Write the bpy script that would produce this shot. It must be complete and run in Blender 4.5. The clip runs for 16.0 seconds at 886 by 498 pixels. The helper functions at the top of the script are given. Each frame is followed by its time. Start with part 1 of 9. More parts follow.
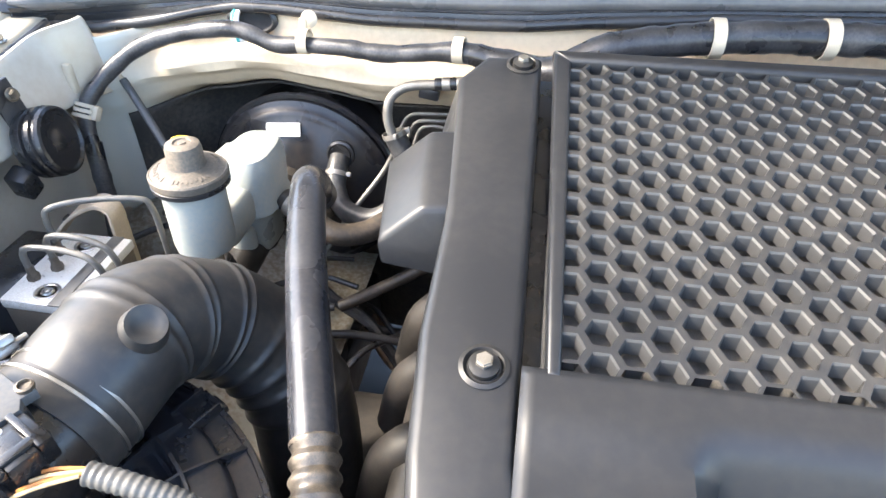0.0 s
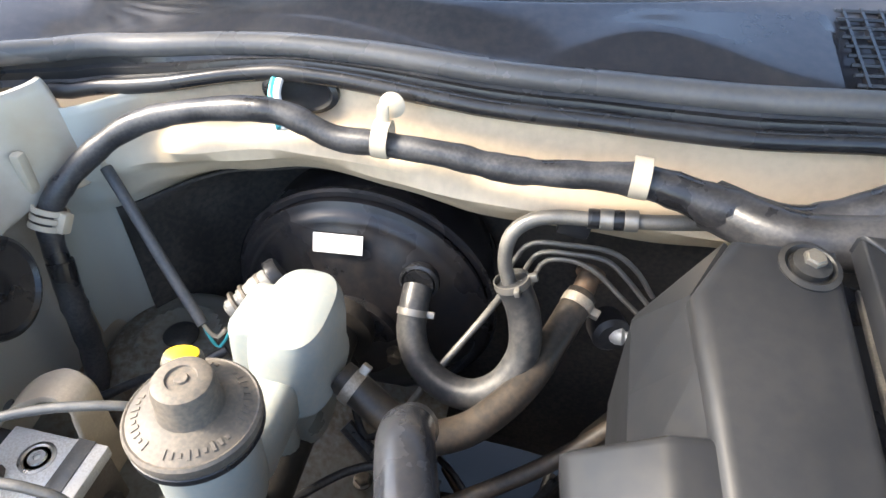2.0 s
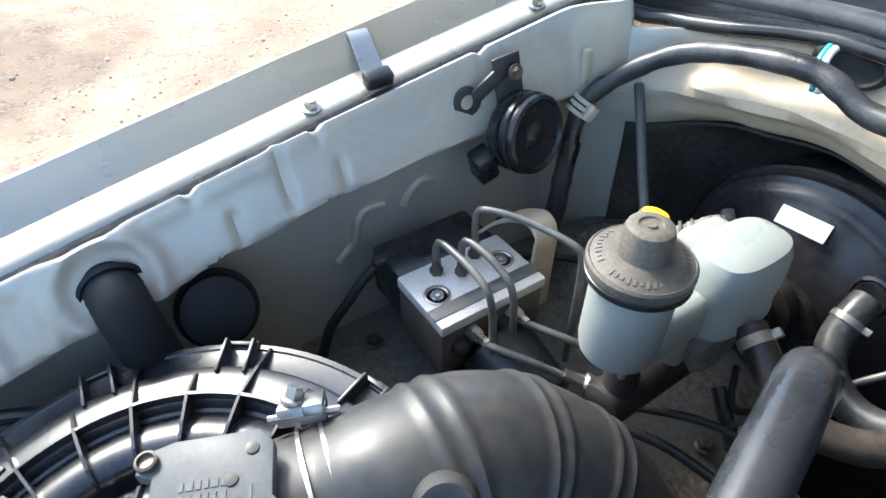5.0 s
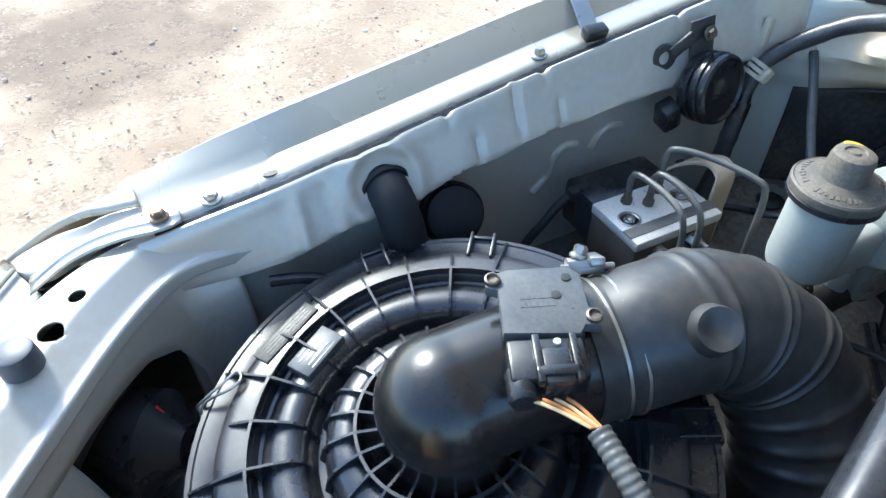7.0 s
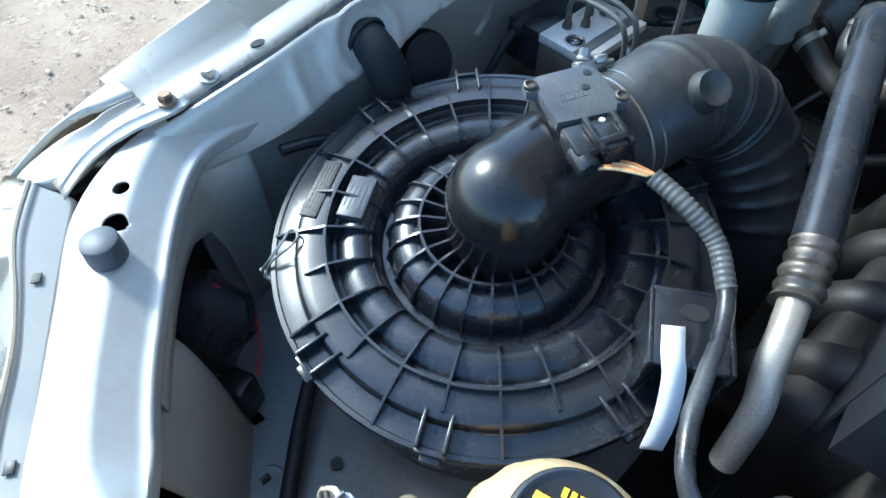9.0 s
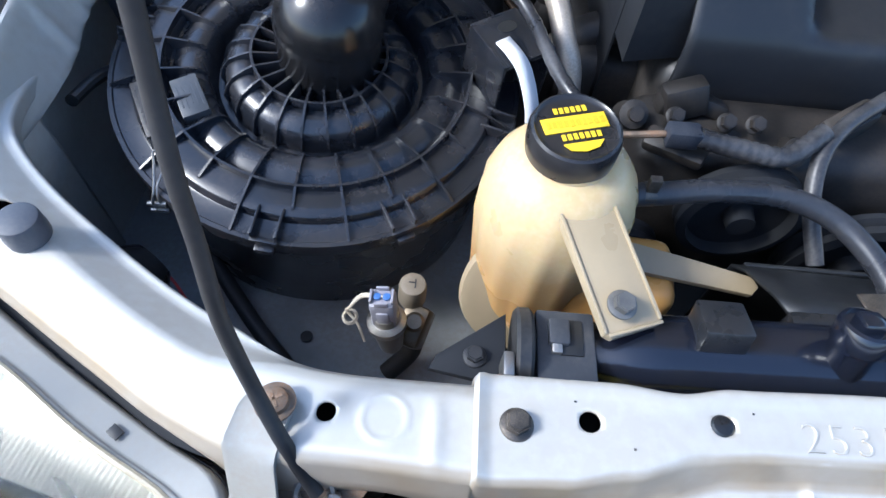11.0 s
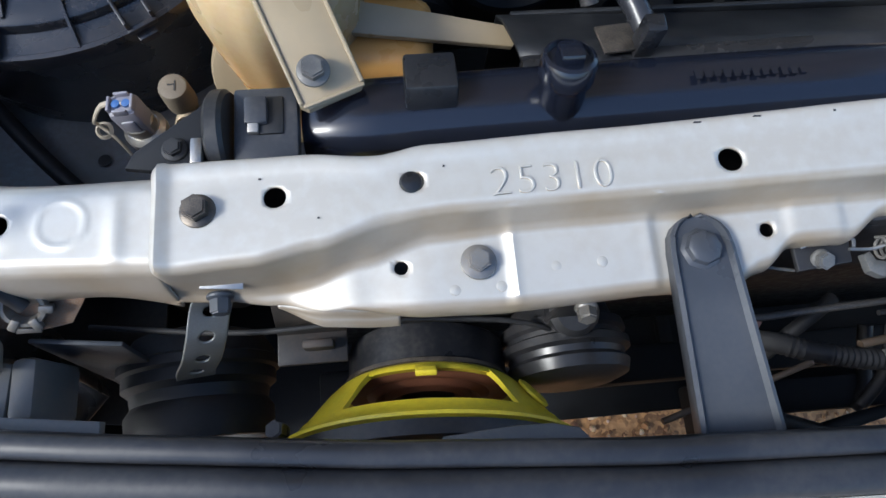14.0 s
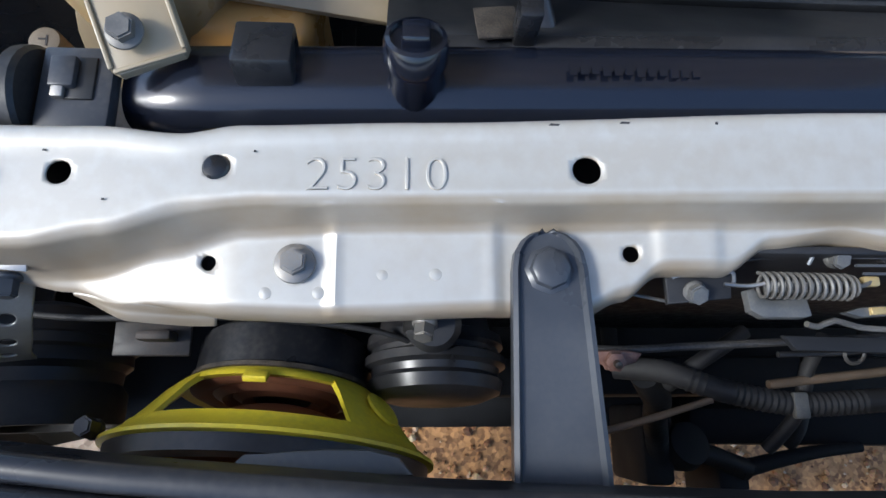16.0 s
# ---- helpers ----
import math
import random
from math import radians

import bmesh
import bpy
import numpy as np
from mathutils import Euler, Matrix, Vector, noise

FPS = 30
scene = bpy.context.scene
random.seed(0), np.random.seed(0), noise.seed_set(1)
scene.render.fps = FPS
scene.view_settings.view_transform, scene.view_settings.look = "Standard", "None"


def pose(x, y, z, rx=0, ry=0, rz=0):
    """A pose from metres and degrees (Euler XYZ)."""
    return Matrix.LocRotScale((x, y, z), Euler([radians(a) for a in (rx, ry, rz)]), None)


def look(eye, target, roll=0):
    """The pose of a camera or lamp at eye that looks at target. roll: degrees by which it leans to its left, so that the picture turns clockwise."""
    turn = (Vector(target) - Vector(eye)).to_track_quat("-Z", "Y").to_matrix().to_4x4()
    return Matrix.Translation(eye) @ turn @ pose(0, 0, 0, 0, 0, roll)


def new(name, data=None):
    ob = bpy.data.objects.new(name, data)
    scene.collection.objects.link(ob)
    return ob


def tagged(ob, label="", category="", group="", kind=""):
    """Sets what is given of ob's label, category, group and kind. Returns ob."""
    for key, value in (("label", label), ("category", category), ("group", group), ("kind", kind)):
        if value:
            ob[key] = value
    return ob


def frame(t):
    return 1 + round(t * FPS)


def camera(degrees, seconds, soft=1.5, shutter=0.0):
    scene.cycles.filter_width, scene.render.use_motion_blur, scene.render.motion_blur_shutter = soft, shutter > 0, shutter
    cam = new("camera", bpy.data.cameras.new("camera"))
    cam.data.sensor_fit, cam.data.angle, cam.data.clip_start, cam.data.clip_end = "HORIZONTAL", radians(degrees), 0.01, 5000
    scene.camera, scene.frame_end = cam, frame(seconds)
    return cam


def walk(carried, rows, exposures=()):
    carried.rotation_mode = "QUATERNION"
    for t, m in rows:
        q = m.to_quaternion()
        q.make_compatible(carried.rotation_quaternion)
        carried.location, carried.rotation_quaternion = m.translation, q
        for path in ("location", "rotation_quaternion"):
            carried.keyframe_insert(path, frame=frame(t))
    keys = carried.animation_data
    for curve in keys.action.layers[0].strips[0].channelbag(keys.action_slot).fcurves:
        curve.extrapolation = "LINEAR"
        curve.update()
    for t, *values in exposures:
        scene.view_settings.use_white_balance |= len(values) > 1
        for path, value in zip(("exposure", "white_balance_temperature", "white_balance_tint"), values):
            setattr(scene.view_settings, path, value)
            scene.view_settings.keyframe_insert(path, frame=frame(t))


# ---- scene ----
cam = camera(71.1, 16.0)
PATH = [
    (0, (0.123, 0.224, 1.263), (-0.075, 1.791, 0.037), 2.2),
    (0.5, (0.081, 0.294, 1.268), (-0.051, 1.838, 0.004), 1.6),
    (1, (0.051, 0.373, 1.273), (-0.094, 1.949, 0.05), 2.6),
    (1.5, (0.018, 0.451, 1.268), (-0.137, 1.972, -0.021), 2.8),
    (2, (-0.012, 0.5, 1.251), (-0.243, 1.985, -0.069), 3.8),
    (2.5, (-0.031, 0.512, 1.249), (-0.382, 1.996, -0.046), 3.1),
    (3, (-0.035, 0.504, 1.247), (-0.607, 1.957, -0.004), 4.8),
    (3.5, (-0.025, 0.472, 1.24), (-0.774, 1.835, -0.018), 2.7),
    (4, (-0.02, 0.452, 1.235), (-0.958, 1.695, -0.02), 3.1),
    (4.5, (-0.013, 0.428, 1.234), (-1.165, 1.434, -0.055), 0.6),
    (4.7, (-0.005, 0.416, 1.233), (-1.202, 1.343, -0.074), 0.6),
    (6.8, (0.045, 0.254, 1.251), (-1.304, 0.894, -0.08), -1.6),
    (7, (0.045, 0.232, 1.254), (-1.282, 0.877, -0.097), -0.6),
    (7.5, (0.046, 0.186, 1.255), (-1.25, 0.831, -0.126), 0.1),
    (8, (0.046, 0.143, 1.259), (-1.176, 0.805, -0.179), 1.0),
    (8.5, (0.041, 0.107, 1.259), (-1.02, 0.838, -0.271), 1.2),
    (8.7, (0.041, 0.099, 1.259), (-0.957, 0.875, -0.291), 0.9),
    (10.8, (-0.052, -0.086, 1.261), (-0.023, 1.034, -0.396), 7.7),
    (11, (-0.051, -0.101, 1.254), (-0.007, 1.008, -0.41), 6.8),
    (11.5, (-0.04, -0.117, 1.245), (0.064, 0.857, -0.498), 6.5),
    (12, (-0.016, -0.106, 1.238), (0.046, 0.667, -0.605), 2.6),
    (12.5, (-0.008, -0.097, 1.233), (0.125, 0.506, -0.67), 10.1),
    (13, (0.007, -0.101, 1.23), (0.121, 0.477, -0.681), 8.8),
    (13.5, (0.047, -0.11, 1.233), (0.189, 0.444, -0.683), 10.4),
    (14, (0.093, -0.113, 1.238), (0.251, 0.452, -0.674), 10.8),
    (14.5, (0.134, -0.114, 1.242), (0.255, 0.4, -0.687), 11.5),
    (15, (0.182, -0.122, 1.245), (0.293, 0.315, -0.704), 13.8),
    (15.5, (0.227, -0.12, 1.25), (0.354, 0.348, -0.69), 13.9),
    (16, (0.187, -0.098, 1.209), (0.302, 0.421, -0.719), 12.6),
]
walk(cam, [(t, look(eye, target, roll)) for t, eye, target, roll in PATH],
     exposures=[(0, 3.4, 6950, 10), (1.0, 3.15, 6950, 10), (2.5, 2.85, 7000, 9), (3.5, 2.9, 6950, 8), (4.0, 2.86, 6900, 8), (4.5, 2.5, 6550, 6), (7, 2.25, 5650, 0), (8, 2.10, 5450, -2), (8.7, 2.0, 5200, -4), (11, 1.75, 5450, 8), (11.5, 0.84, 5550, 9), (12.5, 0.9, 5600, 7), (13.5, 1.1, 5750, 7), (15, 1.25, 5650, 7), (16, 1.12, 5700, 7)])

# ---- world, sun, exposure ----
world = bpy.data.worlds.new("sky")
scene.world = world
world.use_nodes = True
wn = world.node_tree.nodes
sky = wn.new("ShaderNodeTexSky")
sky.sky_type = 'NISHITA'
sky.sun_disc = False
SUN_DIR = Vector((-0.74, -0.15, 0.66)).normalized()
sky.sun_elevation = math.asin(SUN_DIR.z)
sky.sun_rotation = math.atan2(SUN_DIR.x, SUN_DIR.y)
sky.dust_density, sky.ozone_density, sky.air_density = 2.0, 2.0, 1.0
world.node_tree.links.new(sky.outputs[0], wn["Background"].inputs[0])
wn["Background"].inputs[1].default_value = 0.12
sun = new("sun", bpy.data.lights.new("sun", 'SUN'))
sun.data.energy, sun.data.angle, sun.data.color = 1.5, radians(12), (1.0, 0.93, 0.82)
sun.matrix_world = look(SUN_DIR * 5, (0, 0, 0))


# ---- materials ----
def material(name, base, rough=0.5, metal=0.0, var=0.25, scale=30.0, bump=0.15, dust=None, dust_amount=0.5, coat=0.0,
             spec=0.5, rough_var=0.15):
    m = bpy.data.materials.new(name)
    m.use_nodes = True
    nt = m.node_tree
    p = nt.nodes["Principled BSDF"]
    co = nt.nodes.new("ShaderNodeTexCoord")
    big, fine = nt.nodes.new("ShaderNodeTexNoise"), nt.nodes.new("ShaderNodeTexNoise")
    big.inputs["Scale"].default_value, big.inputs["Detail"].default_value = scale, 5
    fine.inputs["Scale"].default_value, fine.inputs["Detail"].default_value = scale * 14, 3
    for n in (big, fine):
        nt.links.new(co.outputs["Object"], n.inputs["Vector"])
    ramp = nt.nodes.new("ShaderNodeValToRGB")
    lo, hi = [max(0, c * (1 - var)) for c in base], [min(1, c * (1 + var)) for c in base]
    ramp.color_ramp.elements[0].position, ramp.color_ramp.elements[1].position = 0.3, 0.7
    ramp.color_ramp.elements[0].color, ramp.color_ramp.elements[1].color = (*lo, 1), (*hi, 1)
    nt.links.new(big.outputs[0], ramp.inputs[0])
    colour = ramp.outputs[0]
    if dust:
        speck = nt.nodes.new("ShaderNodeMath")
        speck.operation = 'MULTIPLY'
        nt.links.new(big.outputs[0], speck.inputs[0])
        nt.links.new(fine.outputs[0], speck.inputs[1])
        span = nt.nodes.new("ShaderNodeMapRange")
        span.inputs[1].default_value, span.inputs[2].default_value = 0.18, 0.38
        span.inputs[4].default_value = dust_amount
        nt.links.new(speck.outputs[0], span.inputs[0])
        mix = nt.nodes.new("ShaderNodeMixRGB")
        mix.inputs[2].default_value = (*dust, 1)
        nt.links.new(span.outputs[0], mix.inputs[0])
        nt.links.new(colour, mix.inputs[1])
        colour = mix.outputs[0]
    nt.links.new(colour, p.inputs["Base Color"])
    rr = nt.nodes.new("ShaderNodeMapRange")
    rr.inputs[1].default_value, rr.inputs[2].default_value = 0.3, 0.7
    rr.inputs[3].default_value, rr.inputs[4].default_value = max(0.03, rough - rough_var), min(1, rough + rough_var)
    nt.links.new(big.outputs[0], rr.inputs[0])
    nt.links.new(rr.outputs[0], p.inputs["Roughness"])
    p.inputs["Metallic"].default_value = metal
    p.inputs["Specular IOR Level"].default_value = spec
    p.inputs["Coat Weight"].default_value = coat
    p.inputs["Coat Roughness"].default_value = 0.12
    if bump:
        b = nt.nodes.new("ShaderNodeBump")
        b.inputs["Strength"].default_value, b.inputs["Distance"].default_value = bump, 0.0003
        nt.links.new(fine.outputs[0], b.inputs["Height"])
        nt.links.new(b.outputs[0], p.inputs["Normal"])
    return m


DUST = (0.25, 0.22, 0.18)
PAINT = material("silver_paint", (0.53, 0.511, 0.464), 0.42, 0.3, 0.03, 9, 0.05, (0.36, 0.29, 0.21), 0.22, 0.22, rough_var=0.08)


def tone_front_slopes(m, tan, amount):
    """A second tone on slopes that face forward: dust plus the light and shade there."""
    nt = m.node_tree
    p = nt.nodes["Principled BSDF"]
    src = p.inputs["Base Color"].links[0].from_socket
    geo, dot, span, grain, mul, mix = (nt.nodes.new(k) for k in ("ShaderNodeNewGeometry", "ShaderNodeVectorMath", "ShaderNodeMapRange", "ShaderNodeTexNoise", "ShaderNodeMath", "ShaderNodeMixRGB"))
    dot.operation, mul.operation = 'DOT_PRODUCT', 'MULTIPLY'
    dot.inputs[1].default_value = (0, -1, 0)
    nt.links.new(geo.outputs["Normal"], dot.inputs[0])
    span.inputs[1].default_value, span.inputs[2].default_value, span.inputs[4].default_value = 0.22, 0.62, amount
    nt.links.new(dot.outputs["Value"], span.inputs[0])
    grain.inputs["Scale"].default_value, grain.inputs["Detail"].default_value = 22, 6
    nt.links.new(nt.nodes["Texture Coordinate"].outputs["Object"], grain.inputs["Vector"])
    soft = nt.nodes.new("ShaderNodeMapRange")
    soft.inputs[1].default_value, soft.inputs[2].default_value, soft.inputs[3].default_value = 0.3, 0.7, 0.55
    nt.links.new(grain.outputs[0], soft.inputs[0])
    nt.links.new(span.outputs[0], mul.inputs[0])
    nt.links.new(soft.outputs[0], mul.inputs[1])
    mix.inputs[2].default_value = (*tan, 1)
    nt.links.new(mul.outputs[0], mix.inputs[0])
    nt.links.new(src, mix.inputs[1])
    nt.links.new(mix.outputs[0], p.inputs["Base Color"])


# Tan for brown dirt on the forward slopes, with their shade put in.
tone_front_slopes(PAINT, (0.37, 0.285, 0.185), 0.95)
PAINT_OUT = material("outer_paint", (0.47, 0.43, 0.355), 0.28, 0.3, 0.04, 9, 0.02, None, 0, 0.5)
BLACK = material("black_plastic", (0.017, 0.018, 0.021), 0.30, 0.0, 0.3, 25, 0.12, DUST, 0.035)
GLOSS = material("gloss_black_plastic", (0.016, 0.016, 0.018), 0.27, 0.0, 0.3, 20, 0.05, (0.16, 0.12, 0.09), 0.03, rough_var=0.04)
COVER = material("engine_cover_plastic", (0.016, 0.0175, 0.021), 0.38, 0.0, 0.10, 9, 0.12, DUST, 0.03, spec=0.40, rough_var=0.06)
FILTER = material("satin_filter_plastic", (0.013, 0.0155, 0.021), 0.27, 0.0, 0.25, 18, 0.10, (0.17, 0.125, 0.095), 0.11, spec=0.75, rough_var=0.07)
SOOT = material("soot_black_rubber", (0.017, 0.0185, 0.022), 0.7, 0.0, 0.3, 18, 0.1, spec=0.25)
MATTE = material("matte_black_rubber", (0.017, 0.0175, 0.020), 0.6, 0.0, 0.3, 18, 0.1, DUST, 0.03)
GREY_RUBBER = material("worn_grey_rubber", (0.042, 0.043, 0.046), 0.42, 0.0, 0.25, 14, 0.12, (0.19, 0.175, 0.155), 0.35)
BROWN_RUBBER = material("muddy_brown_rubber", (0.030, 0.026, 0.023), 0.45, 0.0, 0.3, 18, 0.15, (0.15, 0.105, 0.07), 0.28)
RUBBER = material("rubber", (0.014, 0.0145, 0.016), 0.45, 0.0, 0.25, 22, 0.12, DUST, 0.063)
DUSTY_RUBBER = material("dusty_rubber", (0.026, 0.027, 0.029), 0.42, 0.0, 0.25, 9, 0.10, (0.15, 0.12, 0.09), 0.20)
SEAL = material("seal_rubber", (0.017, 0.018, 0.021), 0.28, 0.0, 0.2, 16, 0.06, DUST, 0.042)
GREASY = material("greasy_dark_metal", (0.019, 0.0175, 0.0165), 0.55, 0.1, 0.5, 18, 0.5, (0.15, 0.105, 0.07), 0.11)
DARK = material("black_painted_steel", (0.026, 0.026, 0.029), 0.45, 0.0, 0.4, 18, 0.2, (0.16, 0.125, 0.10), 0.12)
BOOSTER = material("booster_black_paint", (0.014, 0.0145, 0.017), 0.24, 0.0, 0.3, 7, 0.05, (0.13, 0.09, 0.065), 0.13)
STEEL = material("zinc_steel", (0.40, 0.39, 0.37), 0.38, 0.9, 0.2, 60, 0.1, (0.3, 0.24, 0.17), 0.3)
OLD_STEEL_CLAMP = material("dull_clamp_steel", (0.25, 0.243, 0.23), 0.4, 0.6, 0.25, 60, 0.1, (0.3, 0.24, 0.17), 0.35)
ZINC = material("pale_zinc", (0.50, 0.485, 0.44), 0.45, 0.5, 0.2, 60, 0.15, (0.32, 0.26, 0.19), 0.3)
PRIMER = material("matte_grey_bracket", (0.34, 0.33, 0.30), 0.5, 0.1, 0.06, 20, 0.08, (0.3, 0.24, 0.17), 0.25)
BEIGE_DUST = material("dusty_beige_steel", (0.42, 0.34, 0.25), 0.6, 0.1, 0.2, 40, 0.2, DUST, 0.3)
RUSTY = material("rusty_bolt", (0.22, 0.17, 0.13), 0.55, 0.6, 0.4, 90, 0.4, (0.25, 0.13, 0.06), 0.7)
OLD_BOLT = material("dark_bolt", (0.11, 0.098, 0.085), 0.45, 0.7, 0.3, 90, 0.3, (0.24, 0.19, 0.14), 0.5)
ALU = material("cast_aluminium", (0.74, 0.72, 0.68), 0.42, 0.25, 0.15, 50, 0.2, (0.34, 0.27, 0.19), 0.45)
PIPE = material("grey_steel_pipe", (0.15, 0.145, 0.135), 0.45, 0.35, 0.2, 50, 0.15, DUST, 0.4)
ALU_PIPE = material("dull_aluminium_pipe", (0.46, 0.40, 0.33), 0.45, 0.5, 0.2, 40, 0.2, DUST, 0.5)
HOSE_PIPE = material("satin_black_pipe", (0.022, 0.024, 0.03), 0.25, 0.0, 0.2, 20, 0.05, DUST, 0.06)
WHITE_PLASTIC = material("milky_reservoir_plastic", (0.315, 0.347, 0.334), 0.36, 0.0, 0.06, 18, 0.06, (0.5, 0.42, 0.32), 0.3)
WHITE_STRAP = material("white_strap", (0.8, 0.8, 0.8), 0.5, 0.0, 0.05, 30, 0.05)
CAP_GREY = material("dusty_grey_cap", (0.105, 0.092, 0.078), 0.6, 0.0, 0.25, 30, 0.25, (0.24, 0.19, 0.14), 0.5)
YELLOW = material("yellow_plastic", (0.86, 0.68, 0.035), 0.42, 0.0, 0.10, 22, 0.08, (0.34, 0.26, 0.08), 0.2)
YELLOW_TAG = material("yellow_label", (0.85, 0.55, 0.02), 0.45, 0.0, 0.05, 40, 0.02)
# Black for pins, and for flat pieces standing for shade in holes, slots
FLAT_BLACK = material("flat_black", (0.02, 0.02, 0.02), 0.5, 0.0, 0.1, 40, 0.0)
PALE_INK = material("grey_ink", (0.45, 0.45, 0.46), 0.5, 0.0, 0.1, 40, 0.0)
WHITE_LABEL = material("white_label", (0.8, 0.79, 0.74), 0.45, 0.0, 0.05, 40, 0.02)
FADED_LABEL = material("faded_sticker", (0.50, 0.53, 0.55), 0.4, 0.0, 0.05, 40, 0.02)
BEIGE_CLIP = material("beige_nylon", (0.49, 0.43, 0.335), 0.5, 0.0, 0.08, 60, 0.1)
COPPER = material("orange_wire", (0.55, 0.22, 0.06), 0.5, 0.0, 0.2, 80, 0.0)
TAPE = material("harness_tape", (0.027, 0.028, 0.033), 0.36, 0.0, 0.5, 30, 0.5, (0.27, 0.25, 0.22), 0.13)
CONDUIT = material("grey_conduit", (0.085, 0.084, 0.08), 0.5, 0.0, 0.25, 40, 0.15, DUST, 0.175)
GREY_PLASTIC = material("grey_plastic", (0.30, 0.31, 0.31), 0.45, 0.0, 0.1, 25, 0.1, DUST, 0.3)
PALE_PLASTIC = material("pale_connector_plastic", (0.27, 0.265, 0.31), 0.45, 0.0, 0.1, 50, 0.1, DUST, 0.3)
BLUE = material("blue_connector", (0.05, 0.13, 0.34), 0.4, 0.0, 0.2, 60, 0.05)
TEAL = material("teal_wire", (0.05, 0.38, 0.42), 0.45, 0.0, 0.2, 60, 0.05)
BRASS = material("old_brass", (0.17, 0.135, 0.09), 0.42, 0.7, 0.2, 60, 0.2, DUST, 0.3)
CONE = material("speaker_cone_brown", (0.24, 0.095, 0.045), 0.6, 0.0, 0.3, 50, 0.2)
RED = material("red_wire", (0.5, 0.03, 0.03), 0.5, 0.0, 0.1, 60, 0.0)
ARM = material("slate_painted_bracket", (0.055, 0.06, 0.07), 0.4, 0.0, 0.12, 25, 0.08, DUST, 0.042)
TANK = material("radiator_tank_plastic", (0.007, 0.009, 0.017), 0.19, 0.0, 0.15, 8, 0.015, DUST, 0.006, spec=0.85, rough_var=0.04)
TRAY = material("dusty_grey_tray", (0.26, 0.27, 0.275), 0.5, 0.1, 0.3, 14, 0.1, (0.2, 0.17, 0.13), 0.4)
CHROME = material("reflector_chrome", (0.52, 0.52, 0.50), 0.34, 0.75, 0.08, 20, 0.0)


def clear(name, colour, rough, bump_scale=0):
    m = bpy.data.materials.new(name)
    m.use_nodes = True
    p = m.node_tree.nodes["Principled BSDF"]
    p.inputs["Base Color"].default_value = (*colour, 1)
    p.inputs["Roughness"].default_value = rough
    p.inputs["Transmission Weight"].default_value = 1.0
    p.inputs["IOR"].default_value = 1.3
    return m


LENS = clear("headlight_lens", (0.93, 0.92, 0.86), 0.12)


def liquid(m, tint, level, soft):
    """Coolant that shows through the wall below its level."""
    nt = m.node_tree
    p = nt.nodes["Principled BSDF"]
    src = p.inputs["Base Color"].links[0].from_socket
    split, span, mix = (nt.nodes.new(k) for k in ("ShaderNodeSeparateXYZ", "ShaderNodeMapRange", "ShaderNodeMixRGB"))
    nt.links.new(nt.nodes["Texture Coordinate"].outputs["Object"], split.inputs[0])
    span.inputs[1].default_value, span.inputs[2].default_value = level - soft, level + soft
    span.inputs[3].default_value, span.inputs[4].default_value = 0.75, 0.0
    nt.links.new(split.outputs["Z"], span.inputs[0])
    nt.links.new(span.outputs[0], mix.inputs[0])
    mix.inputs[2].default_value = (*tint, 1)
    nt.links.new(src, mix.inputs[1])
    nt.links.new(mix.outputs[0], p.inputs["Base Color"])


def amber_tank():
    m = material("yellowed_translucent_plastic", (0.56, 0.425, 0.235), 0.32, 0.0, 0.12, 16, 0.10, (0.50, 0.32, 0.13), 0.35)
    liquid(m, (0.50, 0.27, 0.08), 0.885, 0.035)
    p = m.node_tree.nodes["Principled BSDF"]
    p.inputs["Subsurface Weight"].default_value = 0.35
    p.inputs["Subsurface Radius"].default_value = (1.0, 0.6, 0.25)
    p.inputs["Subsurface Scale"].default_value = 0.02
    return m


AMBER = amber_tank()
DEEP_AMBER = material("orange_coolant_plastic", (0.62, 0.33, 0.095), 0.32, 0.0, 0.12, 16, 0.08, (0.50, 0.30, 0.12), 0.3)


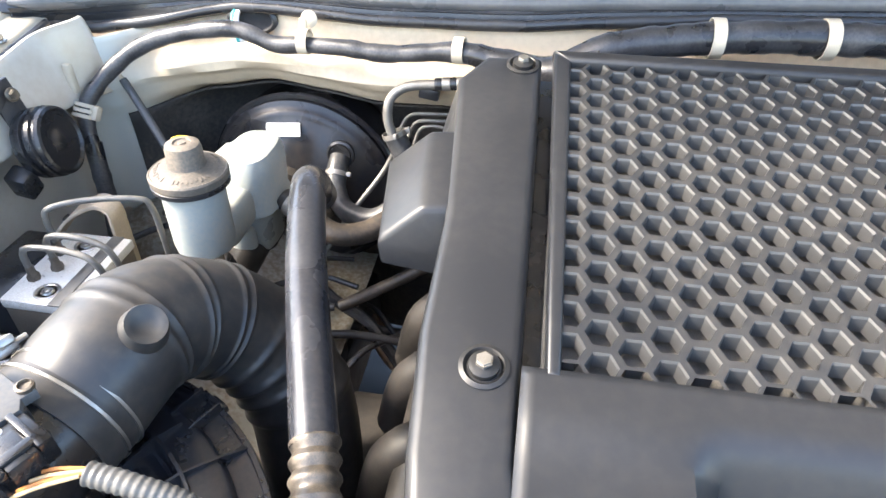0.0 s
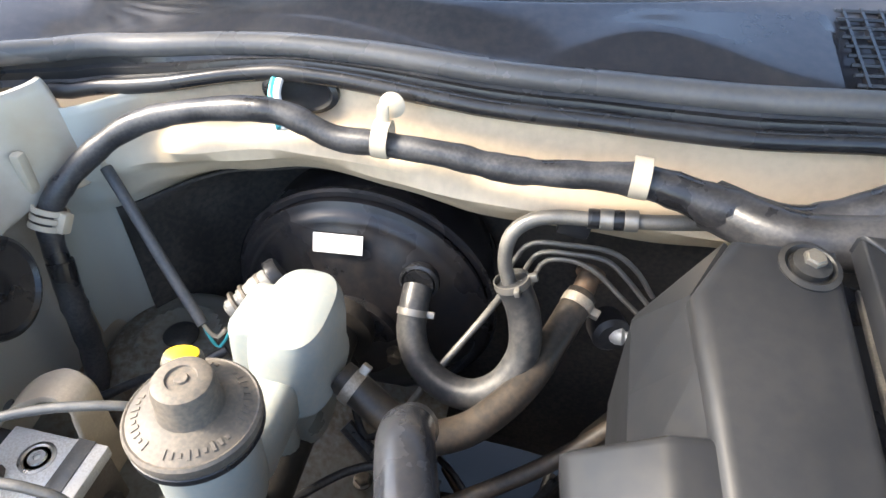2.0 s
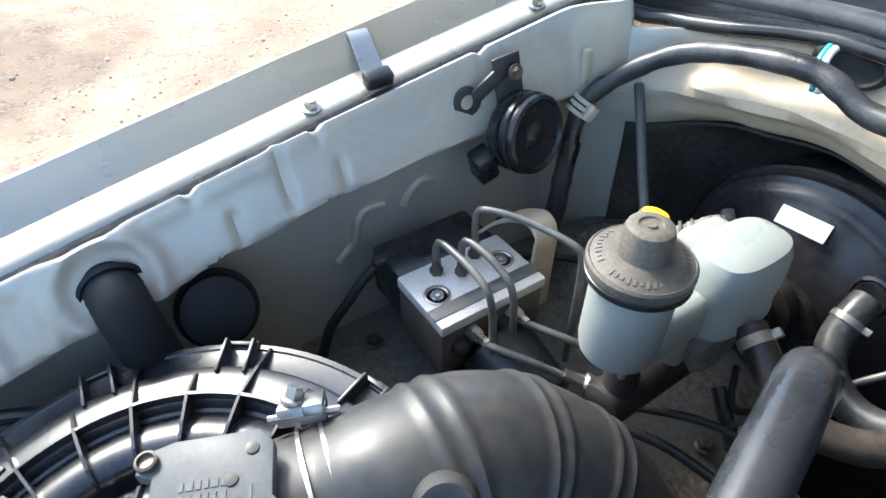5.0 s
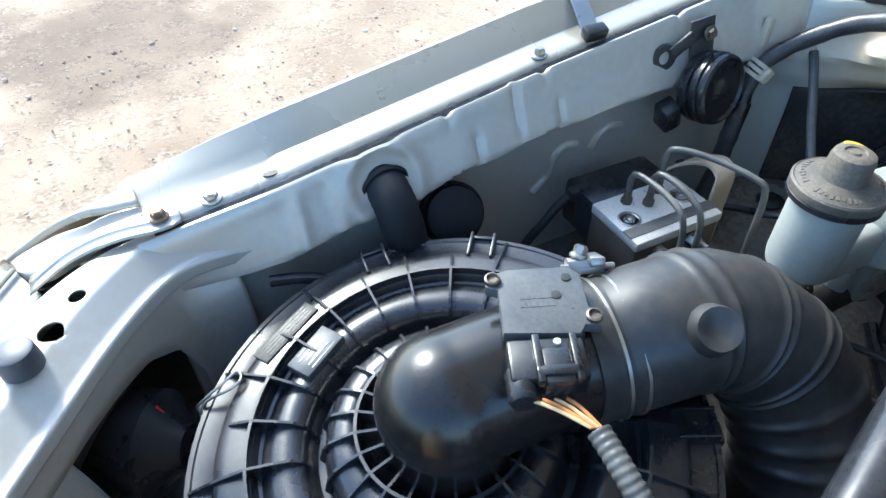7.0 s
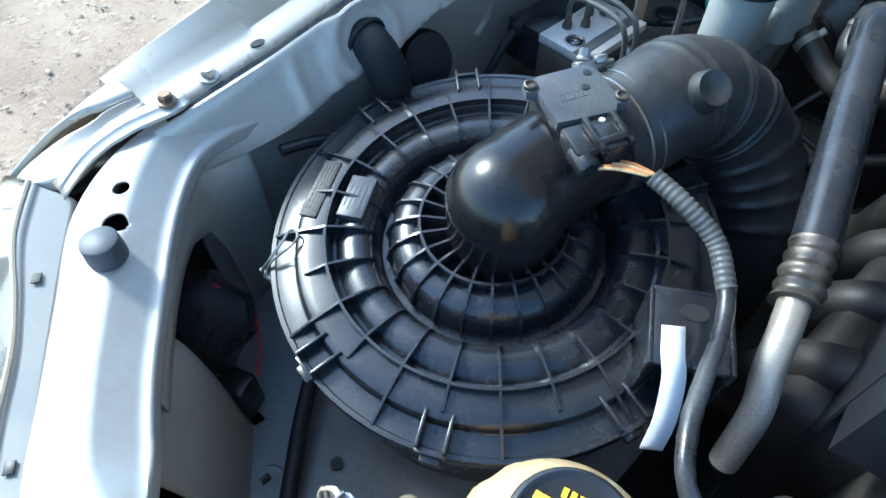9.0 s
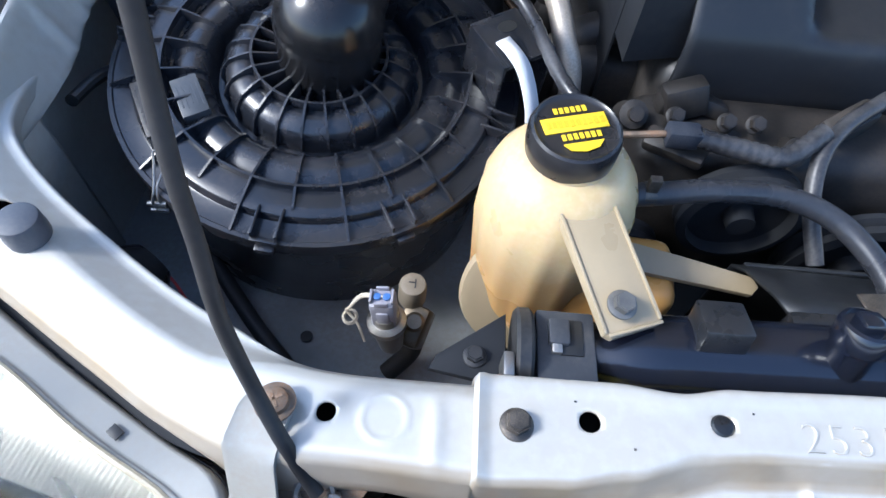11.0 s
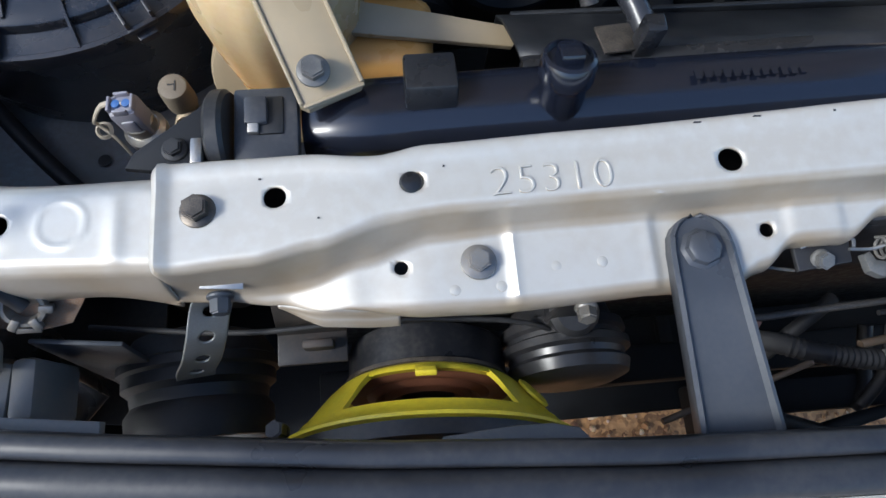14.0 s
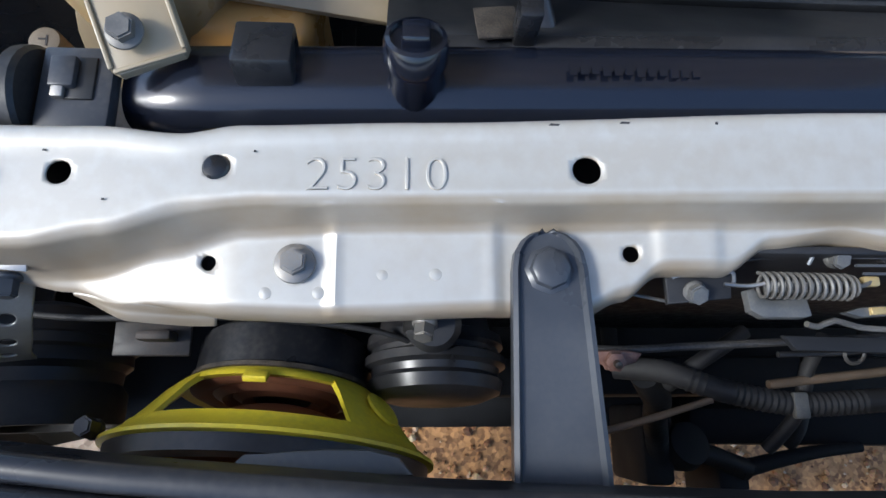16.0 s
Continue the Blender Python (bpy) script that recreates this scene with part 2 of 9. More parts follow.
def gravel():
    m = bpy.data.materials.new("dry_gravel_soil")
    m.use_nodes = True
    nt = m.node_tree
    p = nt.nodes["Principled BSDF"]
    co = nt.nodes.new("ShaderNodeTexCoord")

    def noise_tex(scale, detail):
        n = nt.nodes.new("ShaderNodeTexNoise")
        n.inputs["Scale"].default_value, n.inputs["Detail"].default_value = scale, detail
        nt.links.new(co.outputs["Object"], n.inputs["Vector"])
        return n

    def ramp(src, a, b, ca, cb):
        r = nt.nodes.new("ShaderNodeValToRGB")
        r.color_ramp.elements[0].position, r.color_ramp.elements[1].position = a, b
        r.color_ramp.elements[0].color, r.color_ramp.elements[1].color = (*ca, 1), (*cb, 1)
        nt.links.new(src, r.inputs[0])
        return r.outputs[0]

    soil = ramp(noise_tex(1.6, 8).outputs[0], 0.36, 0.64, (0.27, 0.190, 0.125), (0.44, 0.330, 0.225))
    cell = nt.nodes.new("ShaderNodeTexVoronoi")
    cell.inputs["Scale"].default_value = 75
    nt.links.new(co.outputs["Object"], cell.inputs["Vector"])
    stone = ramp(cell.outputs["Color"], 0.2, 0.9, (0.20, 0.135, 0.090), (0.48, 0.37, 0.27))
    mix = nt.nodes.new("ShaderNodeMixRGB")
    nt.links.new(ramp(noise_tex(9, 6).outputs[0], 0.42, 0.62, (0, 0, 0), (0.8, 0.8, 0.8)), mix.inputs[0])
    nt.links.new(soil, mix.inputs[1])
    nt.links.new(stone, mix.inputs[2])
    blotch = nt.nodes.new("ShaderNodeMixRGB")
    blotch.blend_type = 'MULTIPLY'
    nt.links.new(ramp(noise_tex(0.55, 5).outputs[0], 0.5, 0.64, (0, 0, 0), (0.35, 0.35, 0.35)), blotch.inputs[0])
    nt.links.new(mix.outputs[0], blotch.inputs[1])
    blotch.inputs[2].default_value = (0.5, 0.45, 0.42, 1)
    # a darker patch of ground beside the car, with a ragged edge
    place = nt.nodes.new("ShaderNodeMapping")
    place.inputs["Location"].default_value, place.inputs["Scale"].default_value = (3.25 / 1.0, -0.05 / 0.9, 0), (1 / 1.0, 1 / 0.9, 1)
    nt.links.new(co.outputs["Object"], place.inputs["Vector"])
    far = nt.nodes.new("ShaderNodeVectorMath")
    far.operation = 'LENGTH'
    nt.links.new(place.outputs[0], far.inputs[0])
    rag = nt.nodes.new("ShaderNodeMath")
    rag.operation = 'ADD'
    nt.links.new(far.outputs["Value"], rag.inputs[0])
    nt.links.new(noise_tex(3.0, 6).outputs[0], rag.inputs[1])
    half = nt.nodes.new("ShaderNodeMath")
    half.operation = 'MULTIPLY'
    half.inputs[1].default_value = 0.5
    nt.links.new(rag.outputs[0], half.inputs[0])
    dark_patch = nt.nodes.new("ShaderNodeMixRGB")
    dark_patch.blend_type = 'MULTIPLY'
    nt.links.new(ramp(half.outputs[0], 0.50, 0.66, (0.75, 0.75, 0.75), (0, 0, 0)), dark_patch.inputs[0])
    nt.links.new(blotch.outputs[0], dark_patch.inputs[1])
    dark_patch.inputs[2].default_value = (0.40, 0.36, 0.34, 1)
    # red-brown laterite gravel under the front of the car
    spot = nt.nodes.new("ShaderNodeMapping")
    spot.inputs["Location"].default_value = (-0.62, 0.1, 0)
    nt.links.new(co.outputs["Object"], spot.inputs["Vector"])
    reach = nt.nodes.new("ShaderNodeVectorMath")
    reach.operation = 'LENGTH'
    nt.links.new(spot.outputs[0], reach.inputs[0])
    edge = nt.nodes.new("ShaderNodeMath")
    edge.operation = 'MULTIPLY_ADD'
    edge.inputs[1].default_value, edge.inputs[2].default_value = 0.5, 0.0
    nt.links.new(reach.outputs["Value"], edge.inputs[0])
    small = nt.nodes.new("ShaderNodeTexVoronoi")
    small.inputs["Scale"].default_value = 130
    nt.links.new(co.outputs["Object"], small.inputs["Vector"])
    grit = ramp(small.outputs["Color"], 0.15, 0.85, (0.15, 0.065, 0.022), (0.52, 0.265, 0.095))
    red = nt.nodes.new("ShaderNodeMixRGB")
    nt.links.new(ramp(edge.outputs[0], 0.38, 0.50, (0.9, 0.9, 0.9), (0, 0, 0)), red.inputs[0])
    nt.links.new(dark_patch.outputs[0], red.inputs[1])
    nt.links.new(grit, red.inputs[2])
    nt.links.new(red.outputs[0], p.inputs["Base Color"])
    p.inputs["Roughness"].default_value = 0.9
    b = nt.nodes.new("ShaderNodeBump")
    b.inputs["Strength"].default_value, b.inputs["Distance"].default_value = 0.4, 0.006
    nt.links.new(cell.outputs["Distance"], b.inputs["Height"])
    nt.links.new(b.outputs[0], p.inputs["Normal"])
    return m


def island_stones(name, dark, mid, pale):
    """Stones that differ from one another in colour."""
    m = bpy.data.materials.new(name)
    m.use_nodes = True
    nt = m.node_tree
    p = nt.nodes["Principled BSDF"]
    geo, ramp, co, grain, mix = (nt.nodes.new(k) for k in ("ShaderNodeNewGeometry", "ShaderNodeValToRGB", "ShaderNodeTexCoord", "ShaderNodeTexNoise", "ShaderNodeMixRGB"))
    ramp.color_ramp.elements[0].position, ramp.color_ramp.elements[1].position = 0.05, 1.0
    ramp.color_ramp.elements[0].color, ramp.color_ramp.elements[1].color = (*dark, 1), (*pale, 1)
    ramp.color_ramp.elements.new(0.6).color = (*mid, 1)
    nt.links.new(geo.outputs["Random Per Island"], ramp.inputs[0])
    grain.inputs["Scale"].default_value, grain.inputs["Detail"].default_value = 180, 4
    nt.links.new(co.outputs["Object"], grain.inputs["Vector"])
    mix.blend_type = 'MULTIPLY'
    mix.inputs[0].default_value = 0.6
    nt.links.new(ramp.outputs[0], mix.inputs[1])
    nt.links.new(grain.outputs["Color"], mix.inputs[2])
    nt.links.new(mix.outputs[0], p.inputs["Base Color"])
    p.inputs["Roughness"].default_value = 0.85
    return m


GRAVEL = gravel()
RED_STONES = island_stones("laterite_stones", (0.13, 0.055, 0.023), (0.46, 0.21, 0.07), (0.72, 0.54, 0.34))
STONES = island_stones("loose_stones", (0.40, 0.30, 0.22), (0.66, 0.52, 0.39), (0.92, 0.83, 0.70))
STOP_RUBBER = material("faded_stop_rubber", (0.060, 0.066, 0.082), 0.5, 0.0, 0.15, 22, 0.1, DUST, 0.1)
CLAMP_GREY = material("worn_clamp_grey", (0.050, 0.053, 0.060), 0.42, 0.0, 0.15, 25, 0.1, DUST, 0.12)
GRIMY_ALU = material("grimy_aluminium", (0.15, 0.125, 0.10), 0.55, 0.3, 0.4, 40, 0.3, (0.10, 0.07, 0.05), 0.5)
DOME = material("polished_dome_plastic", (0.012, 0.012, 0.013), 0.24, 0.0, 0.3, 12, 0.04, (0.16, 0.10, 0.06), 0.05, rough_var=0.04)
SHEET_GREY = material("dull_sheet_steel", (0.045, 0.043, 0.043), 0.5, 0.2, 0.3, 40, 0.2, (0.12, 0.08, 0.06), 0.3)
CLIP_GREY = material("blue_grey_clip", (0.20, 0.22, 0.25), 0.35, 0.3, 0.1, 20, 0.08, DUST, 0.2)
LOWER_BROWN = material("bulkhead_dark_brown", (0.033, 0.030, 0.028), 0.8, 0.0, 0.35, 14, 0.4, (0.16, 0.13, 0.10), 0.3)
COWL = material("cowl_plastic", (0.030, 0.032, 0.039), 0.16, 0.0, 0.05, 10, 0.02, DUST, 0.05, rough_var=0.04)
# Paler than SEAL: the sky's sheen on the upper lip, put into colour
LIP = material("pale_lip_rubber", (0.085, 0.087, 0.092), 0.33, 0.0, 0.15, 14, 0.05, DUST, 0.15)
SCREEN = material("windscreen_glass", (0.05, 0.055, 0.06), 0.05, 0.0, 0.05, 4, 0.0, rough_var=0.01, spec=1.0)
SHELF = material("dusty_wing_floor", (0.33, 0.325, 0.29), 0.55, 0.0, 0.2, 12, 0.1, (0.17, 0.12, 0.08), 0.75)
PALE_WIRE = material("tan_wire", (0.62, 0.42, 0.22), 0.5, 0.0, 0.2, 80, 0.0)
DUSTY_PLATE = material("dusty_print_plastic", (0.050, 0.048, 0.046), 0.5, 0.0, 0.3, 30, 0.15, (0.17, 0.13, 0.10), 0.35)
GREY_BLACK = material("faded_black_plastic", (0.060, 0.066, 0.075), 0.5, 0.0, 0.15, 25, 0.1, DUST, 0.15)
CONNECTOR = material("grey_connector", (0.26, 0.255, 0.245), 0.45, 0.0, 0.15, 40, 0.1, DUST, 0.3)
DUST_INK = material("cap_lettering", (0.135, 0.115, 0.095), 0.7, 0.0, 0.1, 50, 0.1)
CORE = material("dusty_cooler_core", (0.085, 0.083, 0.08), 0.55, 0.2, 0.3, 90, 0.5, DUST, 0.4)
MESH = material("dusty_mesh_plastic", (0.020, 0.0215, 0.025), 0.40, 0.0, 0.03, 7, 0.12, DUST, 0.08, rough_var=0.06)
FINS = material("cooler_fins", (0.015, 0.0165, 0.020), 0.6, 0.0, 0.3, 120, 0.5, spec=0.3)
BLUE_BLACK = material("blue_black_plastic", (0.02, 0.026, 0.04), 0.35, 0.0, 0.2, 40, 0.06, DUST, 0.1)
SHROUD = material("shroud_plastic", (0.013, 0.0145, 0.017), 0.5, 0.0, 0.2, 10, 0.05, DUST, 0.03)
PALE_AMBER = material("pale_translucent_bracket", (0.345, 0.275, 0.175), 0.38, 0.0, 0.08, 20, 0.08, (0.4, 0.3, 0.18), 0.2)
DIM_YELLOW = material("worn_yellow_print", (0.66, 0.40, 0.015), 0.5, 0.0, 0.1, 40, 0.0)
CAP_BROWN = material("brown_valve_cap", (0.20, 0.165, 0.12), 0.55, 0.0, 0.15, 60, 0.25, DUST, 0.4)
GREY_TRIM = material("grey_trim_plastic", (0.12, 0.125, 0.13), 0.45, 0.0, 0.1, 25, 0.1, DUST, 0.2)
FRONT_SEAL = material("front_seal_rubber", (0.019, 0.020, 0.024), 0.40, 0.0, 0.2, 16, 0.08, DUST, 0.05)
SLATE_DARK = material("dark_slate_sheet", (0.050, 0.057, 0.068), 0.45, 0.0, 0.15, 20, 0.08, DUST, 0.04)
HOUSING = material("lamp_housing", (0.27, 0.27, 0.255), 0.45, 0.0, 0.08, 20, 0.05, DUST, 0.25)
LENS_EDGE = material("yellowed_edge", (0.40, 0.35, 0.25), 0.3, 0.0, 0.1, 20, 0.05)
GREY_DARK = material("dark_grey_plastic", (0.16, 0.165, 0.17), 0.45, 0.0, 0.12, 25, 0.1, DUST, 0.25)
OLD_STEEL = material("dull_spring_steel", (0.15, 0.145, 0.135), 0.5, 0.4, 0.2, 60, 0.15, DUST, 0.3)
GOLD = material("yellow_zinc", (0.62, 0.46, 0.20), 0.40, 0.5, 0.15, 60, 0.12, DUST, 0.2)
SEAT_GREY = material("dull_grey_casting", (0.12, 0.125, 0.125), 0.5, 0.3, 0.2, 60, 0.2, DUST, 0.3)
STRAP = material("blue_zinc_strap", (0.33, 0.345, 0.345), 0.42, 0.55, 0.15, 50, 0.1, DUST, 0.2)
ARM_LIGHT = material("pale_slate_plate", (0.105, 0.12, 0.155), 0.4, 0.0, 0.10, 20, 0.06, DUST, 0.05)
HORN = material("horn_black", (0.021, 0.022, 0.025), 0.42, 0.0, 0.3, 20, 0.08, (0.16, 0.12, 0.09), 0.10)
ROD_GREY = material("dull_rod_steel", (0.045, 0.045, 0.047), 0.5, 0.3, 0.2, 50, 0.15, DUST, 0.2)
TAN_PIPE = material("tan_stained_pipe", (0.135, 0.105, 0.077), 0.5, 0.2, 0.25, 40, 0.15, (0.20, 0.11, 0.06), 0.3)
RED_RUST = material("red_rust", (0.24, 0.13, 0.105), 0.6, 0.3, 0.3, 60, 0.3, (0.32, 0.25, 0.2), 0.4)
RUBBER_CAN = material("magnet_rubber", (0.015, 0.0165, 0.021), 0.42, 0.0, 0.15, 20, 0.08, DUST, 0.12)


# ---- mesh helpers ----
def part(name, bm, mat, parent=None, label="", smooth=True, angle=38):
    """Links a bmesh, in world metres, as one mesh object, under parent if given."""
    bmesh.ops.recalc_face_normals(bm, faces=bm.faces)
    if smooth:
        lim = radians(angle)
        for f in bm.faces:
            f.smooth = True
        for e in bm.edges:
            if len(e.link_faces) == 2 and e.calc_face_angle(0) > lim:
                e.smooth = False
    me = bpy.data.meshes.new(name)
    bm.to_mesh(me)
    bm.free()
    me.materials.append(mat)
    ob = new(name, me)
    if parent is not None:
        ob.parent = parent
        ob.matrix_parent_inverse = ORIGIN[parent.name].inverted()
        ORIGIN[ob.name] = ORIGIN[parent.name] @ Matrix.Translation((0, 0, 0))
        ORIGIN[ob.name] = Matrix.Identity(4)
    else:
        ORIGIN[ob.name] = Matrix.Identity(4)
    if label:
        ob["label"] = label
    return ob


ORIGIN = {}


def thing(name, place, label, category, group="", kind=""):
    ob = new(name)
    ob.location = place
    ob.empty_display_size = 0.02
    ORIGIN[ob.name] = Matrix.Translation(place)
    return tagged(ob, label, category, group, kind)


def solo(name, bm, mat, label, category, group="", kind="", **k):
    return tagged(part(name, bm, mat, None, "", **k), label, category, group, kind)


def axis_frame(place, up, side=None):
    """A matrix whose z runs along up, at place."""
    z = Vector(up).normalized()
    s = Vector(side) if side else (Vector((1, 0, 0)) if abs(z.x) < 0.9 else Vector((0, 1, 0)))
    x = (s - z * s.dot(z)).normalized()
    y = z.cross(x)
    m = Matrix((x, y, z)).transposed().to_4x4()
    m.translation = place
    return m


def lathe(bm, prof, m=Matrix(), n=32, closed_ends=True, lobes=None):
    rings = []
    for r, z in prof:
        ring = []
        for i in range(n):
            a = 2 * math.pi * i / n
            k = lobes(a, z) if lobes else 1.0
            ring.append(bm.verts.new(m @ Vector((r * k * math.cos(a), r * k * math.sin(a), z))))
        rings.append(ring)
    for a, b in zip(rings, rings[1:]):
        for i in range(n):
            bm.faces.new((a[i], a[(i + 1) % n], b[(i + 1) % n], b[i]))
    if closed_ends:
        bm.faces.new(rings[0][::-1])
        bm.faces.new(rings[-1])
    return bm


def spline(pts, step=0.006):
    """Catmull-Rom through the points, evenly stepped."""
    p = [Vector(q) for q in pts]
    if len(p) == 2:
        n = max(2, int((p[1] - p[0]).length / step))
        return [p[0].lerp(p[1], i / n) for i in range(n + 1)]
    p = [2 * p[0] - p[1]] + p + [2 * p[-1] - p[-2]]
    out = []
    for i in range(1, len(p) - 2):
        a, b, c, d = p[i - 1:i + 3]
        n = max(2, int((c - b).length / step))
        for k in range(n):
            t = k / n
            out.append(0.5 * (2 * b + (c - a) * t + (2 * a - 5 * b + 4 * c - d) * t * t + (3 * b - a - 3 * c + d) * t ** 3))
    out.append(p[-2])
    return out


def tube(bm, pts, r, n=12, step=0.006, rf=None, cap=True, squash=1.0):
    """A round tube along a smooth line. rf(s): a factor on the radius, s metres along."""
    line = spline(pts, step)
    t = (line[1] - line[0]).normalized()
    side = t.orthogonal().normalized()
    s, rings = 0.0, []
    for i, q in enumerate(line):
        if i:
            s += (q - line[i - 1]).length
        nt = ((line[min(i + 1, len(line) - 1)]) - line[max(i - 1, 0)]).normalized()
        side = (side - nt * side.dot(nt)).normalized()
        other = nt.cross(side)
        rr = r * (rf(s) if rf else 1.0)
        rings.append([bm.verts.new(q + side * rr * math.cos(2 * math.pi * k / n) + other * rr * squash * math.sin(2 * math.pi * k / n))
                      for k in range(n)])
    for a, b in zip(rings, rings[1:]):
        for i in range(n):
            bm.faces.new((a[i], a[(i + 1) % n], b[(i + 1) % n], b[i]))
    if cap:
        bm.faces.new(rings[0][::-1])
        bm.faces.new(rings[-1])
    return bm


def box(bm, size, m=Matrix(), bevel=0.0, seg=2):
    tmp = bmesh.new()
    bmesh.ops.create_cube(tmp, size=1.0)
    bmesh.ops.scale(tmp, vec=size, verts=tmp.verts)
    if bevel:
        bmesh.ops.bevel(tmp, geom=list(tmp.edges), offset=bevel, segments=seg, affect='EDGES', profile=0.5)
    return merge(bm, tmp, m)


def merge(bm, tmp, m=Matrix()):
    table = {v: bm.verts.new(m @ v.co) for v in tmp.verts}
    for f in tmp.faces:
        bm.faces.new([table[v] for v in f.verts])
    tmp.free()
    return bm


def prism(bm, outline, h, m=Matrix(), bevel=0.0, seg=2):
    """An outline in the xy plane, made h thick along z."""
    tmp = bmesh.new()
    f = tmp.faces.new([tmp.verts.new((x, y, 0)) for x, y in outline])
    f.normal_update()
    if f.normal.z < 0:
        f.normal_flip()
    ext = bmesh.ops.extrude_face_region(tmp, geom=[f])
    bmesh.ops.translate(tmp, vec=(0, 0, h), verts=[v for v in ext["geom"] if isinstance(v, bmesh.types.BMVert)])
    if bevel:
        top = [e for e in tmp.edges if all(v.co.z > h * 0.5 for v in e.verts)]
        bmesh.ops.bevel(tmp, geom=top, offset=bevel, segments=seg, affect='EDGES', profile=0.5)
    return merge(bm, tmp, m)


def loft(bm, sections, closed=False, cap=False):
    """Faces between sections of equally many points."""
    rows = [[bm.verts.new(p) for p in s] for s in sections]
    n = len(rows[0])
    for a, b in zip(rows, rows[1:]):
        for i in range(n if closed else n - 1):
            bm.faces.new((a[i], a[(i + 1) % n], b[(i + 1) % n], b[i]))
    if cap:
        bm.faces.new(rows[0][::-1])
        bm.faces.new(rows[-1])
    return rows


def rounded(pts, times=2):
    """Cuts the corners of an open line."""
    p = [Vector(q) for q in pts]
    for _ in range(times):
        out = [p[0]]
        for a, b in zip(p, p[1:]):
            d = min(0.25, 0.004 / max((b - a).length, 1e-6)) if times == 1 else 0.22
            out += [a.lerp(b, d), a.lerp(b, 1 - d)]
        p = out + [p[-1]]
    return p


def crisp(pts, r):
    """Rounds the corners of an open line to about r metres."""
    p = [Vector(q) for q in pts]
    for cut in (r, r * 0.3):
        out = [p[0]]
        for a, b in zip(p, p[1:]):
            d = min(0.3, cut / max((b - a).length, 1e-6))
            out += [a.lerp(b, d), a.lerp(b, 1 - d)]
        p = out + [p[-1]]
    return p


def resample(pts, n):
    p = [Vector(q) for q in pts]
    acc = [0.0]
    for a, b in zip(p, p[1:]):
        acc.append(acc[-1] + (b - a).length)
    out, j = [], 0
    for i in range(n):
        s = acc[-1] * i / (n - 1)
        while j < len(p) - 2 and acc[j + 1] < s:
            j += 1
        out.append(p[j].lerp(p[j + 1], (s - acc[j]) / max(acc[j + 1] - acc[j], 1e-9)))
    return out


def curve_at(knots, x):
    """Smooth value at x of a row of (x, value) knots."""
    if x <= knots[0][0]:
        return knots[0][1]
    for (a, va), (b, vb) in zip(knots, knots[1:]):
        if x <= b:
            t = (x - a) / (b - a)
            return va + (vb - va) * t * t * (3 - 2 * t)
    return knots[-1][1]


def line_at(knots, x):
    if x <= knots[0][0]:
        return knots[0][1]
    for (a, va), (b, vb) in zip(knots, knots[1:]):
        if x <= b:
            return va + (vb - va) * (x - a) / (b - a)
    return knots[-1][1]


def punch(bm, centre, r, flat=(0, 1)):
    """A round hole through a fine sheet: faces inside go, the rim is drawn to the circle (seen along z)."""
    c = Vector(centre)

    def away(v):
        return math.hypot(v.x - c.x, v.y - c.y)

    gone = [f for f in bm.faces if abs(f.calc_center_median().z - c.z) < 0.02 and away(f.calc_center_median()) < r]
    bmesh.ops.delete(bm, geom=gone, context='FACES')
    for v in bm.verts:
        if abs(v.co.z - c.z) < 0.02 and away(v.co) < r * 1.7 and v.is_boundary:
            d = Vector((v.co.x - c.x, v.co.y - c.y, 0)).normalized() * r
            v.co.x, v.co.y = c.x + d.x, c.y + d.y


def solid_sheet(bm, thick):
    """Gives an open sheet a thickness below itself."""
    bmesh.ops.solidify(bm, geom=list(bm.faces), thickness=thick)
    return bm


def solid(ob, thick):
    mod = ob.modifiers.new("thickness", 'SOLIDIFY')
    mod.thickness, mod.offset = thick, -1
    return ob


def hex_bolt(bm, place, up=(0, 0, 1), flange=0.010, head=0.0065, high=0.006, dished=False):
    m = axis_frame(place, up)
    lathe(bm, [(flange * 0.9, -0.001), (flange, 0.0004), (flange * 0.96, 0.0014), (head * 1.1, 0.0024)], m, 24)
    tmp = bmesh.new()
    bmesh.ops.create_cone(tmp, cap_ends=True, segments=6, radius1=head * 1.13, radius2=head * 1.13, depth=high)
    bmesh.ops.bevel(tmp, geom=[e for e in tmp.edges if all(v.co.z > 0 for v in e.verts)], offset=0.0009, segments=2, affect='EDGES')
    merge(bm, tmp, m @ Matrix.Translation((0, 0, 0.002 + high / 2)))
    return bm


def bolt(parent, place, up=(0, 0, 1), mat=None, name="bolt", **k):
    return part(name, hex_bolt(bmesh.new(), place, up, **k), mat or OLD_BOLT, parent)


def bars(parent, m, rows, mat, thick=0.0004, name="print_bar"):
    """Unreadable print: thin bars (x, y, width, height) on a face whose z is out."""
    bm = bmesh.new()
    for x, y, w, h in rows:
        box(bm, (w, h, thick), m @ Matrix.Translation((x, y, 0)))
    return part(name, bm, mat, parent, smooth=False)

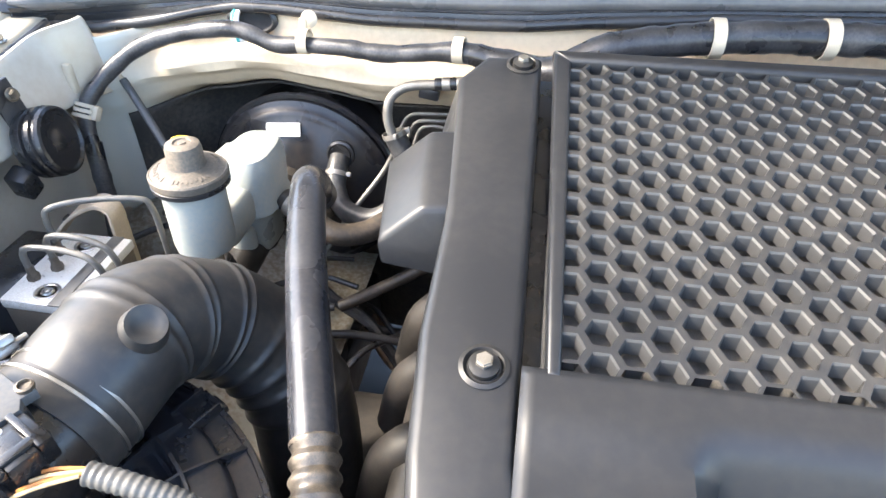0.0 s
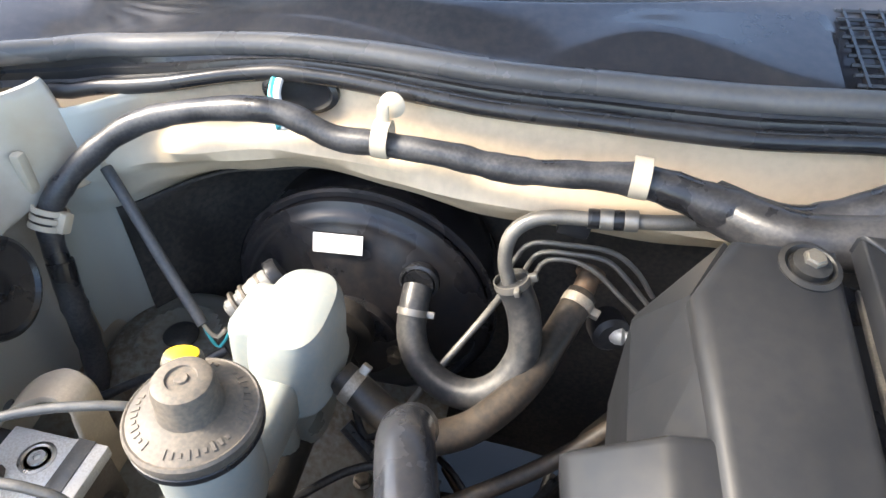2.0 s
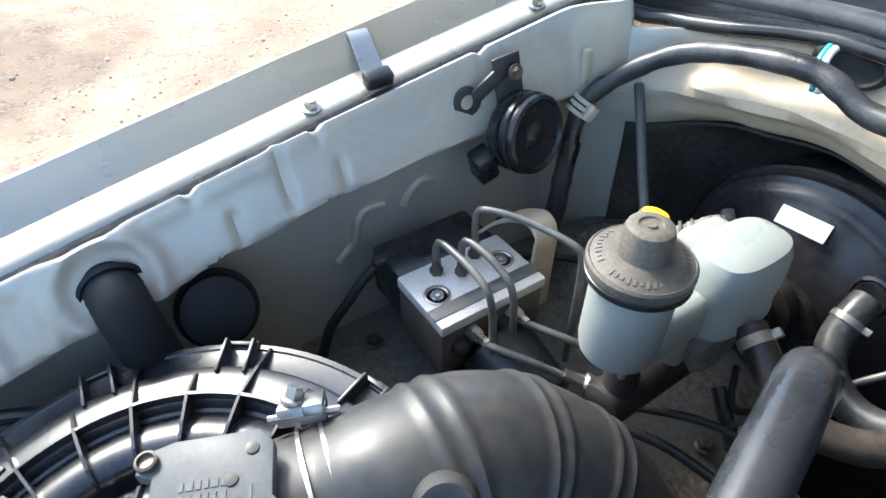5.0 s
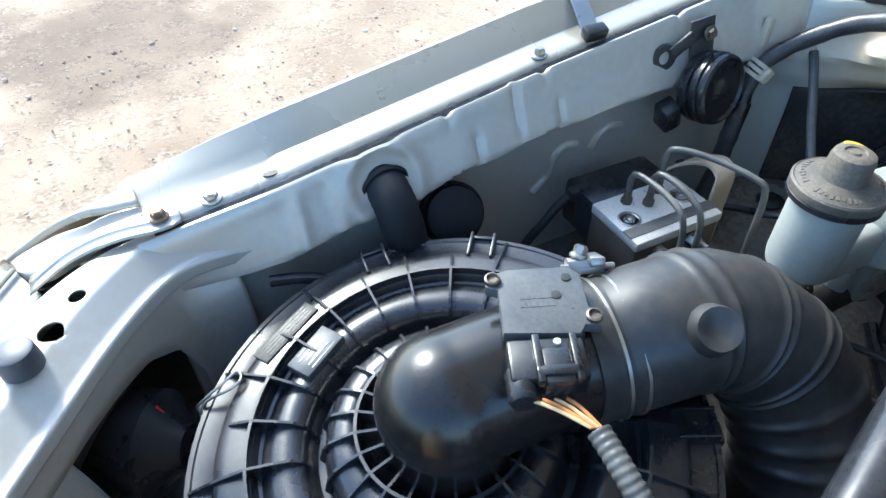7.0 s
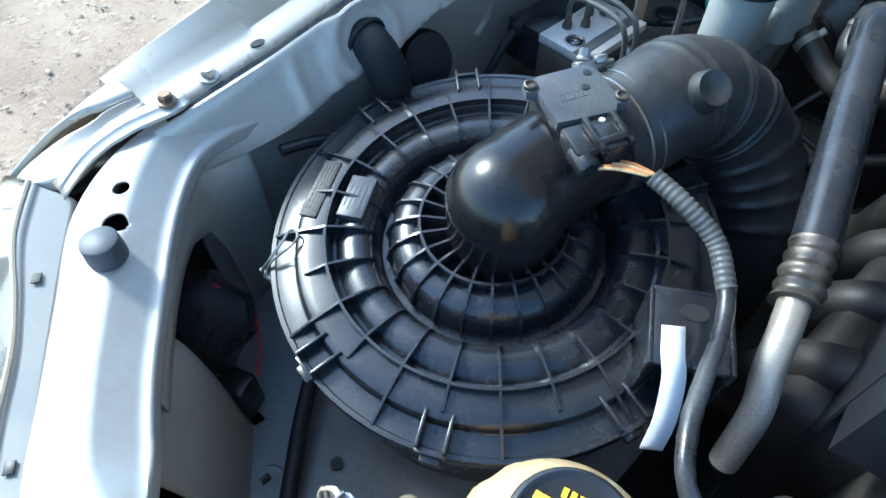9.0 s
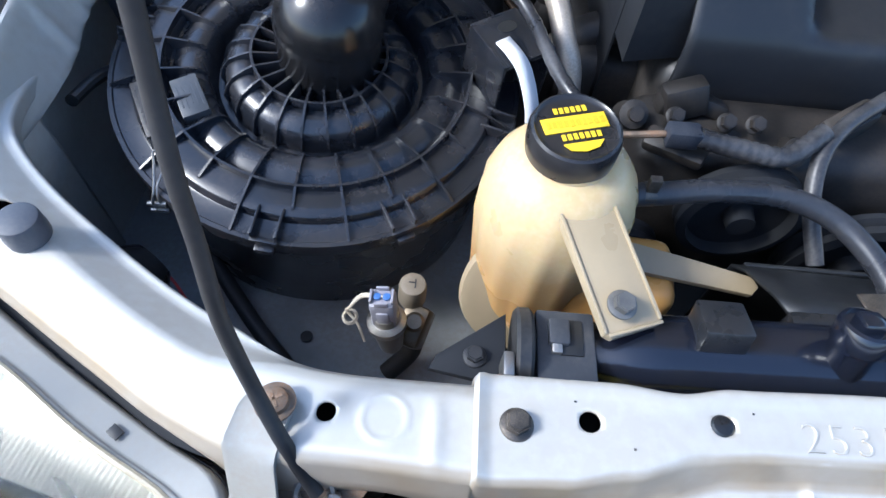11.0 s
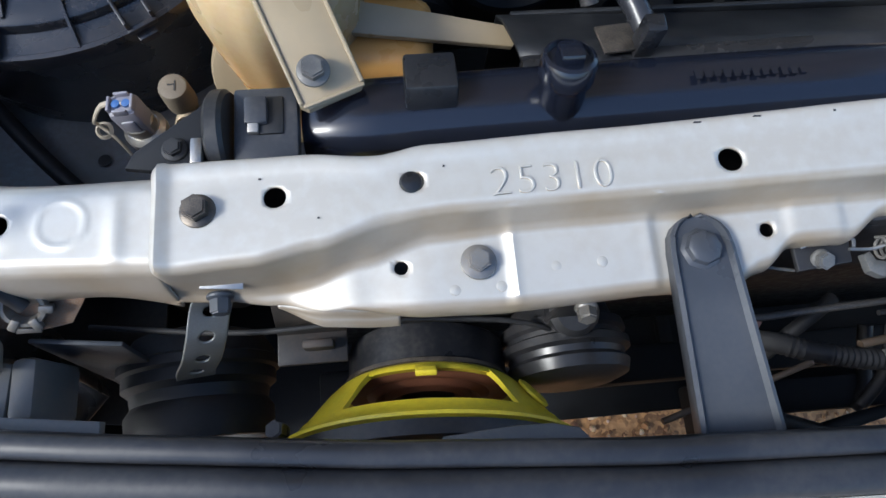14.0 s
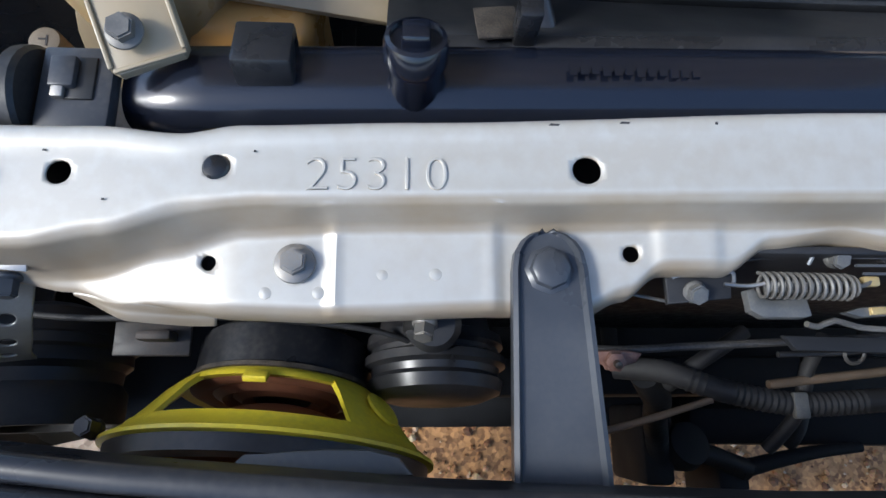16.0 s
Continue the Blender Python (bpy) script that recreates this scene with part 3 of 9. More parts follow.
# ---- ground ----
def build_ground():
    bm = bmesh.new()
    bmesh.ops.create_grid(bm, x_segments=120, y_segments=120, size=40)
    for v in bm.verts:
        d = v.co.length
        v.co.z = 0.02 * noise.noise(v.co * 0.35) * min(1, d / 4) - 0.004
    solo("ground", bm, GRAVEL, "dry pale gravel and soil ground in sunlight", "ground", kind="structure")
    bm = bmesh.new()
    red = bmesh.new()
    rnd = random.Random(4)
    for i in range(-350, 5400):
        if i < 3300:
            x, y = -0.55 - 2.6 * rnd.random() ** 1.3, rnd.uniform(-0.6, 2.4)
        else:
            x, y = rnd.uniform(-0.1, 1.1), rnd.uniform(-0.5, 0.15)
        r = 0.0040 + 0.0100 * rnd.random() ** 4 if i < 0 else 0.0022 + 0.0055 * rnd.random() ** 4 if i < 3300 else 0.0026 + 0.0085 * rnd.random() ** 3
        tmp = bmesh.new()
        bmesh.ops.create_icosphere(tmp, subdivisions=1, radius=r)
        for v in tmp.verts:
            v.co *= rnd.uniform(0.7, 1.25)
            v.co.z *= 0.65
        merge(bm if i < 3300 else red, tmp, pose(x, y, r * 0.25, 0, 0, rnd.uniform(0, 360)))
    solo("red_gravel", red, RED_STONES, "rust-brown laterite gravel under the front of the car", "gravel", kind="stuff", smooth=False)
    solo("loose_stones", bm, STONES, "small loose stones scattered on the dry ground", "stones", kind="stuff", smooth=False)


build_ground()


# ---- front cross member with its curved side arm ----
def z_rail(x):
    return 0.950 + 0.040 * x


REAR = [(-0.10, 0.0195), (-0.024, 0.0195), (-0.018, 0.024), (0.05, 0.0235), (0.087, 0.0200), (0.114, 0.0240), (0.19, 0.0255), (0.40, 0.031), (1.0, 0.031)]
CREASE = [(-0.10, -0.022), (-0.024, -0.027), (-0.018, -0.030), (0.023, -0.028), (0.056, -0.022), (0.094, -0.0115), (0.122, -0.0095), (0.40, -0.0075), (1.0, -0.0075)]
SHELF_B = [(-0.10, -0.026), (0.02, -0.033), (0.045, -0.0325), (0.077, -0.025), (0.112, -0.016), (0.153, -0.0140), (0.40, -0.0115), (1.0, -0.0115)]
SHELF_F = [(-0.10, -0.034), (-0.06, -0.026), (-0.02, -0.0355), (0.0, -0.0365), (0.03, -0.0410), (0.057, -0.0475), (0.108, -0.052), (0.152, -0.0535), (0.235, -0.051), (0.268, -0.052), (0.288, -0.044), (0.307, -0.032),
           (0.337, -0.032), (0.360, -0.020), (0.392, -0.0155), (0.420, -0.020), (0.444, -0.034), (0.49, -0.036), (1.0, -0.036)]
SHELF_Z = [(-0.10, -0.040), (-0.02, -0.034), (0.035, -0.034), (0.075, -0.0275), (0.112, -0.0245), (0.3, -0.0260), (1.0, -0.030)]
SHELF_DROP = [(-0.10, -0.045), (-0.02, -0.038), (0.03, -0.038), (0.075, -0.0298), (0.112, -0.0265), (0.3, -0.027), (1.0, -0.031)]


def build_cross_member():
    root = thing("radiator_support", (0.2, 0, 0.95), "silver painted pressed steel radiator support with holes and bolts", "car body panel")
    bm = bmesh.new()
    step, sections = 0.0026, []
    x = -0.022
    while x < 0.99:
        z = z_rail(x)
        panel = 0.0022 * (curve_at([(0.150, 0), (0.156, 1)], x) - curve_at([(0.224, 0), (0.231, 1)], x)) \
            + 0.002 * (curve_at([(0.30, 0), (0.306, 1)], x) - curve_at([(0.330, 0), (0.336, 1)], x))
        ridge = 0.0016 * math.exp(-((x - 0.1535) / 0.0022) ** 2) + 0.0012 * math.exp(-((x - 0.2275) / 0.003) ** 2)
        lip = 0.0028 * math.exp(-((x + 0.019) / 0.0035) ** 2)
        rear, crease = curve_at(REAR, x), curve_at(CREASE, x)
        turn = curve_at([(0.06, 0.0), (0.115, 1.0)], x)
        sb, sf = curve_at(SHELF_B, x), curve_at(SHELF_F, x)
        zb, zf = z + curve_at(SHELF_Z, x) + panel, z + curve_at(SHELF_DROP, x) + panel
        line = [(x, rear + 0.004, z - 0.030), (x, rear + 0.0035, z - 0.004), (x, rear + 0.002, z + 0.0012), (x, rear - 0.0045, z + 0.0012), (x, rear - 0.008, z),
                (x, crease, z), (x, sb, zb), (x, sf, zf), (x, sf - 0.0035 * turn, zf - 0.002 - 0.010 * turn), (x, sf - 0.002 * turn + 0.001, zf - 0.004 - 0.012 * turn)]
        row = resample(crisp(line, 0.0034), 110)
        for p in row:
            if abs(p.y - sf) < 0.06 and p.z > zf - 0.004 and p.y < crease:
                p.z += ridge
            p.z += lip
        sections.append(row)
        x += step
    loft(bm, sections)
    for c, r in (((0.037, 0.004), 0.0056), ((0.105, 0.0065), 0.0054), ((0.265, 0.005), 0.0064), ((0.096, -0.030), 0.0037), ((0.291, -0.026), 0.0040)):
        punch(bm, (c[0], c[1], z_rail(c[0]) - (0.0 if c[1] > -0.01 else 0.027)), r)
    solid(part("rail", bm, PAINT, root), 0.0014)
    # Closing plate below the rail, coloured dark for the shade behind its holes
    bm, secs = bmesh.new(), []
    for i in range(60):
        x = -0.02 + 1.0 * i / 59
        z = z_rail(x)
        secs.append([Vector((x, curve_at(REAR, x) + 0.001, z - 0.027)), Vector((x, 0.0, z - 0.034)), Vector((x, curve_at(SHELF_B, x) + 0.002, z - 0.036)), Vector((x, curve_at(SHELF_F, x) + 0.004, z - 0.046))])
    loft(bm, secs)
    solid(part("closing_plate", bm, DARK, root), 0.0014)
    # side arm: stations from the fender to the joint, inner edge and outer edge
    bm = bmesh.new()
    inner = spline([(-0.377, 0.258, 0.932), (-0.375, 0.225, 0.935), (-0.368, 0.192, 0.936), (-0.348, 0.164, 0.936), (-0.310, 0.130, 0.935), (-0.258, 0.093, 0.934), (-0.210, 0.062, 0.935), (-0.165, 0.039, 0.937),
                    (-0.124, 0.0265, 0.941), (-0.087, 0.0205, 0.944), (-0.020, 0.0185, 0.948)], 0.004)
    outer = [(-0.398, 0.246, 0.938), (-0.398, 0.215, 0.938), (-0.396, 0.176, 0.936), (-0.380, 0.130, 0.935), (-0.345, 0.087, 0.933), (-0.286, 0.050, 0.931), (-0.232, 0.018, 0.931), (-0.180, -0.011, 0.934),
             (-0.132, -0.022, 0.940), (-0.090, -0.0225, 0.944), (-0.020, -0.0275, 0.948)]
    inner, outer = resample(inner, 260), resample(spline(outer, 0.004), 260)
    sections = []
    for i, (a, b) in enumerate(zip(inner, outer)):
        across = (b - a).normalized()
        k = curve_at([(-0.17, 0.0), (-0.11, 1.0)], a.x)
        inn = a - across * (0.011 - 0.005 * k) - Vector((0, 0, 0.018 - 0.006 * k))
        low = a - across * (0.0175 - 0.0115 * k) - Vector((0, 0, 0.030))
        f1 = b + across * (-0.0025 + 0.0085 * k) - Vector((0, 0, 0.012 + 0.014 * k))
        f2 = b + across * (-0.008 + k * (0.017 - 0.006 * math.sin(min(1, max(0, (a.x + 0.10) / 0.08)) * math.pi))) - Vector((0, 0, 0.030 + 0.012 * k))
        b = b - across * 0.008 * (1 - k)
        row = resample(crisp([low, inn - across * 0.006 * (1 - k) + Vector((0, 0, 0.0005)), inn, a + across * 0.011 * (1 - k), b, f1, f2], 0.0045 - 0.0025 * (1 - k)), 80)
        for p in row:
            p.z += 0.0007 * math.exp(-((math.hypot(p.x + 0.066, p.y - 0.000) - 0.0118) / 0.0012) ** 2)
            p.z += 0.0013 * math.exp(-((p.x + 0.040) / 0.0045) ** 2) * math.exp(-((p.y + 0.006) / 0.017) ** 4)
            p.z += 0.0010 * math.exp(-(math.hypot(p.x + 0.096, p.y - 0.001) / 0.011) ** 4)
        sections.append(row)
    loft(bm, sections)
    for c, r, z in (((-0.096, 0.001), 0.0052, 0.944), ((-0.341, 0.131), 0.0060, 0.935), ((-0.314, 0.113), 0.0085, 0.934)):
        punch(bm, (c[0], c[1], z), r)
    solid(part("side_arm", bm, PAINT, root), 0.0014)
    # Plate below the arm, coloured black for the shade in the lamp gap
    bm = bmesh.new()
    loft(bm, [[a + Vector((0, 0, -0.026)), a.lerp(b, 0.5) + Vector((0, 0, -0.030)), b + Vector((0, 0, -0.027))] for a, b in zip(inner, outer)])
    solid(part("closing_plate", bm, SOOT, root), 0.0014)
    bm = bmesh.new()
    lathe(bm, [(0.0035, -0.004), (0.0055, -0.001), (0.0062, 0.0006), (0.005, 0.0022), (0.002, 0.003)], Matrix.Translation((0.104, 0.0065, z_rail(0.104) - 0.001)), 18)
    part("plug", bm, BLACK, root, "black rubber plug")
    bolt(root, (0.0, 0.0, 0.950), (0, 0, 1), OLD_BOLT, flange=0.0088, head=0.0057, high=0.006)
    bolt(root, (0.136, -0.031, 0.9318), (0, 0, 1), OLD_STEEL_CLAMP, flange=0.0095, head=0.0054, high=0.005)
    for x, y in ((0.123, -0.044), (0.147, -0.044), (0.176, -0.036), (0.200, -0.036)):
        bm = bmesh.new()
        lathe(bm, [(0.0032, -0.0006), (0.0028, 0.0003), (0.001, 0.0007)], Matrix.Translation((x, y, z_rail(x) - 0.0262 + (0.0022 if x > 0.155 else 0))), 12)
        part("weld_dimple", bm, PAINT, root)
    # chips and small slots in the paint
    for x, y, w, h, d in ((0.2515, 0.0262, 0.0050, 0.0009, 0.0012), (0.2830, 0.0272, 0.0050, 0.0009, 0.0012), (0.3240, 0.0272, 0.0014, 0.0012, 0.0012), (0.058, -0.0085, 0.0012, 0.0010, 0.0006), (0.1205, 0.0135, 0.0011, 0.0010, 0.0006), (0.030, 0.014, 0.0016, 0.0009, 0.0006)):
        part("paint_chip", prism(bmesh.new(), [(-w / 2, -h / 2), (w * 0.4, -h * 0.6), (w / 2, h * 0.3), (-w * 0.3, h / 2)], 0.0004, Matrix.Translation((x, y, z_rail(x) + d))), DARK, root, smooth=False)
    # turned-down lip below the joint
    bm, secs = bmesh.new(), []
    for i in range(40):
        t = i / 39
        x = 0.030 + 0.064 * t
        y, z = curve_at(SHELF_F, x) - 0.001 - 0.003 * t, z_rail(x) + curve_at(SHELF_DROP, x) - 0.002 - 0.012 * t
        y = y + (-0.0505 - y) * t
        z = z + (0.9005 - z) * t
        e = min(1.0, 0.1 + 2.5 * t)
        secs.append([Vector((x, y + 0.006 * e, z + 0.007 * e)), Vector((x, y + 0.002 * e, z + 0.002 * e)), Vector((x, y, z)), Vector((x, y - (0.0035 + 0.001 * t) * e, z - 0.001))])
    loft(bm, secs)
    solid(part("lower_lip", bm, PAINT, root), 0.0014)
    # stamped number
    cu = bpy.data.curves.new("stamped_number", 'FONT')
    cu.body = "25310"
    cu.size, cu.space_character, cu.offset = 0.0225, 1.14, -0.0007
    cu.extrude, cu.bevel_depth = 0.0004, 0.0003
    cu.materials.append(PAINT)
    tx = new("stamped_number", cu)
    tx.parent = root
    tx.matrix_parent_inverse = ORIGIN[root.name].inverted()
    tx.matrix_basis = pose(0.1425, -0.0045, z_rail(0.143) + 0.0003, 0, -2.2, 0)
    # a printed sticker further along
    st = part("sticker", prism(bmesh.new(), [(0.424, -0.0005), (0.51, 0.001), (0.51, 0.0195), (0.424, 0.018)], 0.0006, Matrix.Translation((0, 0, z_rail(0.467) + 0.0006)) @ pose(0, 0, 0, 0, 0, 0)), FADED_LABEL, root, "small white printed sticker")
    bars(st, Matrix.Translation((0.467, 0.009, z_rail(0.467) + 0.0014)), [(-0.022, 0.005, 0.030, 0.0016), (0.012, 0.005, 0.026, 0.0016), (-0.015, 0.001, 0.045, 0.0014), (0.020, 0.001, 0.018, 0.0014),
                                                                      (-0.018, -0.003, 0.038, 0.0014), (0.016, -0.003, 0.022, 0.0014)], PALE_INK)
    # bracket from the arm down to the front, with its screw
    bm = bmesh.new()
    left = crisp([(-0.1345, 0.011, 0.9478), (-0.1400, 0.002, 0.9476), (-0.1450, -0.017, 0.9435), (-0.1440, -0.035, 0.9050), (-0.1450, -0.046, 0.9015), (-0.1455, -0.062, 0.9005)], 0.003)
    right = crisp([(-0.1120, 0.011, 0.9478), (-0.1130, 0.000, 0.9476), (-0.1180, -0.025, 0.9405), (-0.1160, -0.047, 0.9030), (-0.1165, -0.051, 0.9015), (-0.1165, -0.062, 0.9005)], 0.003)
    secs = []
    for i, (a, b) in enumerate(zip(resample(left, 70), resample(right, 70))):
        c = a.lerp(b, 0.5)
        if i < 8:
            k = math.sqrt(1 - (1 - (i + 0.6) / 8.6) ** 2)
            a, b = c + (a - c) * k, c + (b - c) * k
        o = (b - a).normalized()
        secs.append([a - o * 0.0006 - Vector((0, 0, 0.004)), a, a + o * 0.0012 + Vector((0, 0, 0.0007)), a + o * 0.0032, c, b - o * 0.002, b, b + o * 0.0008 - Vector((0, 0, 0.0045))])
    loft(bm, secs)
    solid(part("front_bracket", bm, PRIMER, root, "bent silver steel bracket"), 0.0016)
    bm = bmesh.new()
    m = Matrix.Translation((-0.121, 0.002, 0.9490))
    lathe(bm, [(0.0105, 0), (0.0105, 0.0012), (0.0085, 0.0014), (0.0075, 0.0018), (0.0068, 0.0045), (0.004, 0.0058)], m, 24)
    box(bm, (0.009, 0.0014, 0.0006), m @ pose(0, 0, 0.0058, 0, 0, 30))
    box(bm, (0.0014, 0.009, 0.0006), m @ pose(0, 0, 0.0058, 0, 0, 30))
    part("screw", bm, RUSTY, root, "rusty cross-head screw and washer")
    # rubber hood stop on the arm
    bm = bmesh.new()
    lathe(bm, [(0.010, 0), (0.0128, 0.001), (0.0130, 0.006), (0.0124, 0.0165), (0.0120, 0.0180), (0.0105, 0.0188)], Matrix.Translation((-0.290, 0.097, 0.9325)), 28)
    solo("hood_stop", bm, STOP_RUBBER, "grey-black round rubber hood stop on the silver side arm", "rubber stop")


build_cross_member()


# ---- fender and inner wing ----
def z_fend(y):
    return line_at([(0.10, 0.928), (0.20, 0.9405), (0.29, 0.951), (0.55, 0.994), (0.82, 1.034), (1.2, 1.075)], y)


def x_fend(y):
    return line_at([(0.10, -0.384), (0.24, -0.387), (0.55, -0.396), (0.82, -0.402), (1.2, -0.410)], y)


def build_fender():
    root = thing("fender", (-0.45, 0.5, 0.93), "silver front fender with bolted top flange beside the engine bay", "car fender")
    bm, sections = bmesh.new(), []
    for i in range(80):
        y = 0.172 + 1.028 * i / 79
        z, x = z_fend(y), x_fend(y)
        k = curve_at([(0.15, 0.25), (0.32, 1.0)], y)
        w = 0.062 + 0.035 * k
        # Lowest points reach down unseen, to keep sun off the ground below
        line = [(x, y, z - 0.004), (x - 0.001, y, z), (x - 0.030, y, z + 0.001), (x - 0.0335, y, z + 0.0025), (x - 0.044, y, z + 0.004 + 0.011 * k), (x - 0.0475, y, z + 0.005 + 0.013 * k),
                (x - 0.0525, y, z + 0.005 + 0.0145 * k), (x - 0.0585, y, z + 0.006 + 0.021 * k), (x - 0.0655, y, z + 0.005 + 0.022 * k), (x - 0.076, y, z + 0.002 + 0.012 * k), (x - w - 0.020, y, z - 0.05), (x - w - 0.05, y, z - 0.16), (x - w - 0.06, y, z - 0.36), (x - w - 0.05, y, z - 0.62)]
        sections.append(resample(rounded(line), 64))
    loft(bm, sections)
    solid(part("panel", bm, PAINT_OUT, root), 0.0012)
    # nose of the fender beside the lamp: outer skin, crescent gap, inner shelf
    rim = [(-0.4460, 0.182, 0.9485), (-0.4380, 0.154, 0.946), (-0.4330, 0.134, 0.942), (-0.430, 0.113, 0.936), (-0.429, 0.090, 0.926), (-0.428, 0.078, 0.920)]
    fold = [(-0.4180, 0.184, 0.9475), (-0.4210, 0.160, 0.947), (-0.4265, 0.143, 0.9455), (-0.4285, 0.119, 0.9390), (-0.4265, 0.090, 0.9265), (-0.426, 0.078, 0.920)]
    edge = [(-0.4160, 0.184, 0.945), (-0.4170, 0.160, 0.945), (-0.4145, 0.145, 0.943), (-0.4185, 0.121, 0.938), (-0.4240, 0.092, 0.926), (-0.4245, 0.079, 0.919)]
    back = [(-0.4080, 0.186, 0.941), (-0.4050, 0.164, 0.939), (-0.395, 0.138, 0.936), (-0.386, 0.112, 0.9315), (-0.392, 0.098, 0.928), (-0.402, 0.088, 0.924)]
    R, F, E, K = (resample(spline(p, 0.004), 40) for p in (rim, fold, edge, back))
    bm = bmesh.new()
    loft(bm, [crisp([f + Vector((0.001, 0, -0.006)), f, f.lerp(r, 0.6) + Vector((0, 0, 0.0008)), r, r + Vector((-0.010, -0.004, -0.018)), r + Vector((-0.030, -0.014, -0.10)), r + Vector((-0.035, -0.018, -0.35))], 0.003) for r, f in zip(R, F)])
    solid(part("nose_skin", bm, PAINT_OUT, root), 0.0010)
    bm = bmesh.new()
    loft(bm, [crisp([e + Vector((0, 0, -0.008)), e, e.lerp(k, 0.3) + Vector((0, 0, -0.0015)), e.lerp(k, 0.7) + Vector((0, 0, -0.002)), k, k + Vector((0.003, 0, -0.010))], 0.002) for e, k in zip(E, K)])
    solid(part("nose_shelf", bm, PAINT_OUT, root), 0.0010)
    # Dark sheet added under the crescent gap to hold its shade
    part("gap_shade_sheet", prism(bmesh.new(), [(-0.449, 0.20), (-0.390, 0.20), (-0.384, 0.10), (-0.402, 0.062), (-0.428, 0.100), (-0.442, 0.15)], 0.003, Matrix.Translation((0, 0, 0.912)), 0.0005), DARK, root, "dark sheet standing for the shade in the gap")
    # brace with the rusty bolt, from the fender to the arm
    bm = bmesh.new()
    secs = []
    for q, w in zip(spline([(-0.388, 0.212, 0.9455), (-0.388, 0.190, 0.9455), (-0.391, 0.160, 0.9440), (-0.390, 0.128, 0.9370), (-0.380, 0.098, 0.9265)], 0.006),
                    [0.008, 0.0115, 0.0125, 0.0125] + [0.012] * 6 + [0.011] * 30):
        secs.append([q + Vector((-w, 0.001, -0.002)), q + Vector((-w + 0.0015, 0, 0.0)), q + Vector((-0.004, 0, 0.0006)), q + Vector((-0.002, 0, 0.0024)), q + Vector((0.002, 0, 0.0024)),
                     q + Vector((0.004, 0, 0.0006)), q + Vector((w - 0.0015, 0, 0)), q + Vector((w, -0.001, -0.002))])
    loft(bm, secs)
    solid(part("brace", bm, PAINT, root, "thin silver steel brace"), 0.0015)
    bolt(root, (-0.388, 0.197, 0.948), (0, 0, 1), RUSTY, flange=0.008, head=0.0052, high=0.006)
    bolt(root, (-0.396, 0.238, z_fend(0.238) + 0.001), (0, 0, 1), STEEL, flange=0.009, head=0.0055, high=0.006)
    bolt(root, (-0.408, 0.554, z_fend(0.554) + 0.001), (0, 0, 1), STEEL, flange=0.008, head=0.005, high=0.006)
    bolt(root, (-0.412, 0.78, z_fend(0.78) + 0.001), (0, 0, 1), STEEL, flange=0.008, head=0.005, high=0.006)
    bm = bmesh.new()
    lathe(bm, [(0.0055, 0.0), (0.0055, 0.0012)], Matrix.Translation((-0.401, 0.289, z_fend(0.289) + 0.0003)) @ Matrix.Diagonal((0.75, 1.25, 1, 1)), 20)
    part("slot", bm, FLAT_BLACK, root, "dark oval slot")
    clip = thing("hood_side_buffer", (-0.420, 0.615, z_fend(0.617)), "bent grey steel clip with rubber end on the fender flange", "rubber stop")
    secs = []
    for q in resample(rounded([(-0.462, 0.620, 1.018), (-0.456, 0.620, 1.029), (-0.444, 0.618, 1.029), (-0.425, 0.614, 1.019), (-0.414, 0.612, 1.013), (-0.406, 0.610, 1.009)]), 24):
        secs.append([q + Vector((0, -0.010, -0.002)), q + Vector((0, -0.009, 0)), q + Vector((0, 0.009, 0)), q + Vector((0, 0.010, -0.002))])
    bm = bmesh.new()
    loft(bm, secs)
    solid(part("clip_plate", bm, CLIP_GREY, clip, "bluish grey bent plate"), 0.003)
    bm = box(bmesh.new(), (0.013, 0.024, 0.012), Matrix.Translation((-0.4015, 0.610, 1.0095)) @ pose(0, 0, 0, 0, 20, 0), 0.0025)
    part("rubber_end", bm, RUBBER, clip, "black rubber end")
    return root


build_fender()


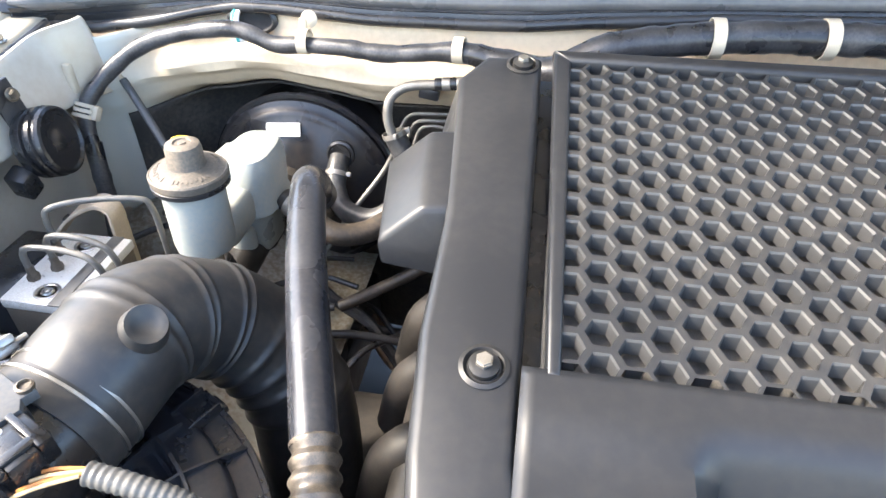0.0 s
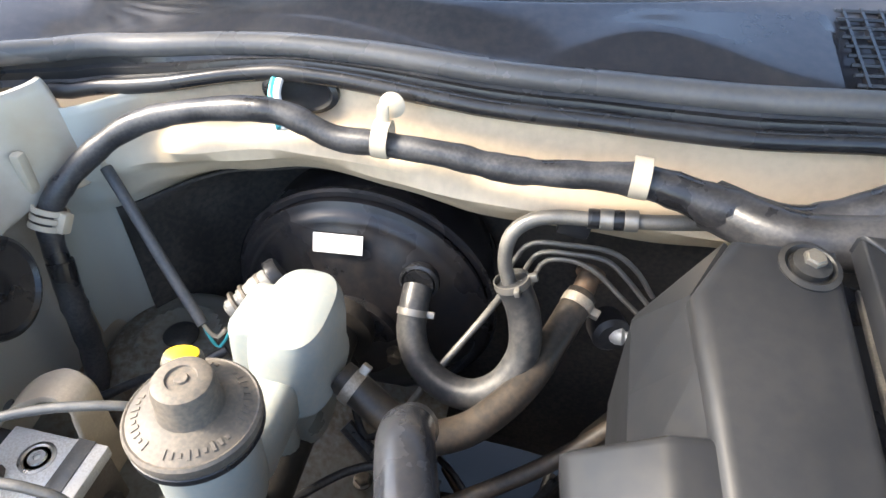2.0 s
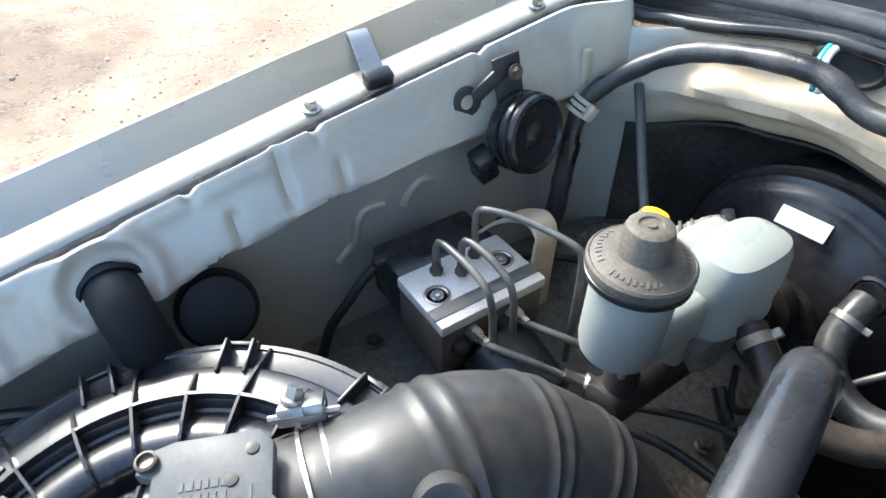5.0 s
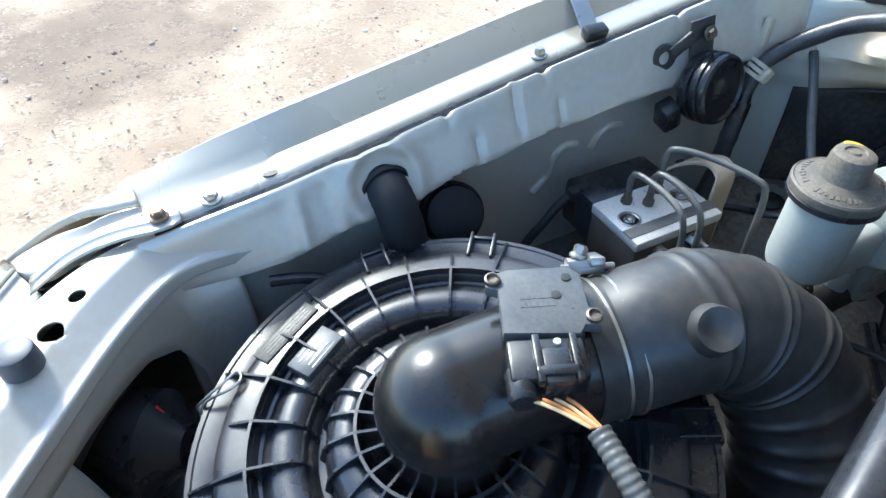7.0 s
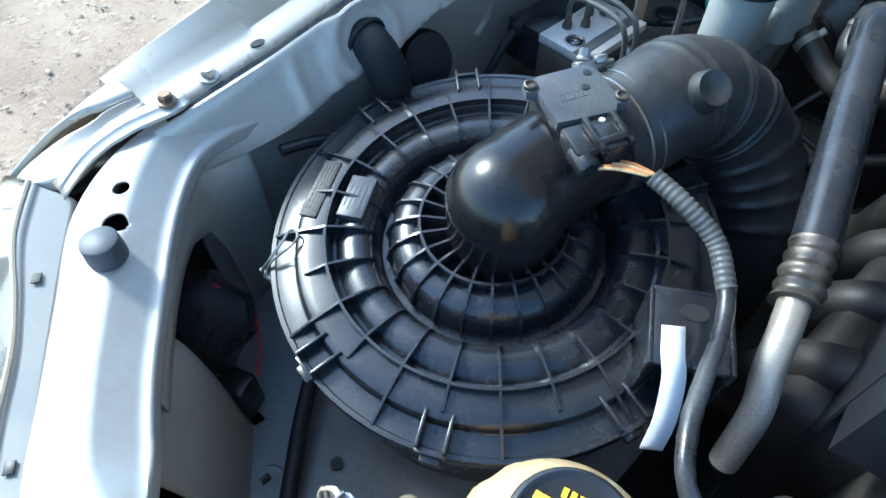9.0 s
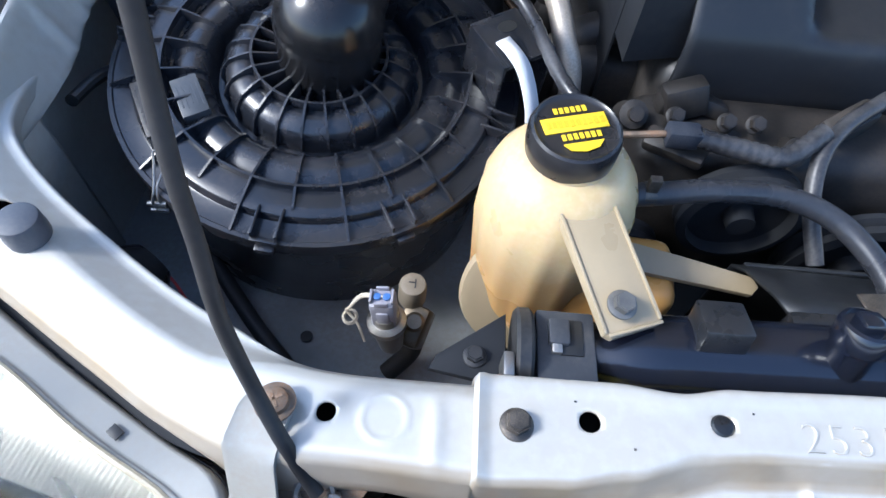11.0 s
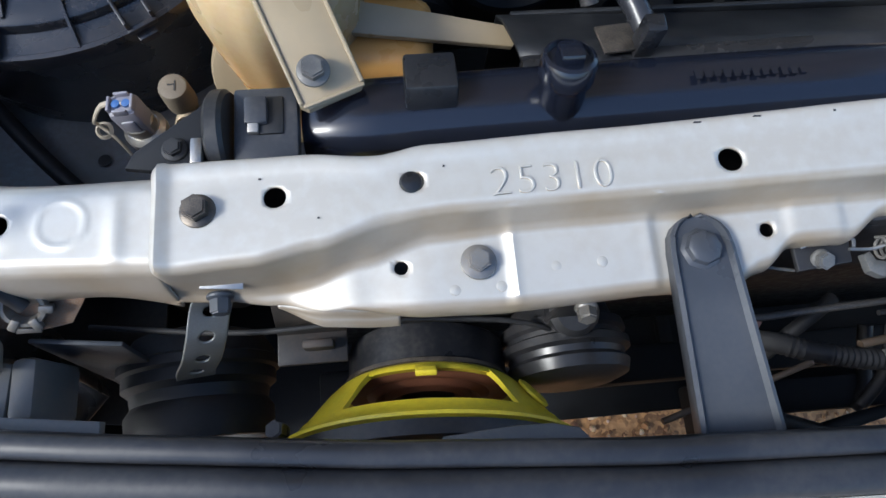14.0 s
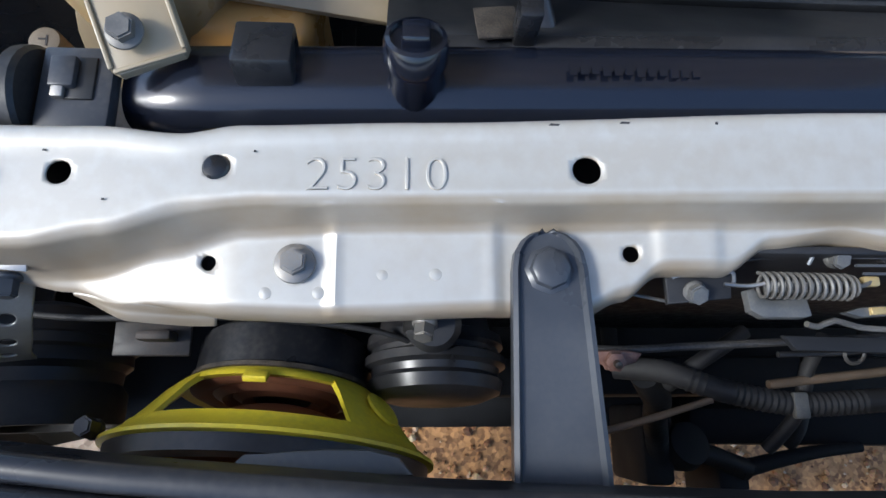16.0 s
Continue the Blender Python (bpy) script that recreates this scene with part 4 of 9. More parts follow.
def build_apron():
    root = thing("inner_wing", (-0.37, 0.5, 0.7), "grey-green painted inner wing panel with pressed beads", "car body panel")
    bm, sections = bmesh.new(), []
    n = 190
    for i in range(n):
        y = 0.175 + (0.850 - 0.175) * i / (n - 1)
        z, x = z_fend(y), x_fend(y)
        bead = sum(math.exp(-((y - c) / 0.006) ** 2) for c in (0.300, 0.335)) * 0.0028
        notch = sum(math.exp(-((y - c) / 0.004) ** 2) for c in (0.445, 0.545, 0.70)) * 0.004
        k = curve_at([(0.18, 0.0), (0.30, 1.0)], y)
        low = curve_at([(0.24, 0.888), (0.40, 0.915), (0.468, 0.929), (0.556, 0.942), (0.672, 0.949), (0.80, 0.955)], y)
        low = min(low, z - 0.03)
        x += 0.026 * curve_at([(0.785, 0.0), (0.850, 1.0)], y) ** 1.5
        line = [(x + 0.0055, y, z - 0.014), (x + 0.0065, y, z - 0.001 - notch), (x + 0.0110, y, z + 0.0008 - notch), (x + 0.0145, y, z - 0.004 - notch), (x + 0.018 + bead, y, z - 0.016),
                (x + 0.023 + 0.012 * k + bead, y, low + 0.003), (x + 0.022 + 0.012 * k, y, low), (x + 0.012 - 0.008 * k, y, low - 0.006),
                (x + 0.008 - 0.006 * k, y, low - 0.10), (x + 0.02, y, 0.66), (x + 0.07, y, 0.56)]
        row = resample(crisp(line, 0.003), 150)
        for p in row:
            # short pressed grooves above the step
            for cy, z0, z1 in ((0.469, 0.930, 0.952), (0.512, 0.948, 0.990), (0.5565, 0.944, 0.966)):
                if p.z > low + 0.001:
                    p.x -= 0.0035 * math.exp(-((p.y - cy) / 0.0036) ** 2) * math.exp(-max(0, z0 - p.z, p.z - z1) / 0.004)
            # ring round the snorkel
            d = math.hypot(p.y - 0.377, p.z - 0.935)
            p.x += 0.004 * math.exp(-((d - 0.033) / 0.006) ** 2)
        sections.append(row)
    loft(bm, sections)
    solid(part("panel", bm, PAINT, root), 0.0012)
    # crescent pressings in the lower wall
    for run in ([(0.603, 0.892), (0.586, 0.894), (0.575, 0.883), (0.570, 0.863), (0.561, 0.854), (0.553, 0.846)], [(0.661, 0.898), (0.643, 0.902), (0.632, 0.895), (0.625, 0.881)]):
        bm = tube(bmesh.new(), [(x_fend(y) + 0.0012, y, z) for y, z in run], 0.0058, 12, 0.003)
        part("pressed_bead", bm, PAINT, root)
    # Black strip added along the panel gap, in place of the shade inside it
    strip = tube(bmesh.new(), [(x_fend(y) + 0.0015, y, z_fend(y) - 0.006) for y in (0.19, 0.3, 0.42, 0.55, 0.7, 0.84)], 0.0042, 8, 0.02)
    part("gap_dark_strip", strip, BLACK, root, "black strip standing for the shade in the panel gap")
    for y, z in ((0.78, 0.965), (0.75, 0.955)):
        bm = bmesh.new()
        lathe(bm, [(0.0045, 0), (0.0045, 0.0015), (0.003, 0.002)], axis_frame((x_fend(y) + 0.023, y, z), (1, 0, 0.2)), 14)
        part("grommet", bm, GREY_PLASTIC, root)
    # front closing panel below the arm, beside the dark opening to the lamp
    bm = bmesh.new()
    secs = []
    for i in range(16):
        t = 0.60 + 0.40 * i / 15
        a = Vector((-0.386, 0.180, 0.895)).lerp(Vector((-0.165, 0.040, 0.893)), t)
        secs.append(rounded([a, a + Vector((0.008, 0.012, -0.05)), a + Vector((0.01, 0.02, -0.20)), a + Vector((0.02, 0.03, -0.33))], 2))
    loft(bm, secs)
    solid(part("front_panel", bm, PRIMER, root), 0.0012)
    # curved corner panel under the side arm, cut away round the lamp opening
    lip = resample(spline([(-0.372, 0.240, 0.905), (-0.366, 0.196, 0.905), (-0.340, 0.161, 0.905), (-0.303, 0.128, 0.905), (-0.252, 0.094, 0.904), (-0.205, 0.066, 0.905)], 0.004), 60)
    bm, secs = bmesh.new(), []
    for i, q in enumerate(lip):
        t = i / 59
        deep = line_at([(0.0, 0.235), (0.20, 0.235), (0.235, 0.105), (0.29, 0.060), (0.40, 0.042), (0.70, 0.032), (1.0, 0.028)], t)
        secs.append([q + Vector((0, 0, 0.004)), q + Vector((0.003, 0.003, -deep * 0.3)), q + Vector((0.004, 0.004, -deep * 0.7)), q + Vector((0.004, 0.004, -deep))])
    loft(bm, secs)
    solid(part("corner_panel", bm, PAINT, root, "grey-green curved corner panel"), 0.0014)
    part("lamp_lead", tube(bmesh.new(), [(-0.330, 0.135, 0.845), (-0.305, 0.118, 0.850), (-0.275, 0.098, 0.848), (-0.255, 0.086, 0.842)], 0.0035, 8), RUBBER, root, "black lamp lead clipped below the arm")
    # plastic liner outside the panel
    bm, secs = bmesh.new(), []
    for i in range(16):
        y = 0.075 + 0.275 * i / 15
        secs.append(resample(rounded([(-0.425, y, 0.905), (-0.428, y, 0.80), (-0.420, y, 0.70), (-0.36, y, 0.655), (-0.16, y, 0.64)]), 20))
    loft(bm, secs)
    solid(part("arch_liner", bm, DARK, root, "black plastic wheel arch liner"), 0.003)
    part("lower_liner", prism(bmesh.new(), [(-0.43, -0.05), (-0.12, -0.085), (-0.12, 0.085), (-0.43, 0.085)], 0.003, Matrix.Translation((0, 0, 0.655)), 0.001), DARK, root, "black plastic lower liner")
    # tray below the filter
    bm = bmesh.new()
    rows = []
    for i in range(40):
        x = -0.40 + 0.42 * i / 39
        rows.append([Vector((x, 0.04 + 0.62 * j / 50, 0.715 - 0.05 * (j / 50) + 0.004 * math.sin(x * 60) * (1 if j % 13 < 6 else 0))) for j in range(51)])
    loft(bm, rows)
    for c, r in (((-0.190, 0.096), 0.006), ((-0.150, 0.13), 0.004), ((-0.24, 0.12), 0.004)):
        punch(bm, (c[0], c[1], 0.71), r)
    solid(part("tray", bm, TRAY, root, "dusty grey lower tray"), 0.0012)
    for x, y in ((-0.187, 0.098), (-0.262, 0.235)):
        bm = lathe(bmesh.new(), [(0.0165, -0.001), (0.0155, 0.0035), (0.0135, 0.0042), (0.0125, 0.002), (0.0075, 0.0015), (0.0065, -0.001)], Matrix.Translation((x, y, 0.7125 - 0.05 * (y - 0.04) / 0.62)), 28, closed_ends=False)
        part("boss", bm, TRAY, root)
    part("tray_hole", lathe(bmesh.new(), [(0.0058, 0.0), (0.0058, 0.0008)], Matrix.Translation((-0.160, 0.149, 0.7095)), 18), FLAT_BLACK, root)
    part("tray_hole", lathe(bmesh.new(), [(0.0055, 0.0), (0.0055, 0.0008)], Matrix.Translation((-0.254, 0.116, 0.7125)), 18), FLAT_BLACK, root)
    part("harness", tube(bmesh.new(), [(-0.290, 0.245, 0.74), (-0.265, 0.218, 0.735), (-0.207, 0.150, 0.730), (-0.165, 0.107, 0.728), (-0.12, 0.06, 0.725)], 0.0075, 12, 0.01), MATTE, root, "black taped harness")
    part("cable_box", box(bmesh.new(), (0.030, 0.026, 0.05), Matrix.Translation((-0.262, 0.122, 0.735)) @ pose(0, 0, 0, 0, 0, 25), 0.004), BLACK, root, "small black cable box")


build_apron()


# ---- firewall and cowl ----
FW_Y = [(-0.42, 0.792), (-0.395, 0.802), (-0.36, 0.842), (-0.30, 0.878), (-0.20, 0.888), (0.0, 0.872), (0.15, 0.862), (0.4, 0.858), (1.05, 0.86)]
LIP_Z = [(-0.43, 1.026), (-0.394, 1.024), (-0.36, 1.018), (-0.32, 1.024), (-0.28, 1.032), (-0.24, 1.041), (-0.20, 1.048), (-0.15, 1.050), (-0.05, 1.050), (0.0, 1.052), (0.06, 1.055), (0.12, 1.060), (0.18, 1.068), (0.25, 1.075), (0.30, 1.081), (0.45, 1.090), (1.05, 1.09)]
UPPER_Z = [(-0.43, 1.051), (-0.37, 1.046), (-0.32, 1.047), (-0.26, 1.052), (-0.19, 1.057), (-0.12, 1.061), (-0.05, 1.063), (0.0, 1.065), (0.06, 1.069), (0.12, 1.074), (0.18, 1.080), (0.25, 1.086), (0.45, 1.100), (1.05, 1.10)]
SEAL_Z = [(-0.46, 1.013), (-0.40, 1.020), (-0.34, 1.030), (-0.25, 1.050), (-0.17, 1.062), (-0.11, 1.058), (-0.04, 1.052), (0.06, 1.056), (0.15, 1.066), (0.30, 1.083), (0.45, 1.092), (1.05, 1.09)]


def side_fade(m, tint, edge, width):
    """A second tone that fades in where x is below edge, along a ragged soft border."""
    nt = m.node_tree
    p = nt.nodes["Principled BSDF"]
    src = p.inputs["Base Color"].links[0].from_socket
    split, rag, off, span, mix = (nt.nodes.new(k) for k in ("ShaderNodeSeparateXYZ", "ShaderNodeTexNoise", "ShaderNodeMath", "ShaderNodeMapRange", "ShaderNodeMixRGB"))
    co = nt.nodes["Texture Coordinate"].outputs["Object"]
    nt.links.new(co, split.inputs[0])
    nt.links.new(co, rag.inputs["Vector"])
    rag.inputs["Scale"].default_value, rag.inputs["Detail"].default_value = 14, 4
    off.operation = 'MULTIPLY_ADD'
    off.inputs[1].default_value = 0.05
    nt.links.new(rag.outputs[0], off.inputs[0])
    nt.links.new(split.outputs["X"], off.inputs[2])
    span.inputs[1].default_value, span.inputs[2].default_value = edge + 0.025 - width, edge + 0.025 + width
    span.inputs[3].default_value, span.inputs[4].default_value = 1.0, 0.0
    nt.links.new(off.outputs[0], span.inputs[0])
    nt.links.new(span.outputs[0], mix.inputs[0])
    mix.inputs[2].default_value = (*tint, 1)
    nt.links.new(src, mix.inputs[1])
    nt.links.new(mix.outputs[0], p.inputs["Base Color"])
    return m


# Cream is the warm light put into the paint; it fades to grey-green
BULKHEAD = side_fade(material("bulkhead_paint", (0.62, 0.50, 0.355), 0.5, 0.0, 0.08, 10, 0.08, (0.35, 0.27, 0.19), 0.3), (0.40, 0.41, 0.375), -0.325, 0.022)


def build_firewall():
    root = thing("firewall", (0.2, 0.9, 0.8), "painted steel bulkhead, cream in warm light, behind the engine bay", "car body panel")
    bm, sections = bmesh.new(), []
    for i in range(150):
        x = -0.402 + 1.45 * i / 149
        y, zt = curve_at(FW_Y, x), curve_at(SEAL_Z, x) - 0.004
        k = curve_at([(-0.36, 0.0), (-0.24, 1.0)], x)
        lip = line_at(LIP_Z, x) - 0.004
        line = [(x, y + 0.006, lip), (x, y + 0.004, min(lip - 0.008, zt - 0.022)), (x, y - 0.001, zt - 0.045), (x, y - 0.008 - 0.010 * k, zt - 0.056), (x, y - 0.010 - 0.012 * k, zt - 0.066), (x, y - 0.002, zt - 0.076),
                (x, y - 0.004 + 0.004 * k, zt - 0.088), (x, y + 0.005 + 0.02 * k, zt - 0.100), (x, y + 0.006 + 0.085 * k, zt - 0.115), (x, y + 0.01 + 0.10 * k, zt - 0.20), (x, y + 0.01 + 0.10 * k, 0.55)]
        sections.append(resample(rounded(line), 60))
    loft(bm, sections[2:])
    solid(part("panel", bm, BULKHEAD, root), 0.0014)
    bm = bmesh.new()
    m = axis_frame((-0.183, 0.886, 1.036), (0.05, -1, 0.12))
    lathe(bm, [(0.0265, -0.004), (0.0265, 0.003), (0.0225, 0.0045), (0.020, 0.001), (0.012, -0.001)], m @ Matrix.Diagonal((1.08, 0.62, 1, 1)), 30)
    part("grommet", bm, BLACK, root, "black oval rubber grommet")
    # dark sheet below the cream band
    bm, sec = bmesh.new(), []
    for i in range(90):
        x = -0.345 + 1.38 * i / 89
        y, zt = curve_at(FW_Y, x), curve_at(SEAL_Z, x) - 0.004
        k = curve_at([(-0.36, 0.0), (-0.24, 1.0)], x)
        line = [(x, y + 0.004 + 0.022 * k, zt - 0.1035), (x, y + 0.003 + 0.083 * k, zt - 0.119), (x, y + 0.004 + 0.098 * k, zt - 0.20), (x, y + 0.004 + 0.098 * k, 0.50)]
        sec.append(resample(rounded(line), 24))
    loft(bm, sec)
    solid(part("lower_sheet", bm, LOWER_BROWN, root, "dark brown-black sheet on the lower bulkhead"), 0.003)
    return root


build_firewall()


def build_cowl():
    sroot = thing("hood_seal", (0.2, 0.88, 1.06), "black double-lip rubber hood seal along the bulkhead", "rubber seal")

    def base(x):
        return curve_at(FW_Y, max(x, -0.30)) + 0.004 - 0.06 * curve_at([(-0.46, 1.0), (-0.33, 0.0)], x), line_at(LIP_Z, x)

    def upper(x):
        y, z = base(x)
        return y + curve_at([(-0.42, 0.002), (-0.25, 0.022)], x), line_at(UPPER_Z, x)

    rows = {"lower_lip": [], "upper_lip": [], "web": []}
    for i in range(190):
        x = -0.430 + 1.48 * i / 189
        y, z = base(x)
        uy, uz = upper(x)
        ring = [(math.cos(2 * math.pi * a / 16), math.sin(2 * math.pi * a / 16)) for a in range(16)]
        if x > -0.392:
            e = curve_at([(-0.394, 0.35), (-0.37, 1.0)], x)
            rows["lower_lip"].append([Vector((x, y - 0.006 - 0.0055 * e * c, z + 0.0062 * e * q)) for c, q in ring])
        e = curve_at([(-0.432, 0.4), (-0.405, 1.0)], x)
        rows["upper_lip"].append([Vector((x, uy - 0.0098 * e * c, uz + 0.0088 * e * q)) for c, q in ring])
        a, b = Vector((x, y - 0.005, z + 0.002)), Vector((x, uy - 0.006, uz - 0.004))
        line = [a, a.lerp(b, 0.25) + Vector((0, 0.004, -0.001)), a.lerp(b, 0.45) + Vector((0, 0.001, 0.0015)), a.lerp(b, 0.65) + Vector((0, 0.004, -0.001)), b,
                b + Vector((0, 0.012, -0.012)), a + Vector((0, 0.016, -0.012))]
        rows["web"].append(line)
    for name, mat in (("lower_lip", SEAL), ("upper_lip", LIP), ("web", SEAL)):
        bm = bmesh.new()
        loft(bm, rows[name], closed=True, cap=True)
        part(name, bm, mat, sroot)
    root = thing("cowl", (0.2, 1.0, 1.08), "glossy black plastic windscreen cowl with a square-mesh air grille", "car cowl")
    bm, secs = bmesh.new(), []
    for i in range(190):
        x = -0.47 + 1.52 * i / 189
        y, z = upper(x)
        hump = curve_at([(-0.035, 0), (0.055, 1)], x) - curve_at([(0.055, 0), (0.175, 1)], x)
        small = 0.45 * (curve_at([(-0.30, 0), (-0.24, 1)], x) - curve_at([(-0.20, 0), (-0.06, 1)], x))
        well = curve_at([(0.172, 0), (0.182, 1)], x)
        rear = max(0.935, 0.950 + 0.17 * (x + 0.14)) if x < 0.25 else 1.016
        crest = 0.010 + 0.030 * max(hump, small) + 0.012 * well
        rise = 0.016 * max(hump, small) - 0.014 * well
        line = [(x, y - 0.002, z - 0.010), (x, y + 0.002, z + 0.0005), (x, y + crest * 0.45, z + 0.0015 + rise * 0.15), (x, y + crest, z + 0.003 + rise), (x, y + crest + 0.010, z + 0.0060 + rise * 1.1),
                (x, max(rear, y + 0.055) - 0.012, z + 0.024), (x, max(rear, y + 0.055), z + 0.028), (x, max(rear, y + 0.055) + 0.012, z + 0.022)]
        secs.append(resample(crisp(line, 0.006), 60))
    loft(bm, secs)
    solid(part("panel", bm, COWL, root), 0.002)
    # air grille over the well
    bm = bmesh.new()
    for i in range(38):
        x = 0.186 + 0.0118 * i
        y, z = upper(x)
        box(bm, (0.0020, 0.092, 0.004), Matrix.Translation((x, y + 0.058, z + 0.0125)) @ pose(0, 0, 0, 11, 0, 0))
    for j in range(9):
        pts = []
        for i in range(12):
            x = 0.180 + 0.44 * i / 11
            y, z = upper(x)
            pts.append((x, y + 0.016 + 0.0105 * j, z + 0.0048 + 0.0021 * j))
        tube(bm, pts, 0.0015, 5, 0.02)
    part("air_grille", bm, BLACK, root, "black square-mesh air grille")
    # corner of the fender with its stacked drain slats and the hood hinge
    bm = box(bmesh.new(), (0.085, 0.12, 0.010), pose(-0.438, 0.925, 1.045, 8, -6, 0), 0.003)
    part("corner_shelf", bm, PAINT, root, "silver painted corner shelf")
    # Flat dark plate paints the shaded recess under the hinge
    part("corner_shade", box(bmesh.new(), (0.060, 0.050, 0.004), pose(-0.428, 0.902, 1.054, 8, -6, 0), 0.001), DARK, root, "flat dark plate for the shade below the hinge")
    for k in range(5):
        run = [(-0.352 + 0.004 * k, 0.912 + 0.006 * k, 1.073 + 0.002 * k), (-0.300, 0.914 + 0.006 * k, 1.078 + 0.002 * k), (-0.270 + 0.004 * k, 0.918 + 0.006 * k, 1.083 + 0.002 * k)]
        part("drain_slat", tube(bmesh.new(), run, 0.0016, 6, 0.01), COWL, root)
    secs = []
    for q in spline([(-0.425, 0.985, 1.062), (-0.425, 0.955, 1.088), (-0.43, 0.915, 1.080), (-0.435, 0.892, 1.060)], 0.006):
        secs.append([q + Vector((-0.012, 0, 0)), q + Vector((-0.010, 0.002, 0.003)), q + Vector((0.010, 0.002, 0.003)), q + Vector((0.012, 0, 0))])
    bm = bmesh.new()
    loft(bm, secs)
    hinge = solid(part("hinge_plate", bm, PAINT, root, "silver steel hinge plate"), 0.003)
    part("hinge_pin", lathe(bmesh.new(), [(0.005, -0.016), (0.0055, -0.014), (0.0055, 0.014), (0.004, 0.016)], axis_frame((-0.428, 0.925, 1.077), (1, 0, 0)), 14), OLD_BOLT, hinge)
    # windscreen behind the cowl
    ws = thing("windscreen", (0.3, 1.2, 1.2), "clear windscreen rising behind the black cowl", "windscreen")
    bm, secs = bmesh.new(), []
    for i in range(40):
        x = -0.42 + 1.46 * i / 39
        y, z = upper(x)
        rear = max(max(0.935, 0.950 + 0.17 * (x + 0.14)) if x < 0.25 else 1.016, y + 0.055)
        secs.append([Vector((x, rear + 0.006 + 0.42 * t, z + 0.020 + 0.25 * t)) for t in (0.0, 0.3, 0.6, 1.0)])
    loft(bm, secs)
    solid(part("pane", bm, SCREEN, ws, "dark reflecting glass pane"), 0.005)


build_cowl()


def build_hood():
    """The raised hood above and behind, held up by the prop."""
    root = thing("hood", (0.35, 0.95, 1.09), "raised silver hood above the engine bay", "car hood")
    bm, secs = bmesh.new(), []
    for i in range(24):
        u = -0.78 + 1.56 * i / 23
        row = []
        for j in range(16):
            d = 1.10 * j / 15
            bow = 0.03 * (1 - (u / 0.78) ** 2)
            row.append(Vector((0.36 + u * (1 - 0.10 * j / 15), 0.99 - d * 0.64 - bow * 0.7, 1.15 + d * 0.77 + bow * 0.7)))
        secs.append(row)
    loft(bm, secs)
    solid(part("skin", bm, PAINT_OUT, root), 0.004)
    bm = bmesh.new()
    loft(bm, [[p + Vector((0, -0.012, -0.012)) for p in row[1:-1]] for row in secs[2:-2]])
    solid(part("inner_panel", bm, PAINT_OUT, root), 0.006)
    bm = bmesh.new()
    for u in (-0.62, -0.2, 0.2, 0.62):
        tube(bm, [(0.36 + u, 0.955, 1.16), (0.36 + u * 0.92, 0.955 - 0.65, 1.16 + 0.78)], 0.02, 8, 0.2)
    part("stiffener", bm, PAINT, root)


build_hood()


def build_far_side():
    """Plain panels that close the bay on the side that is never approached, and the cab behind."""
    bm = bmesh.new()
    box(bm, (0.02, 0.95, 0.55), Matrix.Translation((1.10, 0.42, 0.76)), 0.004)
    box(bm, (0.12, 0.95, 0.02), Matrix.Translation((1.17, 0.42, 1.02)), 0.004)
    solo("inner_wing_far", bm, PAINT, "silver inner wing panel on the far side", "car body panel", kind="structure")


build_far_side()


